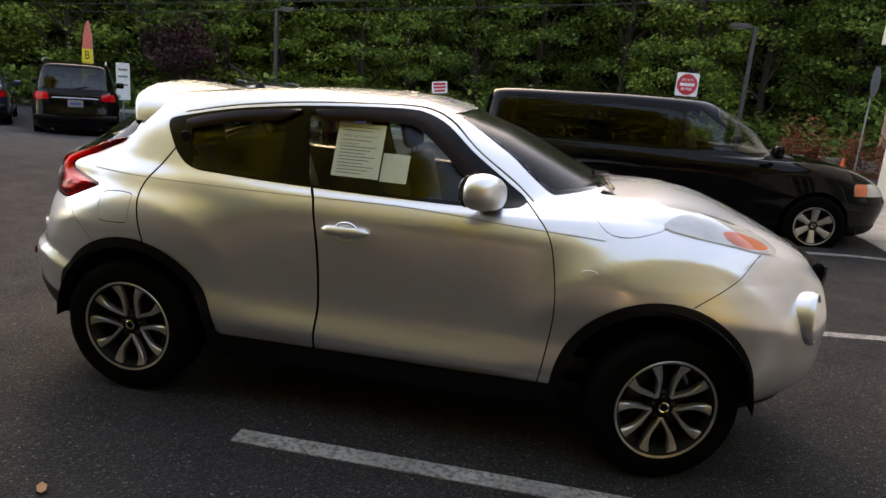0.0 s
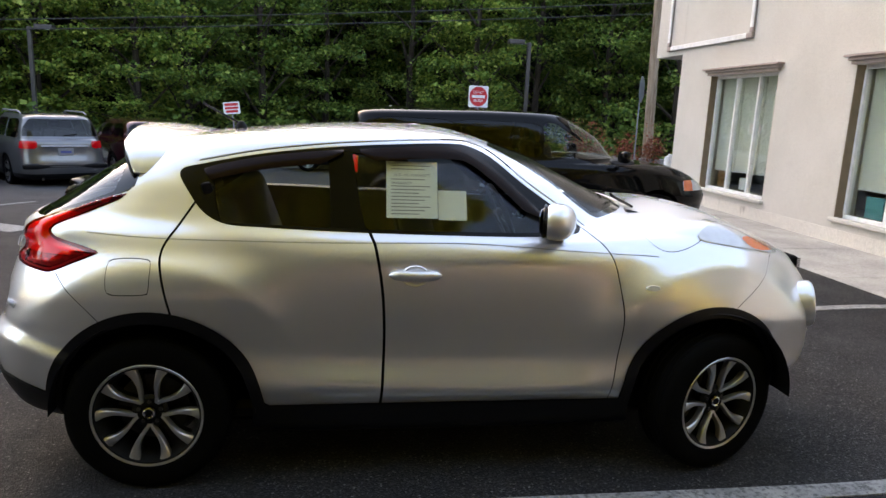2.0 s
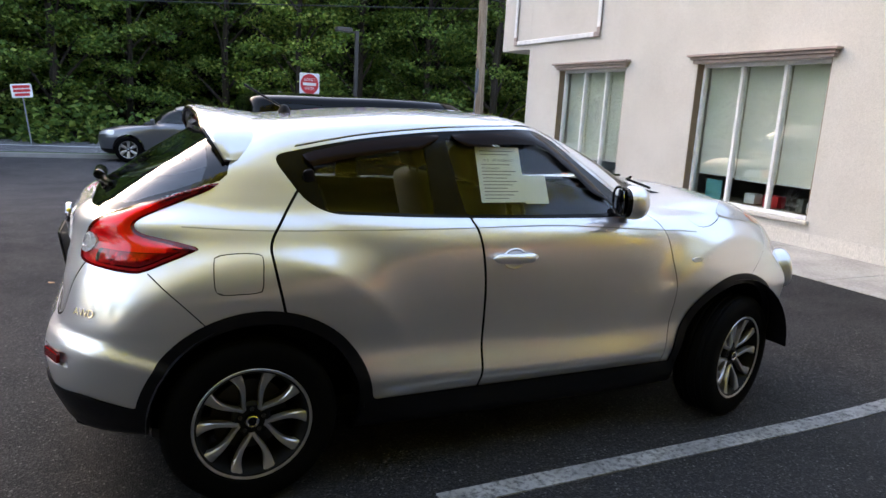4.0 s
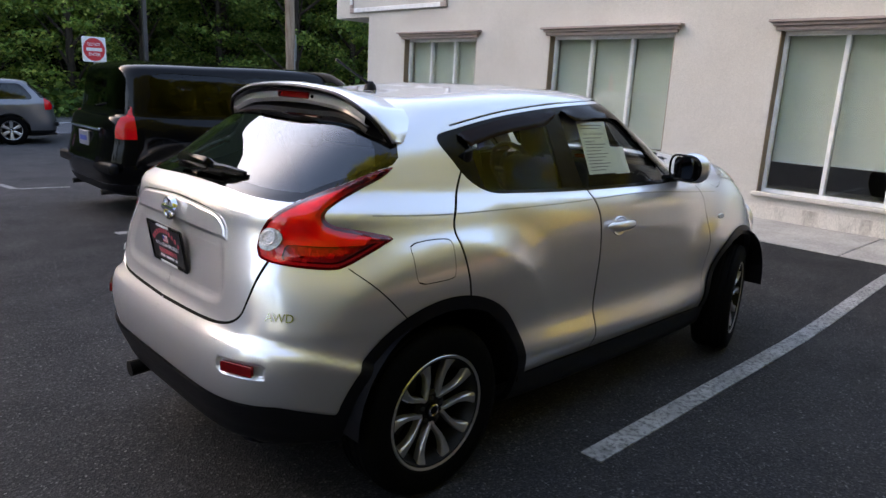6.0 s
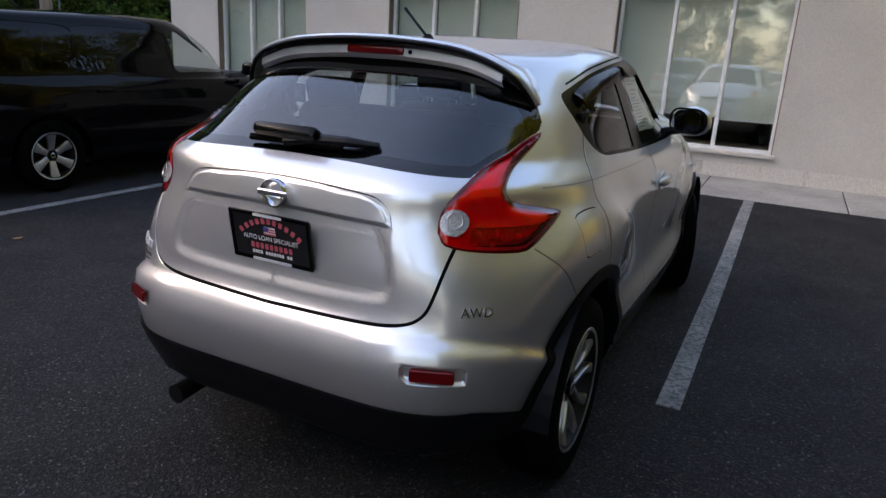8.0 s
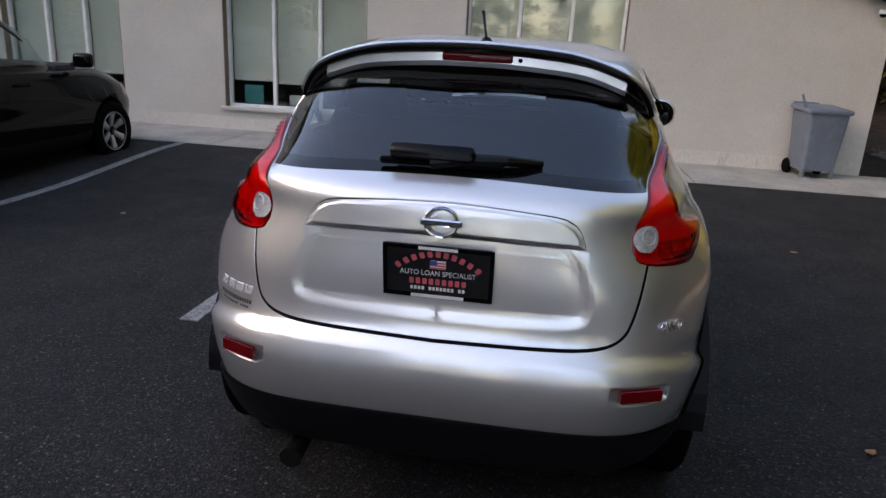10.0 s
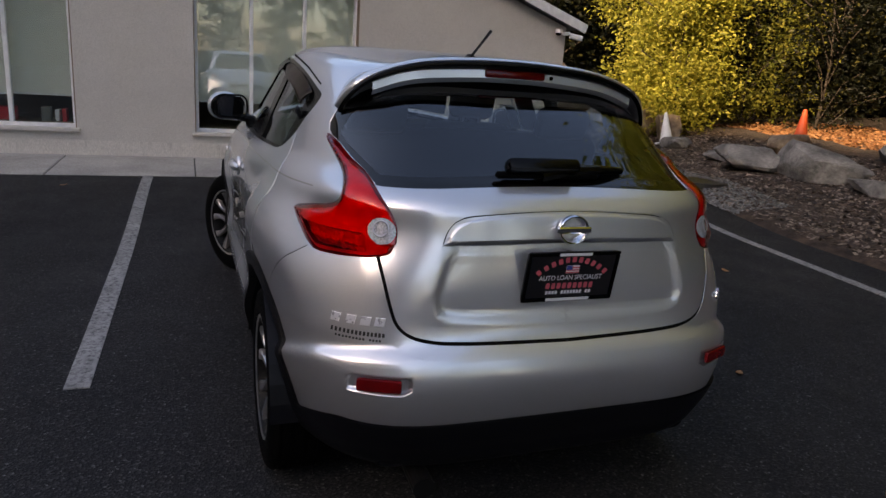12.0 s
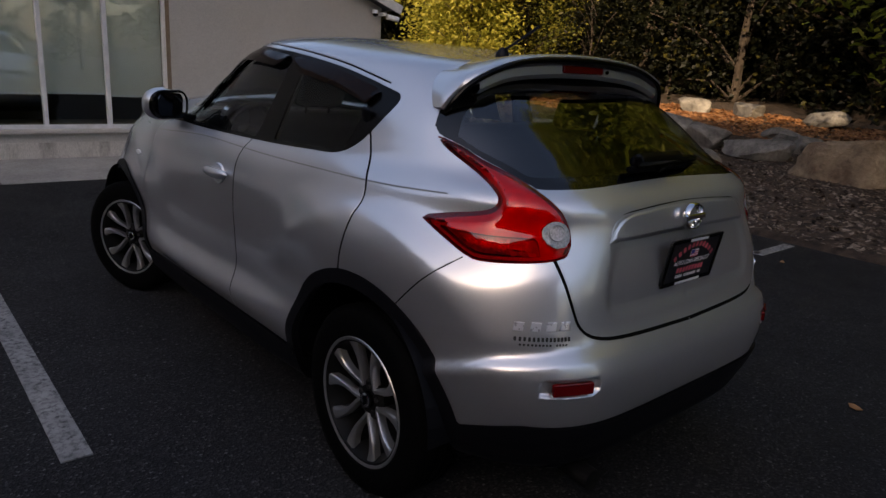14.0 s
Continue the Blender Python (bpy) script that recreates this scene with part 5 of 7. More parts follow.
    def on_tail(yy, zz, lift=0.003):
        V, N = crossover.skin[0], crossover.skin[1]
        i = np.argmin(np.where(V[:, 0] < -1.3, np.hypot(V[:, 1] - yy, V[:, 2] - zz), 9))
        n = Vector(N[i])
        h = Vector((0, 0, 1)).cross(n).normalized()
        u = n.cross(h)
        px = V[i][0] - (n.y * (yy - V[i][1]) + n.z * (zz - V[i][2])) / n.x
        return Matrix.Translation(Vector((px, yy, zz)) + n * lift) @ Matrix((h, u, n)).transposed().to_4x4()
    for s in (-1, 1):
        part("bumper_reflector", prism(bmesh.new(), rounded(0.128, 0.036, 0.007), 0.012, on_tail(s * 0.588, 0.600, -0.007), 0.003), M_LAMPDEEP, car, "narrow red bumper reflector")
    lettering("drive_letters", "AWD", 0.040, on_tail(-0.66, 0.77), M_CHROME, car, 0.002, width=0.095)
    for k in range(4):
        part("model_badge", prism(bmesh.new(), [(-0.0165, -0.0125), (0.0125, -0.0125), (0.0165, 0.0125), (-0.0125, 0.0125)], 0.004, on_tail(0.686 - k * 0.0365, 0.763 + 0.0008 * k, 0.001), 0.0015), M_SATIN, car, "small slanted chrome badge piece")
    for v0, ww, hh, n in ((0.729, 0.138, 0.012, 14), (0.713, 0.118, 0.006, 14)):
        for k in range(n):
            if k != 9 or hh > 0.01:
                part("dealer_bar", prism(bmesh.new(), rounded(ww / n * 0.74, hh, 0.001, 2), 0.0006, on_tail(0.632 + ((n - 1) / 2 - k) * ww / n, v0, 0.0015)), M_BLACKINK, car)
    # dark alloy on the pipe stands in for the shade below the bumper
    part("exhaust_pipe", tube(bmesh.new(), [(-1.55, 0.43, 0.26), (-1.80, 0.43, 0.255), (-1.945, 0.43, 0.245)], [0.03, 0.032, 0.036], 16), M_ALLOYDK, car, "exhaust tail pipe coloured dark for the shade under the bumper")
    part("rear_valance", boxed((0.30, 1.15, 0.16), (-1.74, 0, 0.33), 0.05, (0, 14, 0), 2), M_CLAD, car, smooth=True)
    base = part("aerial", lathe(bmesh.new(), [(0.0, 0.028), (0.012, 0.026), (0.026, 0.008), (0.03, -0.012), (0, -0.012)], 20, "z", (-0.985, 0, 1.508)), M_CLAD, car, "short black roof aerial leaning back", smooth=True)
    part("mast", tube(bmesh.new(), [(-0.985, 0, 1.52), (-1.085, 0, 1.572), (-1.17, 0, 1.617)], [0.006, 0.005, 0.006], 8), M_CLAD, base)

    # cabin
    for s in (-1, 1):
        seat("front_seat", car, (0.22, s * 0.36, 0.28), 0.50, label="black cloth front seat with headrest")
    rs = seat("rear_bench", car, (-0.62, 0, 0.32), 1.22, 20, False, "black cloth rear bench")
    for yy in (-0.40, 0.40):
        part("headrest", block(bmesh.new(), (0.08, 0.24, 0.13), (-0.455, yy, 0.96), 0.035, (0, -18, 0), 3), M_CLOTH, rs, smooth=True)
    db = part("dashboard", block(bmesh.new(), (0.42, 1.30, 0.30), (0.80, 0, 0.98), 0.09, (0, 6, 0), 3), M_DASH, car, smooth=True)
    for k in range(2):
        part("dial_hood", lathe(bmesh.new(), [(0.075, 0.0), (0.085, 0.03), (0.078, 0.04), (0.07, 0.01), (0, 0.008)], 28, "x", (0.55, 0.29 + k * 0.14, 1.10)), M_CHROME, db)
    stw = bmesh.new()
    ring = [Vector((0, 0.185 * math.cos(a), 0.185 * math.sin(a))) for a in (2 * math.pi * k / 32 for k in range(33))]
    tube(stw, ring, 0.016, 8)
    block(stw, (0.03, 0.34, 0.035), (0, 0, -0.01), 0.008)
    block(stw, (0.03, 0.04, 0.17), (0, 0, -0.09), 0.008)
    block(stw, (0.05, 0.12, 0.10), (0, 0, -0.01), 0.02)
    stw.transform(pose(0.47, 0.36, 1.03, 0, -24, 0))
    part("steering_wheel", stw, M_DASH, car, smooth=True)
    part("inside_mirror", block(bmesh.new(), (0.02, 0.22, 0.06), (0.28, 0, 1.385), 0.012, (0, 0, 0), 2), M_TRIM, car)

    # paper in the window
    for w, h, xc, zc, lines in ((0.222, 0.255, -0.175, 1.288, True), (0.125, 0.135, 0.002, 1.225, False)):
        yy = -(crossover.surface(xc, zc) - 0.018)
        lean = math.degrees(math.atan2(crossover.surface(xc, zc - 0.1) - crossover.surface(xc, zc + 0.1), 0.2))
        pm = Matrix.Translation((xc, yy, zc)) @ pose(0, 0, 0, 90 - lean, 0, 0)
        sheet_ob = part("window_sheet", prism(bmesh.new(), rounded(w, h, 0.003, 2), 0.0008, pm), M_PAPER, car, "printed sheet taped inside the window")
        if lines:
            lettering("sheet_title", "AS IS - NO WARRANTY", 0.018, pm @ pose(0, 0.065, 0.001), M_GREYINK, sheet_ob, 0.0002, width=0.16)
            lettering("sheet_title", "WARRANTY", 0.016, pm @ pose(-0.045, 0.028, 0.001), M_GREYINK, sheet_ob, 0.0002, width=0.09)
            for k in range(15):
                v = 0.108 - 0.0155 * k
                if min(abs(v - 0.065), abs(v - 0.028)) > 0.012:
                    ww = 0.17 - 0.05 * ((k * 7) % 3) / 2
                    part("print_bar", prism(bmesh.new(), rounded(ww, 0.004, 0.001, 1), 0.0004, pm @ pose(-(0.18 - ww) / 2, v, 0.001)), M_GREYINK, sheet_ob)
    return car


crossover.skin = crossover_skin()


def _flank(x, z):
    V = crossover.skin[0]
    i = np.argsort((V[:, 0] - x) ** 2 + (V[:, 2] - z) ** 2 + (V[:, 1] > 0) * 9 + (np.abs(V[:, 1]) < 0.3) * 9)[:6]
    w = 1 / (1e-4 + np.hypot(V[i, 0] - x, V[i, 2] - z))
    return float((np.abs(V[i, 1]) * w).sum() / w.sum())


crossover.surface = _flank
M_VISOR = plain("smoked_acrylic", (0.012, 0.006, 0.004), 0.12, spec=0.07)
crossover()

# ---- ground, walk and building ----
def smooth(t):
    t = np.clip(t, 0, 1)
    return t * t * (3 - 2 * t)


def lot_height(x, y):
    """The lot climbs a little to the walk and falls away towards the road."""
    x, y = np.asarray(x, float), np.asarray(y, float)
    return 0.11 * smooth((x - 1.6) / 2.6) * smooth((y + 30) / 10) * (1 - smooth((y - 6) / 6)) - 0.45 * smooth((y - 5) / 9) * (1 - 0.9 * smooth((x - 1) / 7))


def ground():
    ax = np.unique(np.r_[-400, -200, -100, -60, -40, -30, np.arange(-24, -7.9, 0.8), np.arange(-8, 8, 0.2), np.arange(8, 24.1, 0.8), 30, 40, 60, 100, 200, 400])
    X, Y = np.meshgrid(ax, ax, indexing="ij")
    Z = lot_height(X, Y)
    n = len(ax)
    idx = np.arange(n * n).reshape(n, n)
    F = np.stack([idx[:-1, :-1], idx[1:, :-1], idx[1:, 1:], idx[:-1, 1:]], -1).reshape(-1, 4)
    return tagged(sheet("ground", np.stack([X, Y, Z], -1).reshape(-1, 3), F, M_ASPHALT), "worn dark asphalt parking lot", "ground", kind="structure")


def strip(name, pts, wide, material, lift=0.006, label="", category="line", n=24, height=lot_height):
    """A painted or laid band along points on the ground, with a little thickness."""
    p = np.array(pts, float)
    run = np.r_[0, np.cumsum(np.hypot(*np.diff(p, axis=0).T))]
    s = np.linspace(0, run[-1], max(n, len(p)))
    c = np.stack([np.interp(s, run, p[:, 0]), np.interp(s, run, p[:, 1])], 1)
    d = np.gradient(c, axis=0)
    d /= np.linalg.norm(d, axis=1, keepdims=True)
    nrm = np.stack([-d[:, 1], d[:, 0]], 1)
    V, F = [], []
    for k in range(len(c)):
        for o in (-1, 1):
            q = c[k] + nrm[k] * wide / 2 * o
            z = float(height(*q))
            V += [(q[0], q[1], z - 0.01), (q[0], q[1], z + lift)]
    for k in range(len(c) - 1):
        a = 4 * k
        F += [(a + 1, a + 5, a + 7, a + 3), (a, a + 4, a + 5, a + 1), (a + 2, a + 3, a + 7, a + 6)]
    F += [(0, 1, 3, 2), (len(V) - 4, len(V) - 2, len(V) - 1, len(V) - 3)]
    return tagged(sheet(name, np.array(V), F, material, smooth=False), label, category, kind="structure")


ground()
for y0, y1, x0, x1 in ((-1.075, -1.06, -0.56, 4.45), (1.555, 1.49, -0.54, 4.45), (4.25, 4.36, -0.75, 4.45)):
    strip("parking_line", [(x0, y0), (x1, y1)], 0.105, M_LINE, label="worn white parking line on asphalt", n=30)
strip("parking_line", [(-0.46, -4.0), (1.2, -4.2), (3.0, -4.42), (4.9, -4.62)], 0.10, M_LINE, label="worn white edge line on asphalt", n=30)
strip("parking_line", [(-0.46, -3.96), (-0.46, -4.62)], 0.10, M_LINE, label="short white end line on asphalt")
strip("parking_line", [(-6.0, 6.4), (-5.6, 8.5)], 0.10, M_LINE, label="white parking line across the lot")
strip("parking_line", [(-0.76, 8.3), (-0.1, 8.16)], 0.10, M_LINE, label="white parking line across the lot")
strip("parking_line", [(-0.76, 9.96), (-0.76, 8.3)], 0.10, M_LINE, label="white parking line across the lot")
strip("painted_arrow", [(-5.2, 5.6), (-4.3, 5.1)], 0.35, M_LINE, label="white arrow head painted on the lot")


def walk_height(x, y):
    return np.full(np.shape(x), 0.115)


# concrete walk with joints, and its kerb edge
slab_y = np.arange(-5.0, 10.01, 1.5)
walkway = tagged(root("pavement"), "pale concrete pavement along the building", "pavement", kind="structure")
for a, b in zip(slab_y[:-1], slab_y[1:]):
    part("slab", boxed((1.52, b - a - 0.012, 0.16), (5.21, (a + b) / 2, 0.04), 0.008), M_CONC, walkway)
part("joint_bed", boxed((1.5, 15.0, 0.14), (5.21, 2.5, 0.035)), M_SEAM, walkway)


def wall_with_openings(name, y0, y1, z0, z1, holes, x, thick, material):
    ys = sorted({y0, y1, *(v for h in holes for v in h[:2])})
    zs = sorted({z0, z1, *(v for h in holes for v in h[2:])})
    bm = bmesh.new()
    vs = {}
    def v(i, j, k):
        return vs.setdefault((i, j, k), bm.verts.new((x + thick * k, ys[i], zs[j])) if (i, j, k) not in vs else vs[(i, j, k)])
    solid = {(i, j): not any(h[0] <= (ys[i] + ys[i + 1]) / 2 <= h[1] and h[2] <= (zs[j] + zs[j + 1]) / 2 <= h[3] for h in holes)
             for i in range(len(ys) - 1) for j in range(len(zs) - 1)}
    for (i, j), s in solid.items():
        if not s:
            continue
        for k in (0, 1):
            bm.faces.new([v(i, j, k), v(i + 1, j, k), v(i + 1, j + 1, k), v(i, j + 1, k)])
        for di, dj, e in ((-1, 0, ((i, j), (i, j + 1))), (1, 0, ((i + 1, j), (i + 1, j + 1))), (0, -1, ((i, j), (i + 1, j))), (0, 1, ((i, j + 1), (i + 1, j + 1)))):
            if not solid.get((i + di, j + dj), False):
                bm.faces.new([v(*e[0], 0), v(*e[1], 0), v(*e[1], 1), v(*e[0], 1)])
    return part(name, bm, material)


WX = 5.95
windows = ((-1.16, 0.98), (2.36, 4.50), (6.10, 8.05))
tagged(wall_with_openings("wall_front", -3.72, 9.2, 0.0, 2.45, [(a, b, 0.44, 2.41) for a, b in windows], WX, 0.30, M_STUCCO), "pale smooth stucco shop front wall", "wall", kind="structure")
bm = prism(bmesh.new(), [(-3.72, 2.45), (9.2, 2.45), (9.2, 6.2), (7.0, 6.2)], 0.30, Matrix.Translation((WX, 0, 0)) @ Matrix(((0, 0, 1, 0), (1, 0, 0, 0), (0, 1, 0, 0), (0, 0, 0, 1))))
prism(bm, [(-4.36, 0.0), (-3.72, 0.0), (-3.72, 2.45), (-4.36, 2.225)], 0.30, Matrix.Translation((WX, 0, 0)) @ Matrix(((0, 0, 1, 0), (1, 0, 0, 0), (0, 1, 0, 0), (0, 0, 0, 1))))
tagged(part("wall_gable", bm, M_STUCCO), "pale stucco gable with a raked edge", "wall", kind="structure")
tagged(part("wall_side", boxed((5.0, 0.25, 2.2), (WX + 2.8, -4.235, 1.1)), M_STUCCO), "pale stucco side wall", "wall", kind="structure")
tagged(part("wall_end", boxed((5.0, 0.25, 6.2), (WX + 2.8, 9.073, 3.1)), M_STUCCO), "pale stucco end wall", "wall", kind="structure")
tagged(part("wall_back", boxed((0.25, 13.55, 2.2), (WX + 5.42, 2.42, 1.1)), M_STUCCO), "pale stucco back wall", "wall", kind="structure")
slope = math.degrees(math.atan2(6.2 - 2.225, 7.0 + 4.36))
bm = boxed((5.9, 12.3, 0.10), (WX + 2.75, (7.0 - 4.36) / 2 - 0.06, (6.2 + 2.225) / 2 + 0.06), 0.01, (slope, 0, 0))
tagged(part("roof", bm, M_GALV), "thin metal-edged raked roof", "roof", kind="structure")
bm = boxed((0.03, 12.4, 0.13), (WX - 0.20, (7.0 - 4.36) / 2 - 0.06, (6.2 + 2.225) / 2 + 0.045), 0.004, (slope, 0, 0))
tagged(part("trim_fascia", bm, M_FRAME), "white fascia board on the raked roof edge", "trim", kind="structure")
tagged(part("wall_upper", boxed((0.9, 1.15, 3.37), (WX + 0.45, 9.777, 4.545), 0.006), M_STUCCO), "stucco sign band jutting out past the corner", "wall", kind="structure")
tagged(part("roof_flat", boxed((5.6, 2.9, 0.12), (WX + 2.6, 8.4, 6.3)), M_GALV), "flat roof over the corner", "roof", kind="structure")
tagged(part("wall_plinth", boxed((0.008, 13.52, 0.19), (WX - 0.005, 2.42, 0.207)), M_PLINTH), "weather-stained low base of the wall", "wall", kind="structure")
fr = tagged(root("trim_sign_frame"), "mauve moulded frame round an empty sign panel", "trim", kind="structure")
for (yc, zc, w, h) in ((8.34, 3.0, 2.95, 0.09), (8.34, 4.4, 2.95, 0.09), (6.91, 3.7, 0.088, 1.308), (9.77, 3.7, 0.088, 1.308)):
    part("moulding", boxed((0.05, w, h), (WX - 0.027, yc, zc), 0.015, seg=2), M_CORNICE, fr)
    part("inner_bead", boxed((0.03, w * (0.9 if w > 1 else 1), h * (0.9 if h > 1 else 1)), (WX - 0.038, yc, zc), 0.01), M_FRAME, fr)

tagged(part("room_floor", boxed((4.9, 12.9, 0.1), (WX + 2.8, 2.4, 0.17)), M_ROOM), "dark carpet inside the shop", "floor", kind="structure")
tagged(part("room_ceiling", boxed((4.9, 12.9, 0.1), (WX + 2.8, 2.4, 2.72)), M_LINER), "pale ceiling inside the shop", "ceiling", kind="structure")
tagged(part("room_partition", boxed((0.1, 12.9, 2.5), (WX + 2.6, 2.4, 1.45)), M_ROOM), "dim partition inside the shop", "wall", kind="structure")

for k, (a, b) in enumerate(windows):
    w = tagged(root(f"window_{k + 1}"), "white-framed shop window of three panes with pale roller blinds", "window", kind="structure")
    wide = b - a
    gx = WX + 0.16
    for z, h in ((0.465, 0.05), (2.385, 0.05)):
        part("window_rail", boxed((0.07, wide - 0.004, h), (gx, (a + b) / 2, z), 0.006), M_FRAME, w)
    for i in range(4):
        y = a + 0.027 + (wide - 0.054) * i / 3
        part("mullion", boxed((0.08, 0.05, 1.87), (gx - 0.002, y, 1.425), 0.006), M_FRAME, w)
    for s, y in ((1, a + 0.002), (-1, b - 0.002)):
        part("reveal_lining", boxed((0.14, 0.012, 1.965), (WX + 0.075, y + s * 0.006, 1.425)), M_REVEAL, w)
    for i in range(3):
        y0 = a + 0.027 + (wide - 0.054) * i / 3
        pw = (wide - 0.054) / 3 - 0.05
        yc = y0 + (wide - 0.054) / 6
        p = part("pane", boxed((0.008, pw, 1.87), (gx, yc, 1.425)), M_WINDOW, w)
        p.visible_shadow = False
        drop = (0.84, 0.83, 0.80)[k] + 0.012 * ((i * 5 + k) % 3 - 1)
        bl = part("roller_blind", boxed((0.006, pw + 0.03, 2.40 - drop), (gx + 0.10, yc, (2.40 + drop) / 2)), M_BLIND, w, "pale grey-green roller blind, lowered most of the way")
        part("hem_bar", boxed((0.014, pw + 0.03, 0.025), (gx + 0.10, yc, drop)), M_FRAME, bl)
    c = tagged(root(f"trim_cornice_{k + 1}"), "stepped mauve moulding over the window", "trim", kind="structure")
    for z, h, d, o in ((2.435, 0.045, 0.05, 0.05), (2.478, 0.038, 0.085, 0.08), (2.515, 0.032, 0.12, 0.12)):
        part("moulding", boxed((d, wide + 2 * o, h), (WX - d / 2 - 0.002, (a + b) / 2, z), 0.008, seg=2), M_CORNICE, c)
    part("sill", boxed((0.09, wide + 0.08, 0.05), (WX - 0.02, (a + b) / 2, 0.43), 0.01), M_STUCCO, c)

# ---- other vehicles ----
def vehicle(name, at, turn, L, W, H, material, label, hood=1.0, belt=1.02, nose=0.75, cowl=0.30, roof_f=0.12, roof_r=-0.47, tail=-0.5, deck=None, base=0.27, wheelbase=0.6, tyre=0.34, lamp="wide", detail=1, spare=M_ALLOY, glass=None, rails=True, style="six", side_win=None, set_back=0.0):
    """A car from its main measures: x is forward, fractions are of the length; lofted skin, then glass, lamps and openings cut out of it."""
    v = root(name, at, turn, label, "car")
    xf, xr, hw = L * 0.5, -L * 0.5, W / 2
    n, st = (150, 0.03) if detail > 1 else (90, 0.06)
    global STATIONS
    keep = STATIONS
    STATIONS = (xf * 0.92, xf * 0.6, xf * 0.2, -xf * 0.2, -xf * 0.6, -xf * 0.9)
    one = lambda k: (k,) * 6
    cw, rf, rr = L * cowl, L * roof_f, L * roof_r
    deck = belt + 0.03 if deck is None else deck
    tx = L * tail
    R = [rail(xf - 0.22, xr + 0.2, 4, 5, one(hw - 0.14), one(base - 0.05), n),
         rail(xf - 0.10, xr + 0.06, 4, 6, one(hw - 0.04), one(base + 0.02), n),
         rail(xf - 0.03, xr + 0.0, 4, 6.5, (hw - 0.02, hw, hw - 0.01, hw - 0.01, hw, hw - 0.02), one(base + 0.20), n),
         rail(xf, xr, 4, 6.5, (hw - 0.02, hw, hw - 0.01, hw - 0.01, hw, hw - 0.02), one(base + 0.34), n),
         rail(xf - 0.02, xr + 0.05, 4, 6.5, (hw - 0.03, hw, hw, hw, hw, hw - 0.03), (nose - 0.06, nose - 0.04, 0.80, 0.80, 0.80, 0.82), n),
         rail(xf - 0.12, xr + 0.06, 4, 6.5, (hw - 0.06, hw - 0.03, hw - 0.01, hw - 0.01, hw - 0.02, hw - 0.05), (nose + 0.08, hood - 0.1, belt - 0.10, belt - 0.10, belt - 0.08, belt - 0.06), n),
         rail((xf + cw) / 2 + 0.1, tx + 0.07 if tail == -0.5 else xr + 0.1, 4, 6.5, (hw - 0.12, hw - 0.10, hw - 0.045, hw - 0.045, hw - 0.06, hw - 0.08), (hood - 0.03, hood, belt - 0.01, belt, belt + 0.01, deck), n),
         rail(cw, tx + 0.10, 3.6, 6.5, (hw - 0.15, hw - 0.13, hw - 0.075, hw - 0.075, hw - 0.085, hw - 0.1), (hood + 0.03, hood + 0.04, belt + 0.04, belt + 0.05, belt + 0.06, deck + 0.05), n),
         rail((cw + rf) / 2 + 0.04, (tx + rr) / 2 + 0.06, 3.8, 6.5, one(hw - 0.155), one((belt + H) / 2 + 0.02), n),
         rail(rf + 0.06, rr + 0.03, 4, 6.5, one(hw - 0.235), (H - 0.10, H - 0.10, H - 0.09, H - 0.09, H - 0.10, H - 0.11), n),
         rail(rf - 0.06, rr + 0.10, 4, 6, one(hw - 0.31), (H - 0.05, H - 0.05, H - 0.03, H - 0.03, H - 0.05, H - 0.06), n),
         rail(rf - 0.3, rr + 0.3, 4, 5, one(hw * 0.5), (H - 0.02, H - 0.02, H - 0.005, H - 0.005, H - 0.02, H - 0.02), n),
         rail(rf - 0.5, rr + 0.5, 3, 3, one(0), one(H), n)]
    S = loft(R, st)
    STATIONS = keep
    x, y, z = S[0][:, 0], np.abs(S[0][:, 1]), S[0][:, 2]
    hx = L * wheelbase / 2
    hub_f, hub_r = hx + 0.02 * L, -hx + 0.02 * L
    ar = tyre + 0.06
    _, S = cut(S, np.maximum(np.minimum(np.hypot(x - hub_f, z - tyre), np.hypot(x - hub_r, z - tyre)) - ar, 0.4 - y))
    x, y, z = S[0][:, 0], np.abs(S[0][:, 1]), S[0][:, 2]
    low, S = cut(S, z - base - 0.10)
    skin_part("sill", shifted(low, 0.004), M_CLAD, v, "black lower trim")
    glass = glass or M_FARTINT
    # side windows between the belt and the roof rail, three a side
    span0, span1 = (rf + cw) / 2 + 0.12 - set_back, (tx + rr) / 2 + 0.30
    ends = side_win or (0.34, 0.68)
    z0, z1 = belt + 0.075, H - 0.135
    cuts = [span0 + (span1 - span0) * k for k in (0, ends[0], ends[1], 1)]
    for k in range(3):
        a, b = cuts[k] - 0.035, cuts[k + 1] + 0.035
        slant_f = (cw - rf) * 0.52 if k == 0 else 0.0
        slant_r = (rr - tx) * 0.5 if k == 2 else 0.0
        outline = spline([(a + slant_f, z0 + 0.01), ((a + b) / 2, z0), (b - slant_r * 0.3, z0 + 0.01), (b - 0.01, (z0 + z1) / 2), (b + slant_r * 0.6, z1 - 0.02), ((a + b) / 2 - slant_f * 0.2, z1), (a - slant_f * 0.75, z1 - 0.03), (a, (z0 + z1) / 2)], n=4)
        x, y, z = S[0][:, 0], np.abs(S[0][:, 1]), S[0][:, 2]
        pane, S = cut(S, np.maximum(area_field(S[0][:, [0, 2]], outline), 0.4 - y))
        for s in (-1, 1):
            half, _ = cut(pane, s * -pane[0][:, 1])
            g = skin_part("side_window", shifted(half, -0.006), M_TINT if k == 0 and detail > 1 else glass, v)
            if g:
                g.visible_shadow = False
    x, y, z = S[0][:, 0], np.abs(S[0][:, 1]), S[0][:, 2]
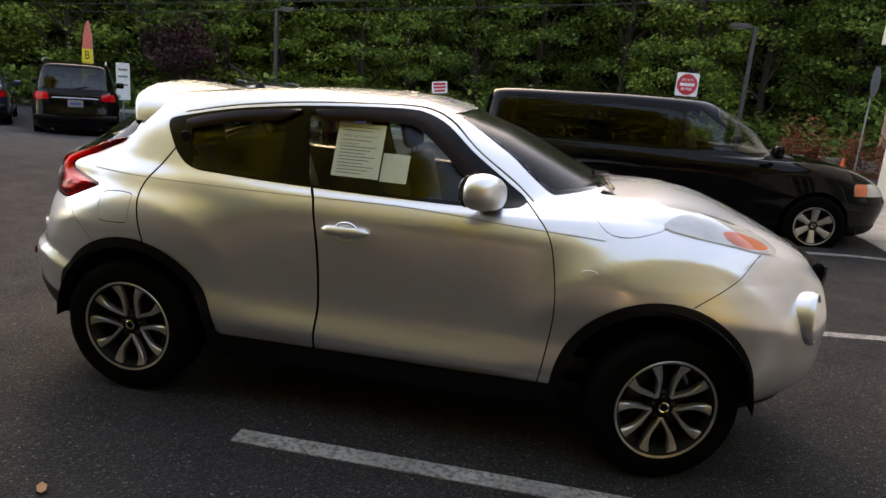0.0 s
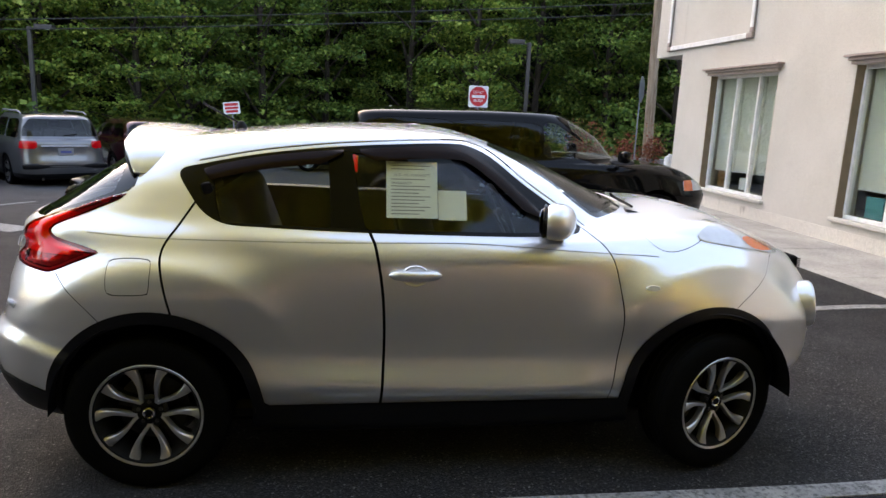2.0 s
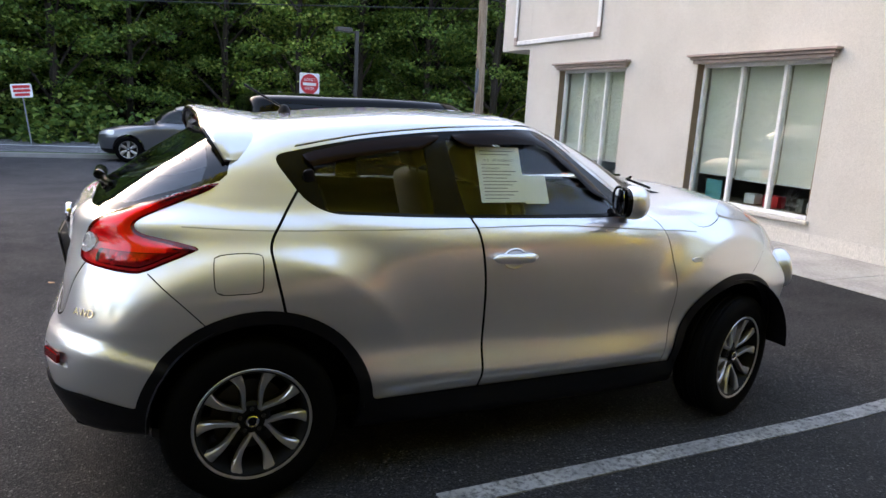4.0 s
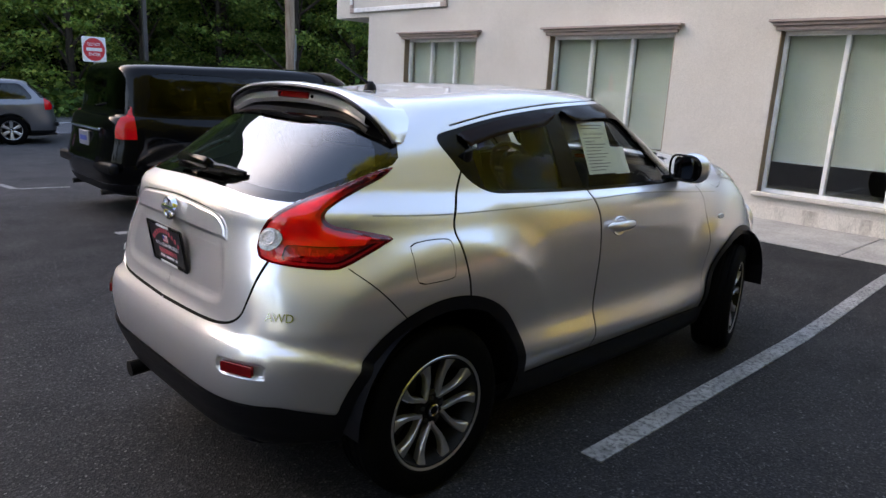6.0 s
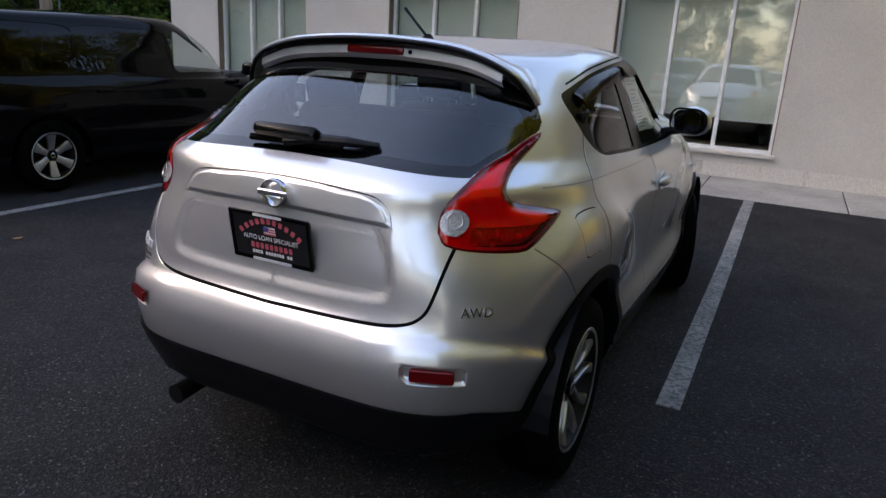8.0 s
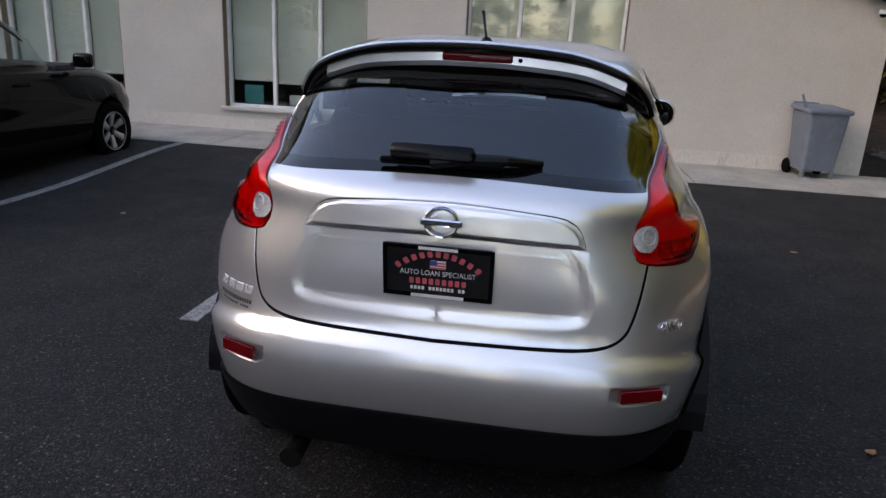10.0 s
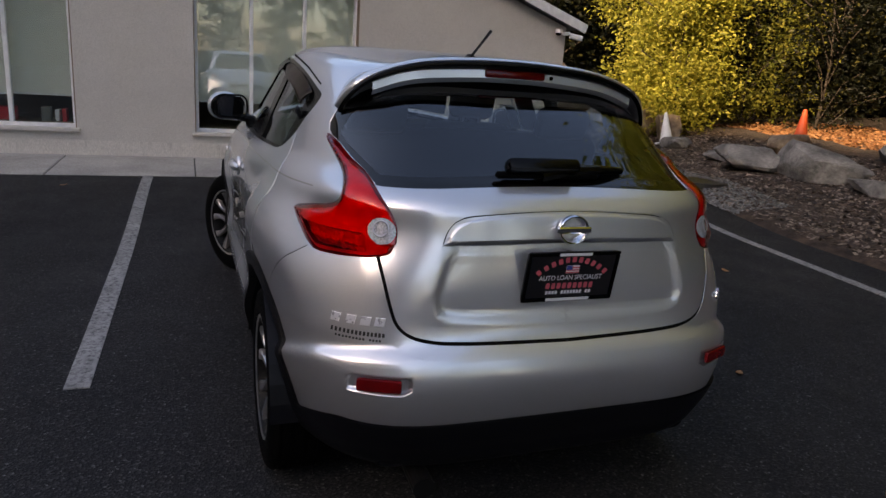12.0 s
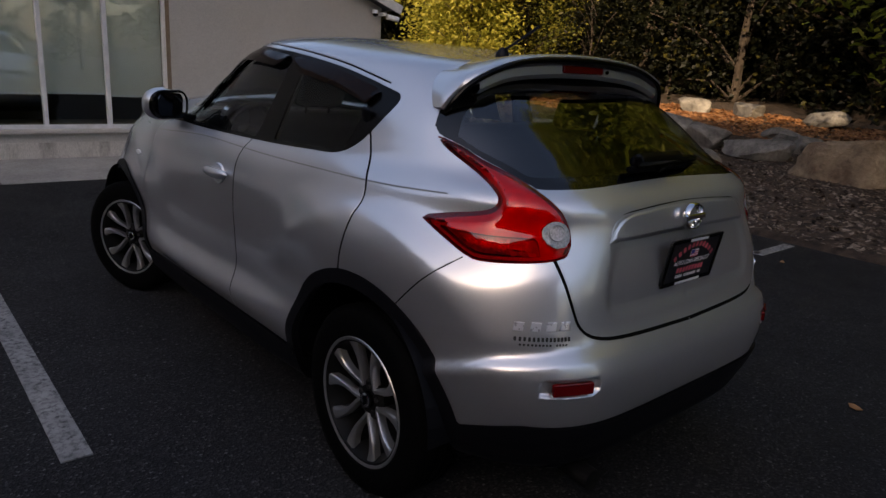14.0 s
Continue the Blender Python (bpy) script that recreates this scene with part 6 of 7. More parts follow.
    yy = np.interp(z, [belt, H - 0.1], [hw - 0.17, hw - 0.30])
    ws, S = cut(S, np.maximum.reduce([rf - 0.05 - x, hood + 0.075 - z, z - (H - 0.085), y - yy]))
    g = skin_part("windscreen", shifted(ws, -0.004), M_GLASS if detail > 1 else glass, v)
    if g:
        g.visible_shadow = False
    x, y, z = S[0][:, 0], np.abs(S[0][:, 1]), S[0][:, 2]
    rw, S = cut(S, np.maximum.reduce([x - rr - 0.06, deck + 0.085 - z, z - (H - 0.12), y - yy[:0].sum() - np.interp(z, [belt, H - 0.1], [hw - 0.16, hw - 0.27])]))
    g = skin_part("rear_window", shifted(rw, -0.004), glass, v, "dark rear window")
    if g:
        g.visible_shadow = False
    x, y, z = S[0][:, 0], np.abs(S[0][:, 1]), S[0][:, 2]
    if lamp == "tall":
        f = np.maximum.reduce([x - xr - 0.30, belt - 0.18 - z, z - belt - 0.15, hw - 0.26 - y])
    else:
        f = np.maximum.reduce([x - xr - 0.34, belt - 0.15 - z, z - belt - 0.01, hw - 0.42 - y])
    tl, S = cut(S, f)
    for s in (-1, 1):
        half, _ = cut(tl, s * -tl[0][:, 1])
        skin_part("tail_lamp", shifted(half, 0.010), M_LAMP, v, "red tail lamp", 0.02)
    x, y, z = S[0][:, 0], np.abs(S[0][:, 1]), S[0][:, 2]
    hl, S = cut(S, np.maximum.reduce([xf - 0.52 - x, nose - 0.03 - z, z - nose - 0.10, hw - 0.42 - y]))
    for s in (-1, 1):
        half, _ = cut(hl, s * -hl[0][:, 1])
        lampf = skin_part("headlamp", shifted(half, 0.006), M_CLEAR, v, "clear headlamp with amber corner", 0.02)
        if lampf and detail > 1:
            a, _ = cut(half, half[0][:, 0] - xf + 0.36)
            skin_part("turn_signal", shifted(a, 0.009), M_ORANGE, lampf)
    groove = []
    for xs in (cuts[0] + (cw - rf) * 0.35, cuts[1], cuts[2]):
        x, y, z = S[0][:, 0], np.abs(S[0][:, 1]), S[0][:, 2]
        g, S = cut(S, np.maximum.reduce([np.abs(x - xs) - 0.004, base + 0.1 - z, z - belt - 0.05, 0.5 - y]))
        skin_part("door_gap", shifted(g, -0.008), M_SEAM, v)
    skin_part("body", S, material, v, "", 0.015)
    part("underbody", boxed((L * 0.86, W - 0.42, 0.2), (0, 0, base + 0.06), 0.04), M_CLAD, v)
    part("cabin_floor", boxed((L * 0.7, W - 0.3, 0.06), (-0.05 * L, 0, belt - 0.38), 0.01), M_CLOTH, v)
    for sx in (cw - 0.75, cw - 1.75):
        for sy in (-0.36, 0.36):
            seat("seat", v, (sx, sy * W / 1.8, belt - 0.70), 0.48)
    part("dashboard", block(bmesh.new(), (0.35, W - 0.45, 0.22), (cw - 0.10, 0, belt - 0.04), 0.06, seg=2), M_DASH, v)
    for hxx in (hub_f, hub_r):
        for s in (-1, 1):
            wheel(v, (hxx, s * (hw - 0.13), tyre), s, 0, tyre, 0.22, tyre * 0.64, style, face=spare)
    for s in (-1, 1):
        m = part("side_mirror", block(bmesh.new(), (0.12, 0.20, 0.15), (cw - 0.22, s * (hw + 0.06), belt + 0.12), 0.045, seg=3), material, v, "", True)
        part("mirror_arm", boxed((0.06, 0.12, 0.05), (cw - 0.20, s * (hw - 0.04), belt + 0.07), 0.012), M_CLAD, m)
        for xs in (cuts[1] + 0.20, cuts[2] + 0.20):
            part("door_handle", block(bmesh.new(), (0.19, 0.035, 0.03), (xs, s * (hw + 0.008), belt - 0.10), 0.01, seg=2), material, v, "", True)
        if rails:
            part("roof_rail", tube(bmesh.new(), [(rf - 0.3, s * (hw - 0.30), H - 0.02), (rf - 0.45, s * (hw - 0.29), H + 0.03), (rr + 0.6, s * (hw - 0.29), H + 0.03), (rr + 0.4, s * (hw - 0.30), H - 0.03)], 0.018, 8), M_GALV, v)
        part("exhaust", tube(bmesh.new(), [(xr + 0.3, s * 0.5, base), (xr + 0.02, s * 0.5, base - 0.01)], 0.03, 10), M_STEEL, v)
    p = part("number_plate", boxed((0.02, 0.32, 0.16), (xr + 0.035, 0, belt - 0.22), 0.006), M_GALV, v, "number plate")
    part("plate_bar", boxed((0.006, 0.22, 0.05), (xr + 0.024, 0, belt - 0.22)), M_BLUEINK, p)
    part("rear_bumper", block(bmesh.new(), (0.10, W - 0.18, 0.12), (xr + 0.045, 0, base + 0.27), 0.04, seg=3), M_CLAD, v, "dark bumper insert", True)
    part("tailgate_strip", boxed((0.02, W * 0.5, 0.035), (xr + 0.048, 0, belt - 0.10), 0.008), M_CHROME, v)
    part("rear_wiper", tube(bmesh.new(), [(tx + 0.10, 0.0, deck + 0.10), (tx + 0.12, -0.3, deck + 0.14)], 0.012, 6), M_TRIM, v)
    return v


def loft(R, step):
    """Rails into a skin of points, normals, triangles and extras, mirrored to the other side."""
    P, A = np.array([r[0] for r in R]), np.array([r[1] for r in R])
    k = len(P)
    gap = np.linalg.norm(np.diff(P, axis=0), axis=2).mean(1)
    p = np.r_[0, np.cumsum(gap)]
    M = np.array([(P[min(i + 1, k - 1)] - P[max(i - 1, 0)]) / (p[min(i + 1, k - 1)] - p[max(i - 1, 0)]) for i in range(k)])
    rows, number = [], []
    for i in range(k - 1):
        n = max(2, round(gap[i] / step))
        for j in range(n + (i == k - 2)):
            t, h = j / n, gap[i]
            rows.append((1 + 2 * t) * (1 - t) ** 2 * P[i] + t * (1 - t) ** 2 * h * M[i] + t * t * (3 - 2 * t) * P[i + 1] + t * t * (t - 1) * h * M[i + 1])
            number.append(i + t)
    G = np.array(rows)
    G[:, 0, 1] = G[:, -1, 1] = 0
    nv, ns = G.shape[:2]
    V = np.concatenate([G.reshape(-1, 3), G.reshape(-1, 3) * (1, -1, 1)])
    idx = np.arange(nv * ns).reshape(nv, ns)
    mir = idx + nv * ns
    mir[:, 0], mir[:, -1] = idx[:, 0], idx[:, -1]
    F = []
    for g, flip in ((idx, False), (mir, True)):
        a, b, c, d = g[:-1, :-1].ravel(), g[:-1, 1:].ravel(), g[1:, 1:].ravel(), g[1:, :-1].ravel()
        for t in (np.stack([a, b, c], 1), np.stack([a, c, d], 1)):
            F.append(t if flip else t[:, ::-1])
    F = np.concatenate(F)
    n = np.cross(V[F[:, 1]] - V[F[:, 0]], V[F[:, 2]] - V[F[:, 0]])
    ok = np.linalg.norm(n, axis=1) > 1e-9
    F, n = F[ok], n[ok]
    N = np.zeros_like(V)
    for j in range(3):
        np.add.at(N, F[:, j], n)
    N /= np.maximum(np.linalg.norm(N, axis=1, keepdims=True), 1e-12)
    B = np.repeat(number, ns)
    return V, N, F, np.stack([np.r_[B, B], np.r_[B, B]], 1)


# the black minivan in the next bay but one, nose to the walk
vehicle("minivan", (1.94, 5.66, 0.0), 0, 5.1, 1.95, 1.66, M_VAN, "black minivan with dark side glass, parked nose to the pavement", hood=1.02, belt=1.02, nose=0.74, cowl=0.255, roof_f=0.10, roof_r=-0.455, tail=-0.485,
        wheelbase=0.604, tyre=0.335, lamp="tall", detail=2, glass=M_VANGLASS, side_win=(0.215, 0.62), set_back=0.37, rails=False)

# cars across the lot and along the road side
suv = dict(hood=1.04, belt=1.08, nose=0.80, cowl=0.22, roof_f=0.06, roof_r=-0.43, tail=-0.485, wheelbase=0.59, tyre=0.37)
lh = lambda x, y: float(lot_height(x, y))
vehicle("suv", (-12.3, 12.7, lh(-12.3, 12.7)), 127, 5.1, 1.93, 1.80, M_VAN, "black sport utility car seen from behind, parked across the lot", **suv)
vehicle("sedan", (-15.7, 12.9, lh(-15.7, 12.9)), 130, 4.7, 1.82, 1.45, M_BLUEPAINT, "dark blue sedan parked across the lot", hood=0.92, belt=0.92, nose=0.68, cowl=0.20, roof_f=0.04, roof_r=-0.27, tail=-0.40, deck=0.98, rails=False)
vehicle("sedan", (-10.2, 14.0, lh(-10.2, 14.0)), 118, 4.7, 1.82, 1.45, M_VAN, "black sedan parked across the lot", hood=0.92, belt=0.92, nose=0.68, cowl=0.20, roof_f=0.04, roof_r=-0.27, tail=-0.40, deck=0.98, rails=False)
vehicle("suv", (-8.15, 14.9, lh(-8.05, 14.6) - 0.06), 126, 4.95, 1.95, 1.70, M_GREYPAINT, "silver-grey sport utility car with roof rails, parked across the lot", **suv)
vehicle("suv", (-6.45, 16.9, lh(-6.35, 16.8) - 0.08), 124, 4.6, 1.86, 1.60, M_REDPAINT, "dark red sport utility car parked across the lot", lamp="tall", rails=False, **{**suv, "tyre": 0.355})
vehicle("suv", (0.0, 18.9, lh(0.0, 18.9)), 172, 4.8, 1.93, 1.68, M_GREYPAINT, "grey sport utility car standing beside the entrance", rails=False, lamp="tall", **{**suv, "roof_r": -0.38})
vehicle("suv", (-11.5, 2.6, 0), 178, 4.8, 1.93, 1.75, M_WHITEPAINT, "pale sport utility car mirrored in the shop windows", **suv)
vehicle("sedan", (-11.8, -1.0, 0), 181, 4.7, 1.82, 1.48, M_PALEPAINT, "pale silver sedan mirrored in the shop windows", hood=0.92, belt=0.92, nose=0.68, cowl=0.20, roof_f=0.04, roof_r=-0.27, tail=-0.40, deck=0.98, rails=False)

# ---- trees and shrubs ----
def leaves(rng, centres, count, size, spread, flat=0.55, droop=0.25, wide=0.42):
    """Bent four-sided leaves scattered in clumps about given points: points and faces."""
    c = centres[rng.integers(0, len(centres), count)]
    p = c + rng.normal(size=(count, 3)) * np.array((spread, spread, spread * flat))
    a = rng.uniform(0, 2 * np.pi, count)
    tilt = rng.normal(0, 0.4, count)
    s = size * rng.uniform(0.6, 1.35, count)
    ux = np.stack([np.cos(a) * np.cos(tilt), np.sin(a) * np.cos(tilt), np.sin(tilt) - droop], 1)
    ux /= np.linalg.norm(ux, axis=1, keepdims=True)
    r = rng.normal(size=(count, 3)) + np.array((0, 0, 1.8))
    uy = np.cross(r, ux)
    uy /= np.maximum(np.linalg.norm(uy, axis=1, keepdims=True), 1e-6)
    up = np.cross(ux, uy)
    L, W = s[:, None] * ux, wide * s[:, None] * uy
    V = np.stack([p, p + L * 0.5 + W + up * s[:, None] * 0.08, p + L - up * s[:, None] * 0.12, p + L * 0.5 - W + up * s[:, None] * 0.08], 1).reshape(-1, 3)
    F = np.arange(4 * count).reshape(-1, 4)
    return V, F


def tree_parts(seed, height, crown, clumps, count, leaf, low=0.18, spread=0.5, lean=0.0, trunk_r=None, limbs=9, wide=0.42, flat=0.55, inner=3):
    rng = np.random.default_rng(seed)
    blade = wide
    r0 = trunk_r or height * 0.016
    bm = bmesh.new()
    spine = [Vector((lean * t * t * height * 0.2 + rng.normal(0, 0.05) * t * 2, rng.normal(0, 0.05) * t * 2, height * 0.93 * t - 0.3)) for t in np.linspace(0, 1, 7)]
    tube(bm, spine, [r0 * (1.25 - 1.05 * t) for t in np.linspace(0, 1, 7)], 8)
    tips = []
    for k in range(clumps):
        z = low + (1 - low) * (k + rng.uniform()) / clumps
        wide = crown * (0.35 + 0.75 * math.sin(math.pi * min(1, (0.12 + 0.9 * (z - low) / (1 - low)))) ** 0.8) * rng.uniform(0.45, 1.08)
        a = k * 2.4 + rng.normal(0, 0.5)
        tips.append((wide * math.cos(a), wide * math.sin(a), z * height + rng.normal(0, 0.2)))
    for k in range(limbs):
        tip = Vector(tips[(k * clumps) // limbs])
        t = max(0.08, min(0.9, (tip.z / height) - 0.14))
        base = spine[0].lerp(spine[-1], t)
        mid = base.lerp(tip, 0.5) + Vector((0, 0, 0.25))
        tube(bm, [base, mid, tip], [r0 * (0.55 - 0.35 * t), r0 * 0.25, 0.015], 6)
    extra = []
    for tip in tips:
        for j in range(inner):
            f = rng.uniform(0.55, 0.95)
            extra.append((tip[0] * f, tip[1] * f, tip[2] + rng.normal(0, 0.25)))
    return bm, leaves(rng, np.array(tips + extra), count, leaf, spread, flat, wide=blade)


def tree(name, at, parts, leaf_material, label, category="tree", turn=0.0, scale=1.0, bark=None):
    t = root(name, at, turn, label, category)
    t.scale = (scale,) * 3
    part("trunk", parts[0], bark or M_BARK, t, smooth=True)
    sheet("crown", parts[1][0], parts[1][1], leaf_material, t, smooth=False)
    return t


rng_place = random.Random(4)
kinds = []
for k, (h, c, n, m) in enumerate(((13.5, 3.4, 7000, M_FOREST), (12.5, 3.0, 6500, M_FOREST2), (14.0, 3.7, 7500, M_FOREST), (12.0, 3.3, 6500, M_FOREST2), (13.0, 2.8, 6000, M_FOREST))):
    kinds.append(tree("forest_tree", (-60 - 8 * k, 60, -0.5), tree_parts(20 + k, h, c, 74, n + 7500, 0.17, 0.04, 0.36, trunk_r=0.17, limbs=20, flat=0.36, inner=1), m, "tall leafy green woodland tree beyond the road"))
    tagged(kinds[-1], group="woodland trees beyond the road")
first = [True] * len(kinds)


def plant(az, dist, k, scale=1.0, base=-0.5):
    x, y = -math.sin(radians(az)) * dist, -3.0 + math.cos(radians(az)) * dist
    m = pose(x, y, base, 0, 0, rng_place.uniform(0, 360)) @ Matrix.Scale(scale, 4)
    if first[k]:
        first[k] = False
        kinds[k].matrix_basis = m
        return kinds[k]
    t = copy_thing(kinds[k], pose(x, y, base, 0, 0, rng_place.uniform(0, 360)))
    t.scale = (scale,) * 3
    return t


az = -74.0
while az < 66:
    plant(az + rng_place.uniform(-1, 1), 32.5 + rng_place.uniform(-1.5, 2.0), rng_place.randrange(5), rng_place.uniform(0.88, 1.08), -0.55 if az > -20 else -0.2)
    az += 5.4
az = -72.0
while az < 66:
    plant(az + rng_place.uniform(-1, 1), 39 + rng_place.uniform(-2, 3), rng_place.randrange(5), rng_place.uniform(1.0, 1.2), 0.2)
    az += 6.4
# tall trees on the near side, facing the low sun, and more to the west
gold = [tree("roadside_tree", (-90 - 8 * k, 60, -0.3), tree_parts(50 + k, h, c, 60, n, 0.25, 0.05, 0.48, trunk_r=0.17), m, "tall yellow-green tree in low sunlight") for k, (h, c, n, m) in enumerate(((13.5, 3.0, 9000, M_GOLD), (12.0, 2.8, 8500, M_GOLD), (14.5, 3.1, 9000, M_OLIVE)))]
spots = [(-27, -14), (-26, -8), (-28, -1), (-22, -15), (-17.5, -14), (-13.6, -13.4), (-10.2, -14.4), (-7.0, -13.2), (-4.0, -14.0), (-1.4, -14.4), (-12, -18), (-6, -18.4), (-1, -18.6), (-26, 5), (-27, 11), (-31, -5), (-31, 3)]
for j, (x, y) in enumerate(spots):
    g = gold[j % 3]
    if j < 3:
        g.matrix_basis = pose(x, y, 0.1, 0, 0, 40 * j) @ Matrix.Scale(0.62, 4)
    else:
        copy_thing(g, pose(x, y, 0.1, 0, 0, 67 * j)).scale = (rng_place.uniform(0.88, 1.05) * (0.62 if x < -21 else 1),) * 3
giant = tree("overhanging_tree", (-4.2, -9.3, 0.1), tree_parts(61, 17.5, 3.3, 70, 13000, 0.24, 0.10, 0.50, trunk_r=0.24, limbs=16), M_GOLD, "very tall yellow-green tree overhanging the lot's edge")
for k, (x, y) in enumerate(((-8.6, -9.9), (-13.2, -9.6), (-17.8, -10.2))):
    copy_thing(giant, pose(x, y, 0.1, 0, 0, 80 + 95 * k))
high = tree("overhanging_tree", (1.2, -15.6, 0.3), tree_parts(66, 18.0, 3.4, 64, 12000, 0.24, 0.30, 0.55, trunk_r=0.13, limbs=16), M_GOLD, "very tall tree with a bare lower trunk on the bank")
for k, (x, y) in enumerate(((5.0, -16.2), (9.0, -16.2), (-1.9, -10.8), (3.2, -19.4), (7.2, -19.8), (12.4, -16.4))):
    copy_thing(high, pose(x, y, 0.3, 0, 0, 70 + 85 * k))
over = tree("overhanging_tree", (-2.6, -8.3, 0.3), tree_parts(68, 11.5, 4.3, 60, 9000, 0.17, 0.40, 0.50, trunk_r=0.16, limbs=22), M_GOLD, "spreading yellow-green tree leaning over the lot's edge")
copy_thing(over, pose(-8.4, -8.4, 0.2, 0, 0, 130))
crown = tree("bank_crown_tree", (1.6, -16.4, 0.6), tree_parts(71, 12.5, 3.1, 64, 12000, 0.17, 0.36, 0.44, trunk_r=0.06, limbs=18), M_GOLD, "slim tree with a sunlit yellow-green crown on the bank")
for k, (x, y) in enumerate(((4.8, -16.2), (8.0, -16.0), (11.4, -15.2), (14.8, -13.0), (17.0, -9.0))):
    copy_thing(crown, pose(x, y, 0.6, 0, 0, 75 + 70 * k))
# low growth along the wood's edge
edge_rng = np.random.default_rng(9)
a = np.radians(edge_rng.uniform(-58, 60, 260))
dd = edge_rng.uniform(28.5, 31.5, 260)
pts = np.stack([-np.sin(a) * dd, -3 + np.cos(a) * dd, np.where(a > -0.3, -0.3, 0.1) + np.abs(edge_rng.normal(0.3, 0.5, 260))], 1)
V, F = leaves(edge_rng, pts, 14000, 0.26, 0.55, 0.6)
tagged(sheet("undergrowth", V, F, M_FOREST, smooth=False), "dense green undergrowth along the wood's edge", "undergrowth", kind="stuff")
# depth of the wood: its darkness is coloured into the leaves
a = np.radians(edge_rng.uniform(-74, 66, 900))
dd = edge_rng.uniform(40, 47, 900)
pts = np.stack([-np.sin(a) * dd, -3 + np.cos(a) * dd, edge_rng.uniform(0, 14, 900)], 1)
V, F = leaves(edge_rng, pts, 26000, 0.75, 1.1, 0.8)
tagged(sheet("far_woods", V, F, M_SHADELEAF, smooth=False), "wood behind the first trees, shade put into its dark leaf colour", "woods", kind="stuff")

# the dim wood behind the bank, its shade put into near-black leaf colour
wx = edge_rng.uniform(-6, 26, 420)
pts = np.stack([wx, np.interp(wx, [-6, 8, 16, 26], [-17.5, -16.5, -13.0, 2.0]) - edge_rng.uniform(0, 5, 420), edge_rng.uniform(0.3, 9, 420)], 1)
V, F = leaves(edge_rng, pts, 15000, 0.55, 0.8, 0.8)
tagged(sheet("dim_woods", V, F, M_SHADELEAF, smooth=False), "leafy wood behind the bank, dimmed by near-black leaf colour", "woods", kind="stuff")
# added backdrop behind the bank, dark in colour to stand for shaded wood
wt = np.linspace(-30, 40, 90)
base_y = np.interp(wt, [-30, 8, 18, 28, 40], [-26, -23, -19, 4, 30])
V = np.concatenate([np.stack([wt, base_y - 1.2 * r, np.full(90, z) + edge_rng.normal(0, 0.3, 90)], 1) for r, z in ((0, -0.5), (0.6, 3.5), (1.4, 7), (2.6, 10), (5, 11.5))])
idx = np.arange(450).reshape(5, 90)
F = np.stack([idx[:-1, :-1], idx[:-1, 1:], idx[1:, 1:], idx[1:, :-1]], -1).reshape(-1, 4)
tagged(sheet("wooded_slope", V, F, M_BACKDROP), "added dark backdrop behind the bank, woodland shade in its colour", "hill", kind="structure")
# added rise behind the trees, built to hide the low sun from the lot
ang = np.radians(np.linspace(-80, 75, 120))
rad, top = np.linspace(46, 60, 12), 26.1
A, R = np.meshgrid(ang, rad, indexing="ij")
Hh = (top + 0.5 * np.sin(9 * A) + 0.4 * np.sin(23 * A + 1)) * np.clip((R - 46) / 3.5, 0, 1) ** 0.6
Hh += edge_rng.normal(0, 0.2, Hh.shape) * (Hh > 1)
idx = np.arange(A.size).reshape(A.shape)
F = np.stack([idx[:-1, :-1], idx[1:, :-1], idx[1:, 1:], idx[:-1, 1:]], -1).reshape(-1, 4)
tagged(sheet("wooded_rise", np.stack([-np.sin(A) * R, -3 + np.cos(A) * R, Hh - 0.6], -1).reshape(-1, 3), F, M_BACKDROP), "added dark rise behind the trees, blocking the low sun", "hill", kind="structure")

# maroon ornamental tree by the road
tree("ornamental_tree", (-14.9, 21.9, -0.5), tree_parts(77, 3.55, 1.3, 30, 1900, 0.15, 0.46, 0.28, trunk_r=0.09, limbs=18), M_MAROON, "small maroon-leaved ornamental tree on the verge")
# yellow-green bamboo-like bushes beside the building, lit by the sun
# olive and near-black leaves on the far bushes stand for their shaded side
for k, (x, y, h, c, n, m) in enumerate(((8.35, -8.5, 4.1, 1.10, 16000, M_BUSH), (9.9, -9.2, 4.8, 1.5, 18000, M_BUSH), (9.0, -10.9, 4.6, 1.3, 9000, M_OLIVE), (7.6, -11.7, 4.4, 1.2, 5000, M_SHADELEAF))):
    tree("tall_bush", (x, y, 0.45), tree_parts(90 + k, h, c, 80, n, 0.095, 0.06, 0.24, trunk_r=0.03, limbs=16, wide=0.26), m, "dense yellow-green tall bush, its shaded side put into darker leaf colour", "bush")
# bank trees, the shade they stand in coloured into near-black leaves
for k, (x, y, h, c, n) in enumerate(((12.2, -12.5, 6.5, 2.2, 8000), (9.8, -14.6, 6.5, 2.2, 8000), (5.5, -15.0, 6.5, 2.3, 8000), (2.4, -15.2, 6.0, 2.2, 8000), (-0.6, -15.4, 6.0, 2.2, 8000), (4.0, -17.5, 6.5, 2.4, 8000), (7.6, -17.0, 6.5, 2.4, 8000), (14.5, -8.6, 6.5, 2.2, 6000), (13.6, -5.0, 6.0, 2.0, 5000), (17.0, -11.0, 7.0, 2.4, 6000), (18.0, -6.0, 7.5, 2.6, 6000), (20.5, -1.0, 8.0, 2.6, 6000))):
    tree("bank_tree", (x, y, 0.8), tree_parts(110 + k, h, c, 46, n, 0.14, 0.06, 0.36, trunk_r=0.10, limbs=14), M_SHADELEAF, "leafy tree on the bank with shade put into its near-black leaves")
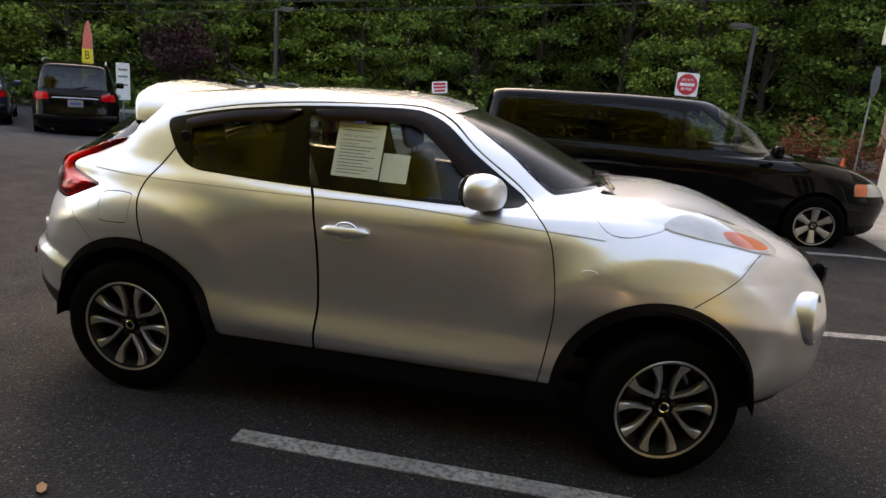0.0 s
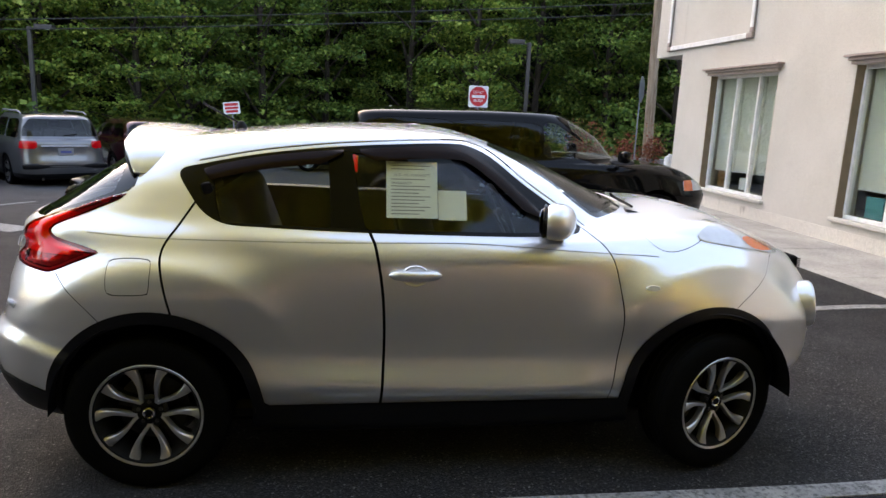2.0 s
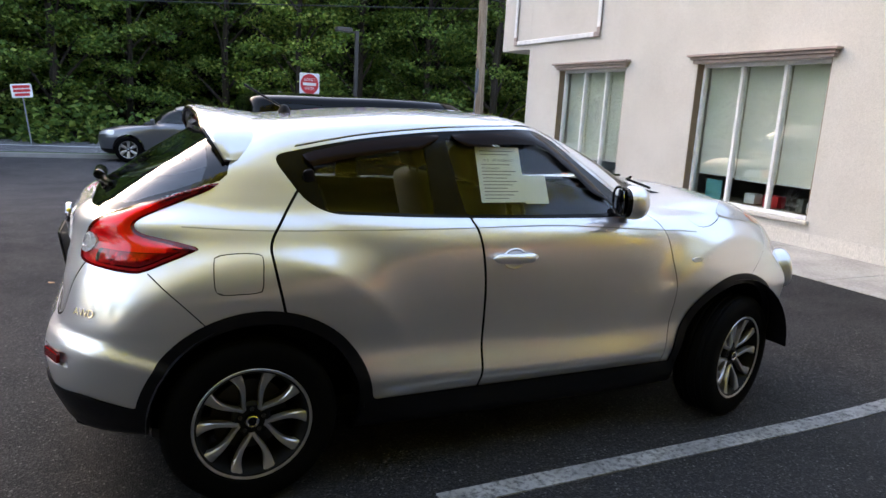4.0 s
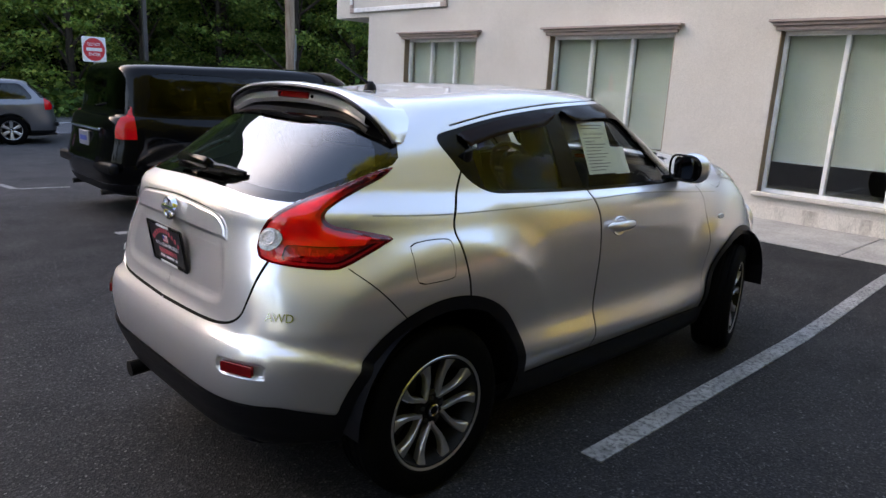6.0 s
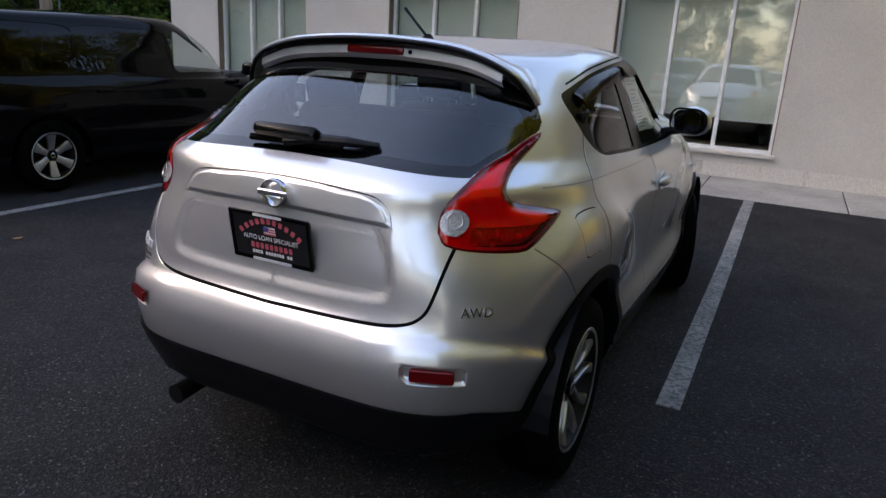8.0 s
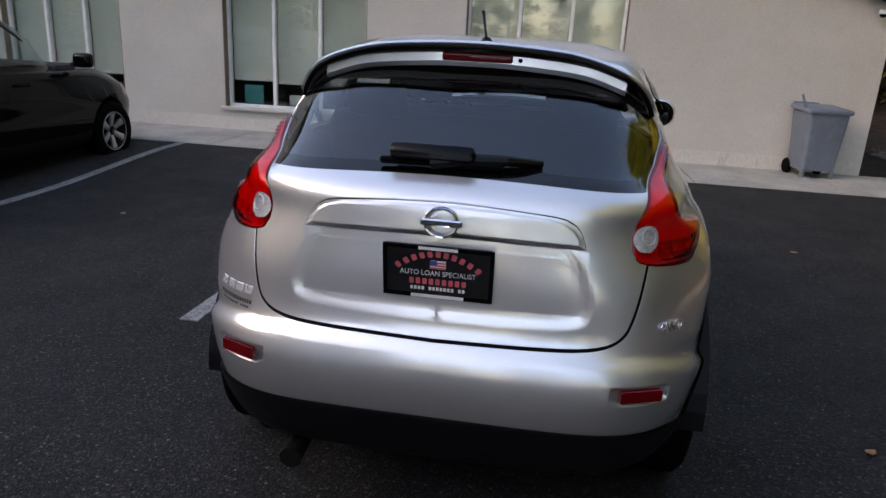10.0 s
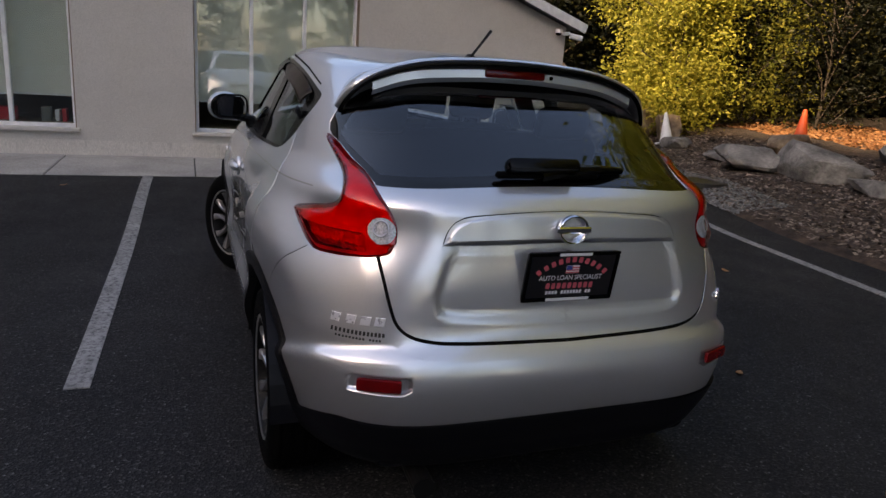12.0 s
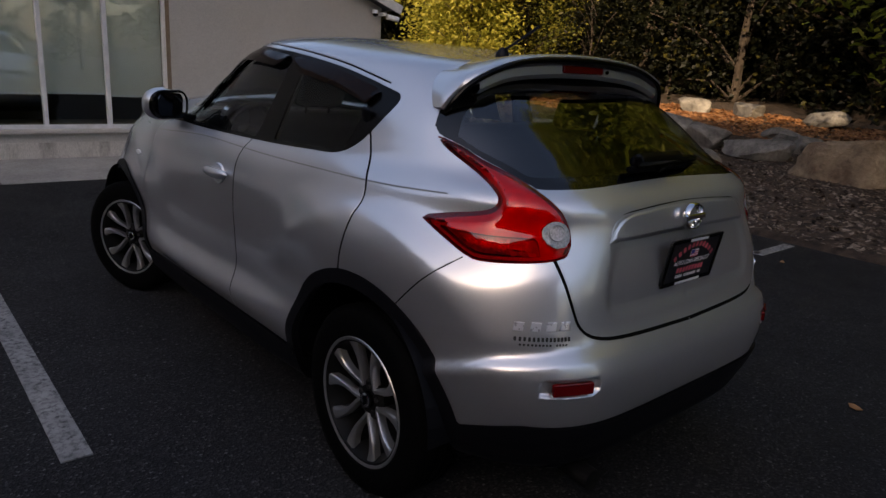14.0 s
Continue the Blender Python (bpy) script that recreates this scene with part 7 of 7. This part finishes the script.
tree("low_branched_tree", (-1.0, -6.9, 0.45), tree_parts(140, 4.6, 2.3, 44, 3400, 0.11, 0.34, 0.26, trunk_r=0.09, limbs=24, wide=0.3), M_GOLD, "slender tree with low hanging leafy branches")
# red shrubs in a planter by the entrance
for k, (x, y, z) in enumerate(((6.85, 17.5, 0.1), (7.4, 17.3, 0.05), (8.3, 17.0, 0.0), (9.0, 16.7, 0.05))):
    tree("red_shrub", (x, y, z), tree_parts(150 + k, 0.85, 0.34, 24, 1000, 0.07, 0.15, 0.11, trunk_r=0.012), M_REDSHRUB, "small rounded red-leaved shrub", "shrub")

# ---- verge, road, bank, signs and loose things ----
strip("road", [(-60, 24.4), (-20, 24.0), (10, 23.2), (40, 22.0)], 6.5, M_ROAD, 0.012, "pale grey road beyond the lot", "road", 60)
strip("verge", [(-60, 28.9), (-20, 28.4), (10, 27.4), (40, 26.0)], 2.6, M_GRASS, 0.05, "grass verge before the wood", "grass", 60)
strip("verge", [(-40, 20.6), (-20, 20.2), (-8, 20.0), (0, 19.8)], 0.9, M_GRASS, 0.08, "narrow grass strip between lot and road", "grass", 40)
strip("kerb", [(-40, 20.1), (-20, 19.7), (-8, 19.5), (0, 19.3)], 0.15, M_CONC, 0.12, "concrete kerb of the grass strip", "kerb", 40)
strip("road_line", [(-60, 24.6), (-20, 24.2), (10, 23.4), (40, 22.2)], 0.12, M_SIGNWHITE, 0.018, "white line on the road", "line", 60)
strip("retaining_wall", [(5.6, 18.4), (9, 17.4), (13, 16.6)], 0.25, M_CONC, 0.40, "low pale concrete wall of the planter", "wall", 20)
strip("planter_bed", [(6.0, 18.6), (9, 17.9), (13, 17.0)], 1.6, M_GRASS, 0.10, "planted bed by the entrance", "grass", 20)


def bank_edge(x):
    return np.interp(x, [-8, -1, 0.5, 1.3, 3.0, 6.6, 10], [-4.7, -4.62, -4.72, -4.78, -5.05, -5.45, -5.6])


def bank_height(x, y):
    d = bank_edge(x) - y
    return lot_height(x, y) + 0.02 + np.interp(d, [0, 0.3, 1.2, 2.6, 3.4, 6, 12], [0.0, 0.05, 0.14, 0.34, 0.52, 0.66, 1.0]) + 0.02 * np.sin(3.1 * x + 1.7 * y) * np.clip(d, 0, 1)


xs, ds = np.linspace(-9, 16, 110), np.r_[0, 0.15, 0.3, np.linspace(0.6, 16, 60)]
X = np.repeat(xs[:, None], len(ds), 1)
Y = bank_edge(X) - ds[None, :]
Z = bank_height(X, Y)
Z[:, 0] -= 0.05
idx = np.arange(X.size).reshape(X.shape)
F = np.stack([idx[:-1, :-1], idx[:-1, 1:], idx[1:, 1:], idx[1:, :-1]], -1).reshape(-1, 4)[:, ::-1]
tagged(sheet("planting_bank", np.stack([X, Y, Z], -1).reshape(-1, 3), F, M_MULCH), "brown mulched bank beside the lot", "ground", kind="structure")
srng = np.random.default_rng(31)


def scatter(name, count, x0, x1, d0, d1, size, long, material, label, category):
    x = srng.uniform(x0, x1, count)
    y = bank_edge(x) - srng.uniform(d0, d1, count)
    z = bank_height(x, y)
    a = srng.uniform(0, np.pi, count)
    s = size * srng.uniform(0.5, 1.5, count)
    t = srng.normal(0, 0.35, count)
    u = np.stack([np.cos(a) * np.cos(t), np.sin(a) * np.cos(t), np.sin(t)], 1) * (s * long)[:, None]
    w = np.stack([-np.sin(a), np.cos(a), srng.normal(0, 0.3, count)], 1) * s[:, None]
    h = np.array((0, 0, 1)) * (s * 0.7)[:, None]
    c = np.stack([x, y, z], 1)
    V = np.stack([c - u - w, c + u - w * 0.7, c + u * 0.9 + w, c - u * 0.8 + w, c + h + u * 0.2], 1).reshape(-1, 3)
    o = np.arange(count)[:, None] * 5
    F = np.concatenate([o + np.array(k) for k in ((0, 1, 4), (1, 2, 4), (2, 3, 4), (3, 0, 4))])
    return tagged(sheet(name, V, F, material, smooth=False), label, category, kind="stuff")


scatter("wood_chips", 16000, -4, 9, 0.15, 3.4, 0.013, 2.6, M_CHIP, "loose brown wood chips on the bank", "mulch")
scatter("fallen_leaves", 9000, -3, 9, 4.4, 7.6, 0.028, 1.5, M_LITTER, "dry orange leaf litter under the trees", "leaves")
scatter("gravel", 7000, 2.6, 8.5, 0.0, 0.9, 0.014, 1.3, M_GRAVEL, "grey gravel strip along the bank", "gravel")


def boulder(x, y, w, d, h, seed, material, label, turn=0.0):
    bm = bmesh.new()
    bmesh.ops.create_icosphere(bm, subdivisions=4, radius=1)
    off = Vector((seed * 3.7, seed * 1.3, seed * 7.1))
    rr = random.Random(seed)
    planes = [(Vector((rr.gauss(0, 1), rr.gauss(0, 1), rr.gauss(0.15, 0.7))).normalized(), rr.uniform(0.48, 0.74)) for _ in range(11)] + [(Vector((rr.gauss(0, 0.2), rr.gauss(0, 0.2), 1)).normalized(), 0.55)]
    for v in bm.verts:
        p = v.co.normalized()
        r = 1.0
        for n, k in planes:
            dot = p.dot(n)
            if dot > 0.05:
                r = min(r, k / dot)
        r *= 1 + 0.04 * noise.noise(p * 3.5 + off) + 0.035 * noise.noise(p * 9 + off)
        v.co = Vector((p.x * r * w / 1.6, p.y * r * d / 1.6, p.z * r * h / 1.45))
    ob = part("boulder", bm, material, None, smooth=True)
    ob.matrix_world = pose(x, y, float(bank_height(x, y)) + h * 0.33, rr.uniform(-6, 6), rr.uniform(-6, 6), turn)
    return tagged(ob, label, "rock", group="rocks along the bank")


rocks = [(0.12, -7.4, 1.25, 0.85, 0.64, 1, 1), (1.45, -7.85, 1.25, 0.55, 0.34, 2, 0), (0.95, -8.2, 0.38, 0.35, 0.32, 3, 0), (2.30, -8.0, 0.60, 0.55, 0.44, 4, 0), (1.25, -8.4, 0.8, 0.4, 0.36, 5, 0),
         (3.65, -7.25, 1.55, 0.8, 0.56, 6, 0), (3.15, -8.4, 0.95, 0.6, 0.38, 7, 0), (2.45, -7.05, 0.75, 0.45, 0.24, 8, 0), (2.00, -7.35, 0.50, 0.4, 0.24, 9, 0), (4.45, -6.9, 1.15, 0.7, 0.46, 29, 0), (4.9, -8.0, 0.8, 0.6, 0.46, 10, 1), (5.4, -7.2, 0.6, 0.5, 0.22, 11, 0),
         (6.8, -7.4, 0.95, 0.5, 0.26, 12, 0), (7.75, -7.95, 0.75, 0.6, 0.68, 13, 1), (7.3, -6.2, 0.55, 0.45, 0.36, 14, 0), (7.9, -6.6, 0.6, 0.5, 0.34, 15, 0), (6.2, -6.35, 0.32, 0.3, 0.16, 16, 0), (7.1, -6.75, 0.42, 0.4, 0.26, 17, 0),
         (3.6, -12.0, 0.75, 0.6, 0.36, 18, 0), (4.7, -11.6, 0.7, 0.6, 0.40, 19, 0), (2.3, -12.3, 0.9, 0.6, 0.4, 20, 0), (0.6, -12.2, 0.9, 0.7, 0.5, 21, 1), (2.0, -9.6, 0.36, 0.3, 0.24, 22, 0), (-1.5, -7.0, 0.9, 0.7, 0.5, 23, 1), (10.3, -7.1, 1.2, 0.9, 1.75, 24, 1), (9.2, -7.3, 1.1, 0.8, 0.95, 25, 0), (8.7, -8.0, 0.85, 0.7, 0.72, 26, 1), (8.3, -6.9, 0.5, 0.4, 0.36, 27, 0), (8.9, -6.5, 0.6, 0.5, 0.4, 28, 0)]
for x, y, w, d, h, seed, tan in rocks:
    boulder(x, y, w, d, h, seed, M_ROCKTAN if tan else M_ROCK, "rough tan boulder on the mulched bank" if tan else "rough grey boulder on the mulched bank", seed * 37 % 60 - 30)


def cone(x, y, z, h, material, label, lean=(0, 0)):
    r = root("traffic_cone", (x, y, z), 20, label, "cone")
    r.rotation_euler = (radians(lean[0]), radians(lean[1]), 0.4)
    part("cone_body", lathe(bmesh.new(), [(h * 0.21, 0.03), (h * 0.20, 0.05), (h * 0.045, h * 0.97), (h * 0.03, h), (h * 0.02, h * 0.97), (h * 0.15, 0.03)], 28, "z"), material, r, smooth=True)
    part("cone_base", block(bmesh.new(), (h * 0.52, h * 0.52, 0.035), (0, 0, 0.018), 0.012, seg=2), M_CLAD if material is M_CONE else material, r)
    return r


cone(4.75, -8.15, float(bank_height(4.75, -8.15)), 0.72, M_CONE, "orange traffic cone standing on the bank")
cone(7.25, -7.55, float(bank_height(7.25, -7.55)), 0.62, M_SIGNWHITE, "white cone leaning between the rocks", (8, 14))
cone(-9.0, 13.15, float(lot_height(-9, 13.15)), 0.72, M_CONE, "orange traffic cone beside parked cars")
cone(6.9, 13.6, 0.02, 0.6, M_CONE, "small orange cone near the entrance")
mh = root("manhole_cover", (3.95, -5.62, float(bank_height(3.95, -5.62)) + 0.02), 0, "dark iron drain cover in the gravel", "drain")
part("cover", lathe(bmesh.new(), [(0, 0.02), (0.30, 0.02), (0.31, 0.0), (0.31, -0.05), (0, -0.05)], 32, "z"), M_STEEL, mh)
part("cover_ring", lathe(bmesh.new(), [(0.315, 0.022), (0.35, 0.022), (0.35, -0.05), (0.315, -0.05)], 32, "z", closed=True), M_STEEL, mh)

# wheeled bin by the wall
b = root("waste_bin", (5.62, -3.62, 0.115), 8, "grey-blue plastic wheeled bin with a lid", "bin")
bm = bmesh.new()
prism(bm, rounded(0.50, 0.50, 0.05), 0.72, pose(0, 0, 0.10))
for v in bm.verts:
    k = 0.82 + 0.18 * (v.co.z - 0.1) / 0.72
    v.co.x *= k
    v.co.y *= k
part("bin_body", bm, M_BIN, b, smooth=True)
part("bin_lid", block(bmesh.new(), (0.55, 0.55, 0.06), (0, 0, 0.85), 0.025, (0, -4, 0), 2), M_BIN, b, smooth=True)
part("lid_handle", tube(bmesh.new(), [(0.27, -0.2, 0.86), (0.33, -0.2, 0.90), (0.33, 0.2, 0.90), (0.27, 0.2, 0.86)], 0.016, 8), M_BIN, b)
for s in (-0.2, 0.2):
    part("bin_wheel", lathe(bmesh.new(), [(0, 0.03), (0.09, 0.03), (0.1, 0.01), (0.1, -0.02), (0, -0.02)], 20, "y", (0.2, s, 0.10)), M_RUBBER, b)
for s in ((-0.18, -0.18), (-0.18, 0.18)):
    part("bin_foot", boxed((0.05, 0.05, 0.11), (*s, 0.055), 0.008), M_BIN, b)
part("prop_handle", tube(bmesh.new(), [(-0.1, 0.25, 0.86), (-0.12, 0.33, 1.02)], 0.014, 8), M_BIN, b, "pale upright handle")

# security camera under the eave
sc = root("security_camera", (WX - 0.12, -4.32, 2.10), 0, "white security camera under the eave", "camera")
part("bracket", boxed((0.16, 0.05, 0.05), (0.04, 0, 0.03), 0.008), M_FRAME, sc)
part("housing", tube(bmesh.new(), [(-0.05, -0.02, 0.0), (-0.10, -0.20, -0.03)], 0.04, 16), M_FRAME, sc, smooth=True)
part("lens_hood", tube(bmesh.new(), [(-0.10, -0.20, -0.03), (-0.105, -0.225, -0.034)], 0.034, 16), M_TRIM, sc)
dm = root("dome_camera", (WX - 0.10, -4.18, 2.13), 0, "small white dome camera on the wall", "camera")
part("dome_base", lathe(bmesh.new(), [(0, 0.05), (0.05, 0.05), (0.055, 0), (0, 0)], 20, "z"), M_FRAME, dm)
part("dome", lathe(bmesh.new(), [(0.045, 0.0), (0.04, -0.025), (0.02, -0.04), (0, -0.045)], 20, "z"), M_TRIM, dm, smooth=True)


def post_sign(name, x, y, z0, z1, turn, label, plate, material, bars=(), pole=M_GALV, tilt=0.0):
    """A post with a flat sign: outline, colour, and bars of print in (u, v, w, h, material)."""
    s = root(name, (x, y, z0), turn, label, "sign")
    s.rotation_euler.y = radians(tilt)
    part("post", boxed((0.05, 0.035, z1 - z0), (0, 0.03, (z1 - z0) / 2), 0.006), pole, s)
    m = Matrix.Translation((0, 0, z1 - z0)) @ Matrix(((1, 0, 0, 0), (0, 0, -1, 0), (0, 1, 0, 0), (0, 0, 0, 1)))
    p = part("sign_plate", prism(bmesh.new(), plate, 0.006, m), material, s)
    for u, v, w, h, mm in bars:
        part("print_bar", prism(bmesh.new(), rounded(w, h, min(w, h) * 0.2, 2), 0.002, m @ pose(u, v, 0.0065)), mm, p)
    return s, p, m


s, p, m = post_sign("no_entry_sign", 4.25, 21.03, -0.2, 2.15, 12, "red and white square no entry sign on a post", rounded(0.76, 0.76, 0.05), M_SIGNWHITE)
part("red_disc", prism(bmesh.new(), [(0.345 * math.cos(a), 0.345 * math.sin(a)) for a in (2 * math.pi * k / 36 for k in range(36))], 0.003, m @ pose(0, 0, 0.0065)), M_SIGNRED, p)
part("white_bar", prism(bmesh.new(), rounded(0.50, 0.10, 0.01, 2), 0.003, m @ pose(0, 0, 0.0095)), M_SIGNWHITE, p)
lettering("sign_words", "DO NOT", 0.13, m @ pose(0, 0.15, 0.011), M_SIGNWHITE, p, 0.001, width=0.40)
lettering("sign_words", "ENTER", 0.13, m @ pose(0, -0.15, 0.011), M_SIGNWHITE, p, 0.001, width=0.36)
post_sign("notice_sign", -4.6, 24.07, -0.75, 1.38, 8, "small red and white notice on a leaning post", rounded(0.62, 0.46, 0.04), M_SIGNWHITE,
          [(0, 0.13, 0.50, 0.10, M_SIGNRED), (0, 0.0, 0.50, 0.09, M_SIGNRED), (0, -0.13, 0.44, 0.09, M_SIGNRED)], tilt=-6)
post_sign("stop_sign_back", 7.66, 14.82, 0.0, 2.41, 55, "bare grey back of an octagonal road sign", [(0.38 * math.cos(a), 0.38 * math.sin(a)) for a in (math.pi / 8 + math.pi / 4 * k for k in range(8))], M_GALV)
post_sign("lot_sign", -12.9, 15.4, -0.55, 0.85, 62, "narrow white sign standing by parked cars", rounded(0.42, 1.1, 0.03), M_SIGNWHITE, [(0, 0.35, 0.3, 0.06, M_GREYINK), (0, 0.15, 0.3, 0.06, M_GREYINK), (0, -0.1, 0.3, 0.05, M_GREYINK)])


def lot_lamp(x, y, z0, z1, turn, label):
    r = root("lot_lamp", (x, y, z0), turn, label, "street lamp")
    part("pole", boxed((0.14, 0.14, z1 - z0), (0, 0, (z1 - z0) / 2), 0.012), M_BRONZE, r)
    part("lamp_arm", boxed((0.30, 0.06, 0.06), (0.2, 0, z1 - z0 - 0.06), 0.01), M_BRONZE, r)
    part("lamp_head", block(bmesh.new(), (0.62, 0.36, 0.17), (0.52, 0, z1 - z0), 0.03, seg=2), M_BRONZE, r)
    part("lamp_lens", boxed((0.46, 0.28, 0.02), (0.52, 0, z1 - z0 - 0.09), 0.006), M_CLEAR, r)
    return r


lot_lamp(-11.7, 23.6, -0.6, 3.95, 0, "bronze box lamp on a square pole by the wood")
lot_lamp(6.45, 22.7, -0.3, 4.28, 180, "bronze box lamp on a square pole by the entrance")
up = root("utility_pole", (9.52, 18.1, -0.1), 0, "tall weathered wooden utility pole", "pole")
part("pole", tube(bmesh.new(), [(0, 0, -0.2), (-0.10, 0, 4.5), (-0.22, 0, 9.5)], [0.17, 0.15, 0.12], 14), M_POLEWOOD, up, smooth=True)
part("crossarm", boxed((0.1, 2.0, 0.12), (-0.22, 0, 8.8), 0.01), M_POLEWOOD, up)
for k, (z0, z1) in enumerate(((2.55, 5.1), (2.35, 4.8))):
    pts = [(-34 + 44 * t, 19.6 + 0.4 * math.sin(3 * t) - 1.3 * t + 0.3 * k, z0 + (z1 - z0) * t - 1.2 * t * (1 - t) + 0.25 * t) for t in np.linspace(0, 1, 24)]
    c = tagged(part("overhead_cable", tube(bmesh.new(), pts, 0.016, 5), M_CABLE), "thin black overhead cable to the utility pole", "cable")
    if k == 0:
        pts = [(10 + 14 * t, 18.6 + 0.2 * t, 5.35 + 0.1 * t - 0.8 * t * (1 - t)) for t in np.linspace(0, 1, 12)]
        tagged(part("overhead_cable", tube(bmesh.new(), pts, 0.016, 5), M_CABLE), "thin black overhead cable past the pole", "cable")

# feather banner behind the parked cars
fb = root("feather_banner", (-16.05, 17.9, -0.5), 38, "tall red and yellow feather banner with black letters", "banner")
fb.scale = (0.72, 1, 1)
part("mast", tube(bmesh.new(), [(0.26, 0, 0), (0.27, 0, 1.8), (0.24, 0, 2.7), (0.12, 0, 3.2)], [0.02, 0.016, 0.012, 0.008], 8), M_GALV, fb)
yel = [(-0.27, 0.5), (0.25, 0.5), (0.26, 1.8), (0.245, 2.25), (-0.20, 2.25), (-0.25, 1.4)]
red = [(-0.20, 2.25), (0.245, 2.25), (0.23, 2.75), (0.15, 3.12), (0.08, 3.20), (-0.02, 3.05), (-0.13, 2.7)]
turn_up = Matrix(((1, 0, 0, 0), (0, 0, -1, 0), (0, 1, 0, 0), (0, 0, 0, 1)))
part("banner_cloth", prism(bmesh.new(), yel, 0.006, turn_up), M_YELLOW, fb, "yellow cloth")
part("banner_top", prism(bmesh.new(), red, 0.006, turn_up), M_BANNERRED, fb, "faded red cloth")
for k, ch in enumerate("BU"):
    lettering("banner_letter", ch, 0.40, turn_up @ pose(0.0, 2.02 - 0.46 * k, 0.008), M_BLACKINK, fb, 0.002)
# white posts by the entrance
for k, (x, y) in enumerate(((6.85, 11.2), (7.25, 11.9))):
    bl = tagged(root("bollard", (x, y, 0.0), 0), "white painted steel bollard", "bollard", "white bollards by the entrance")
    part("bollard_post", lathe(bmesh.new(), [(0, 0.82), (0.05, 0.80), (0.075, 0.74), (0.075, -0.1), (0, -0.1)], 20, "z"), M_SIGNWHITE, bl, smooth=True)

# things seen under the blinds
tb = tagged(part("storage_box", boxed((0.02, 0.30, 0.28), (WX + 0.31, 4.18, 0.62), 0.004), M_TEAL), "turquoise folder leaning inside the window", "folder")
tagged(part("window_card", boxed((0.02, 0.22, 0.20), (WX + 0.31, 7.15, 0.60), 0.003), M_SIGNWHITE), "white card standing inside the window", "card")
tagged(part("wood_panel", boxed((0.03, 0.34, 1.9), (WX + 0.33, 7.82, 1.42), 0.004), M_OAK), "orange wooden panel inside the window", "panel")
for k, (y, w, mm) in enumerate(((3.55, 0.18, M_SIGNWHITE), (3.2, 0.24, M_SIGNRED), (2.75, 0.10, M_GREYINK), (2.62, 0.05, M_SIGNWHITE), (2.54, 0.05, M_SIGNRED), (6.5, 0.2, M_GREYINK))):
    tagged(part("paper_stack", boxed((0.16, w, 0.14 + 0.03 * (k % 3)), (WX + 0.42, y, 0.565), 0.004), mm), "small stack of papers on the window ledge", "papers")
for k, (a, b) in enumerate(windows):
    lg = tagged(part("window_ledge", boxed((0.5, b - a + 0.1, 0.05), (WX + 0.56, (a + b) / 2, 0.465), 0.006), M_ROOM), "dark ledge inside the shop window", "ledge")
# small litter on the asphalt
lrng = random.Random(8)
for k in range(16):
    x, y = lrng.uniform(-4, 4.3), lrng.choice((lrng.uniform(-4.4, -1.3), lrng.uniform(1.8, 4.0)))
    bm = prism(bmesh.new(), [(-0.03, 0), (-0.01, 0.016), (0.02, 0.018), (0.035, 0.0), (0.015, -0.018), (-0.012, -0.014)], 0.004)
    for v in bm.verts:
        v.co.z += 2.2 * (v.co.x ** 2 + v.co.y ** 2) * 3
    ob = tagged(part("dry_leaf", bm, M_OAK), "small dry brown leaf on the asphalt", "leaf", "leaves on the asphalt")
    ob.matrix_world = pose(x, y, float(lot_height(x, y)) + 0.006, lrng.uniform(-12, 12), lrng.uniform(-12, 12), lrng.uniform(0, 360))
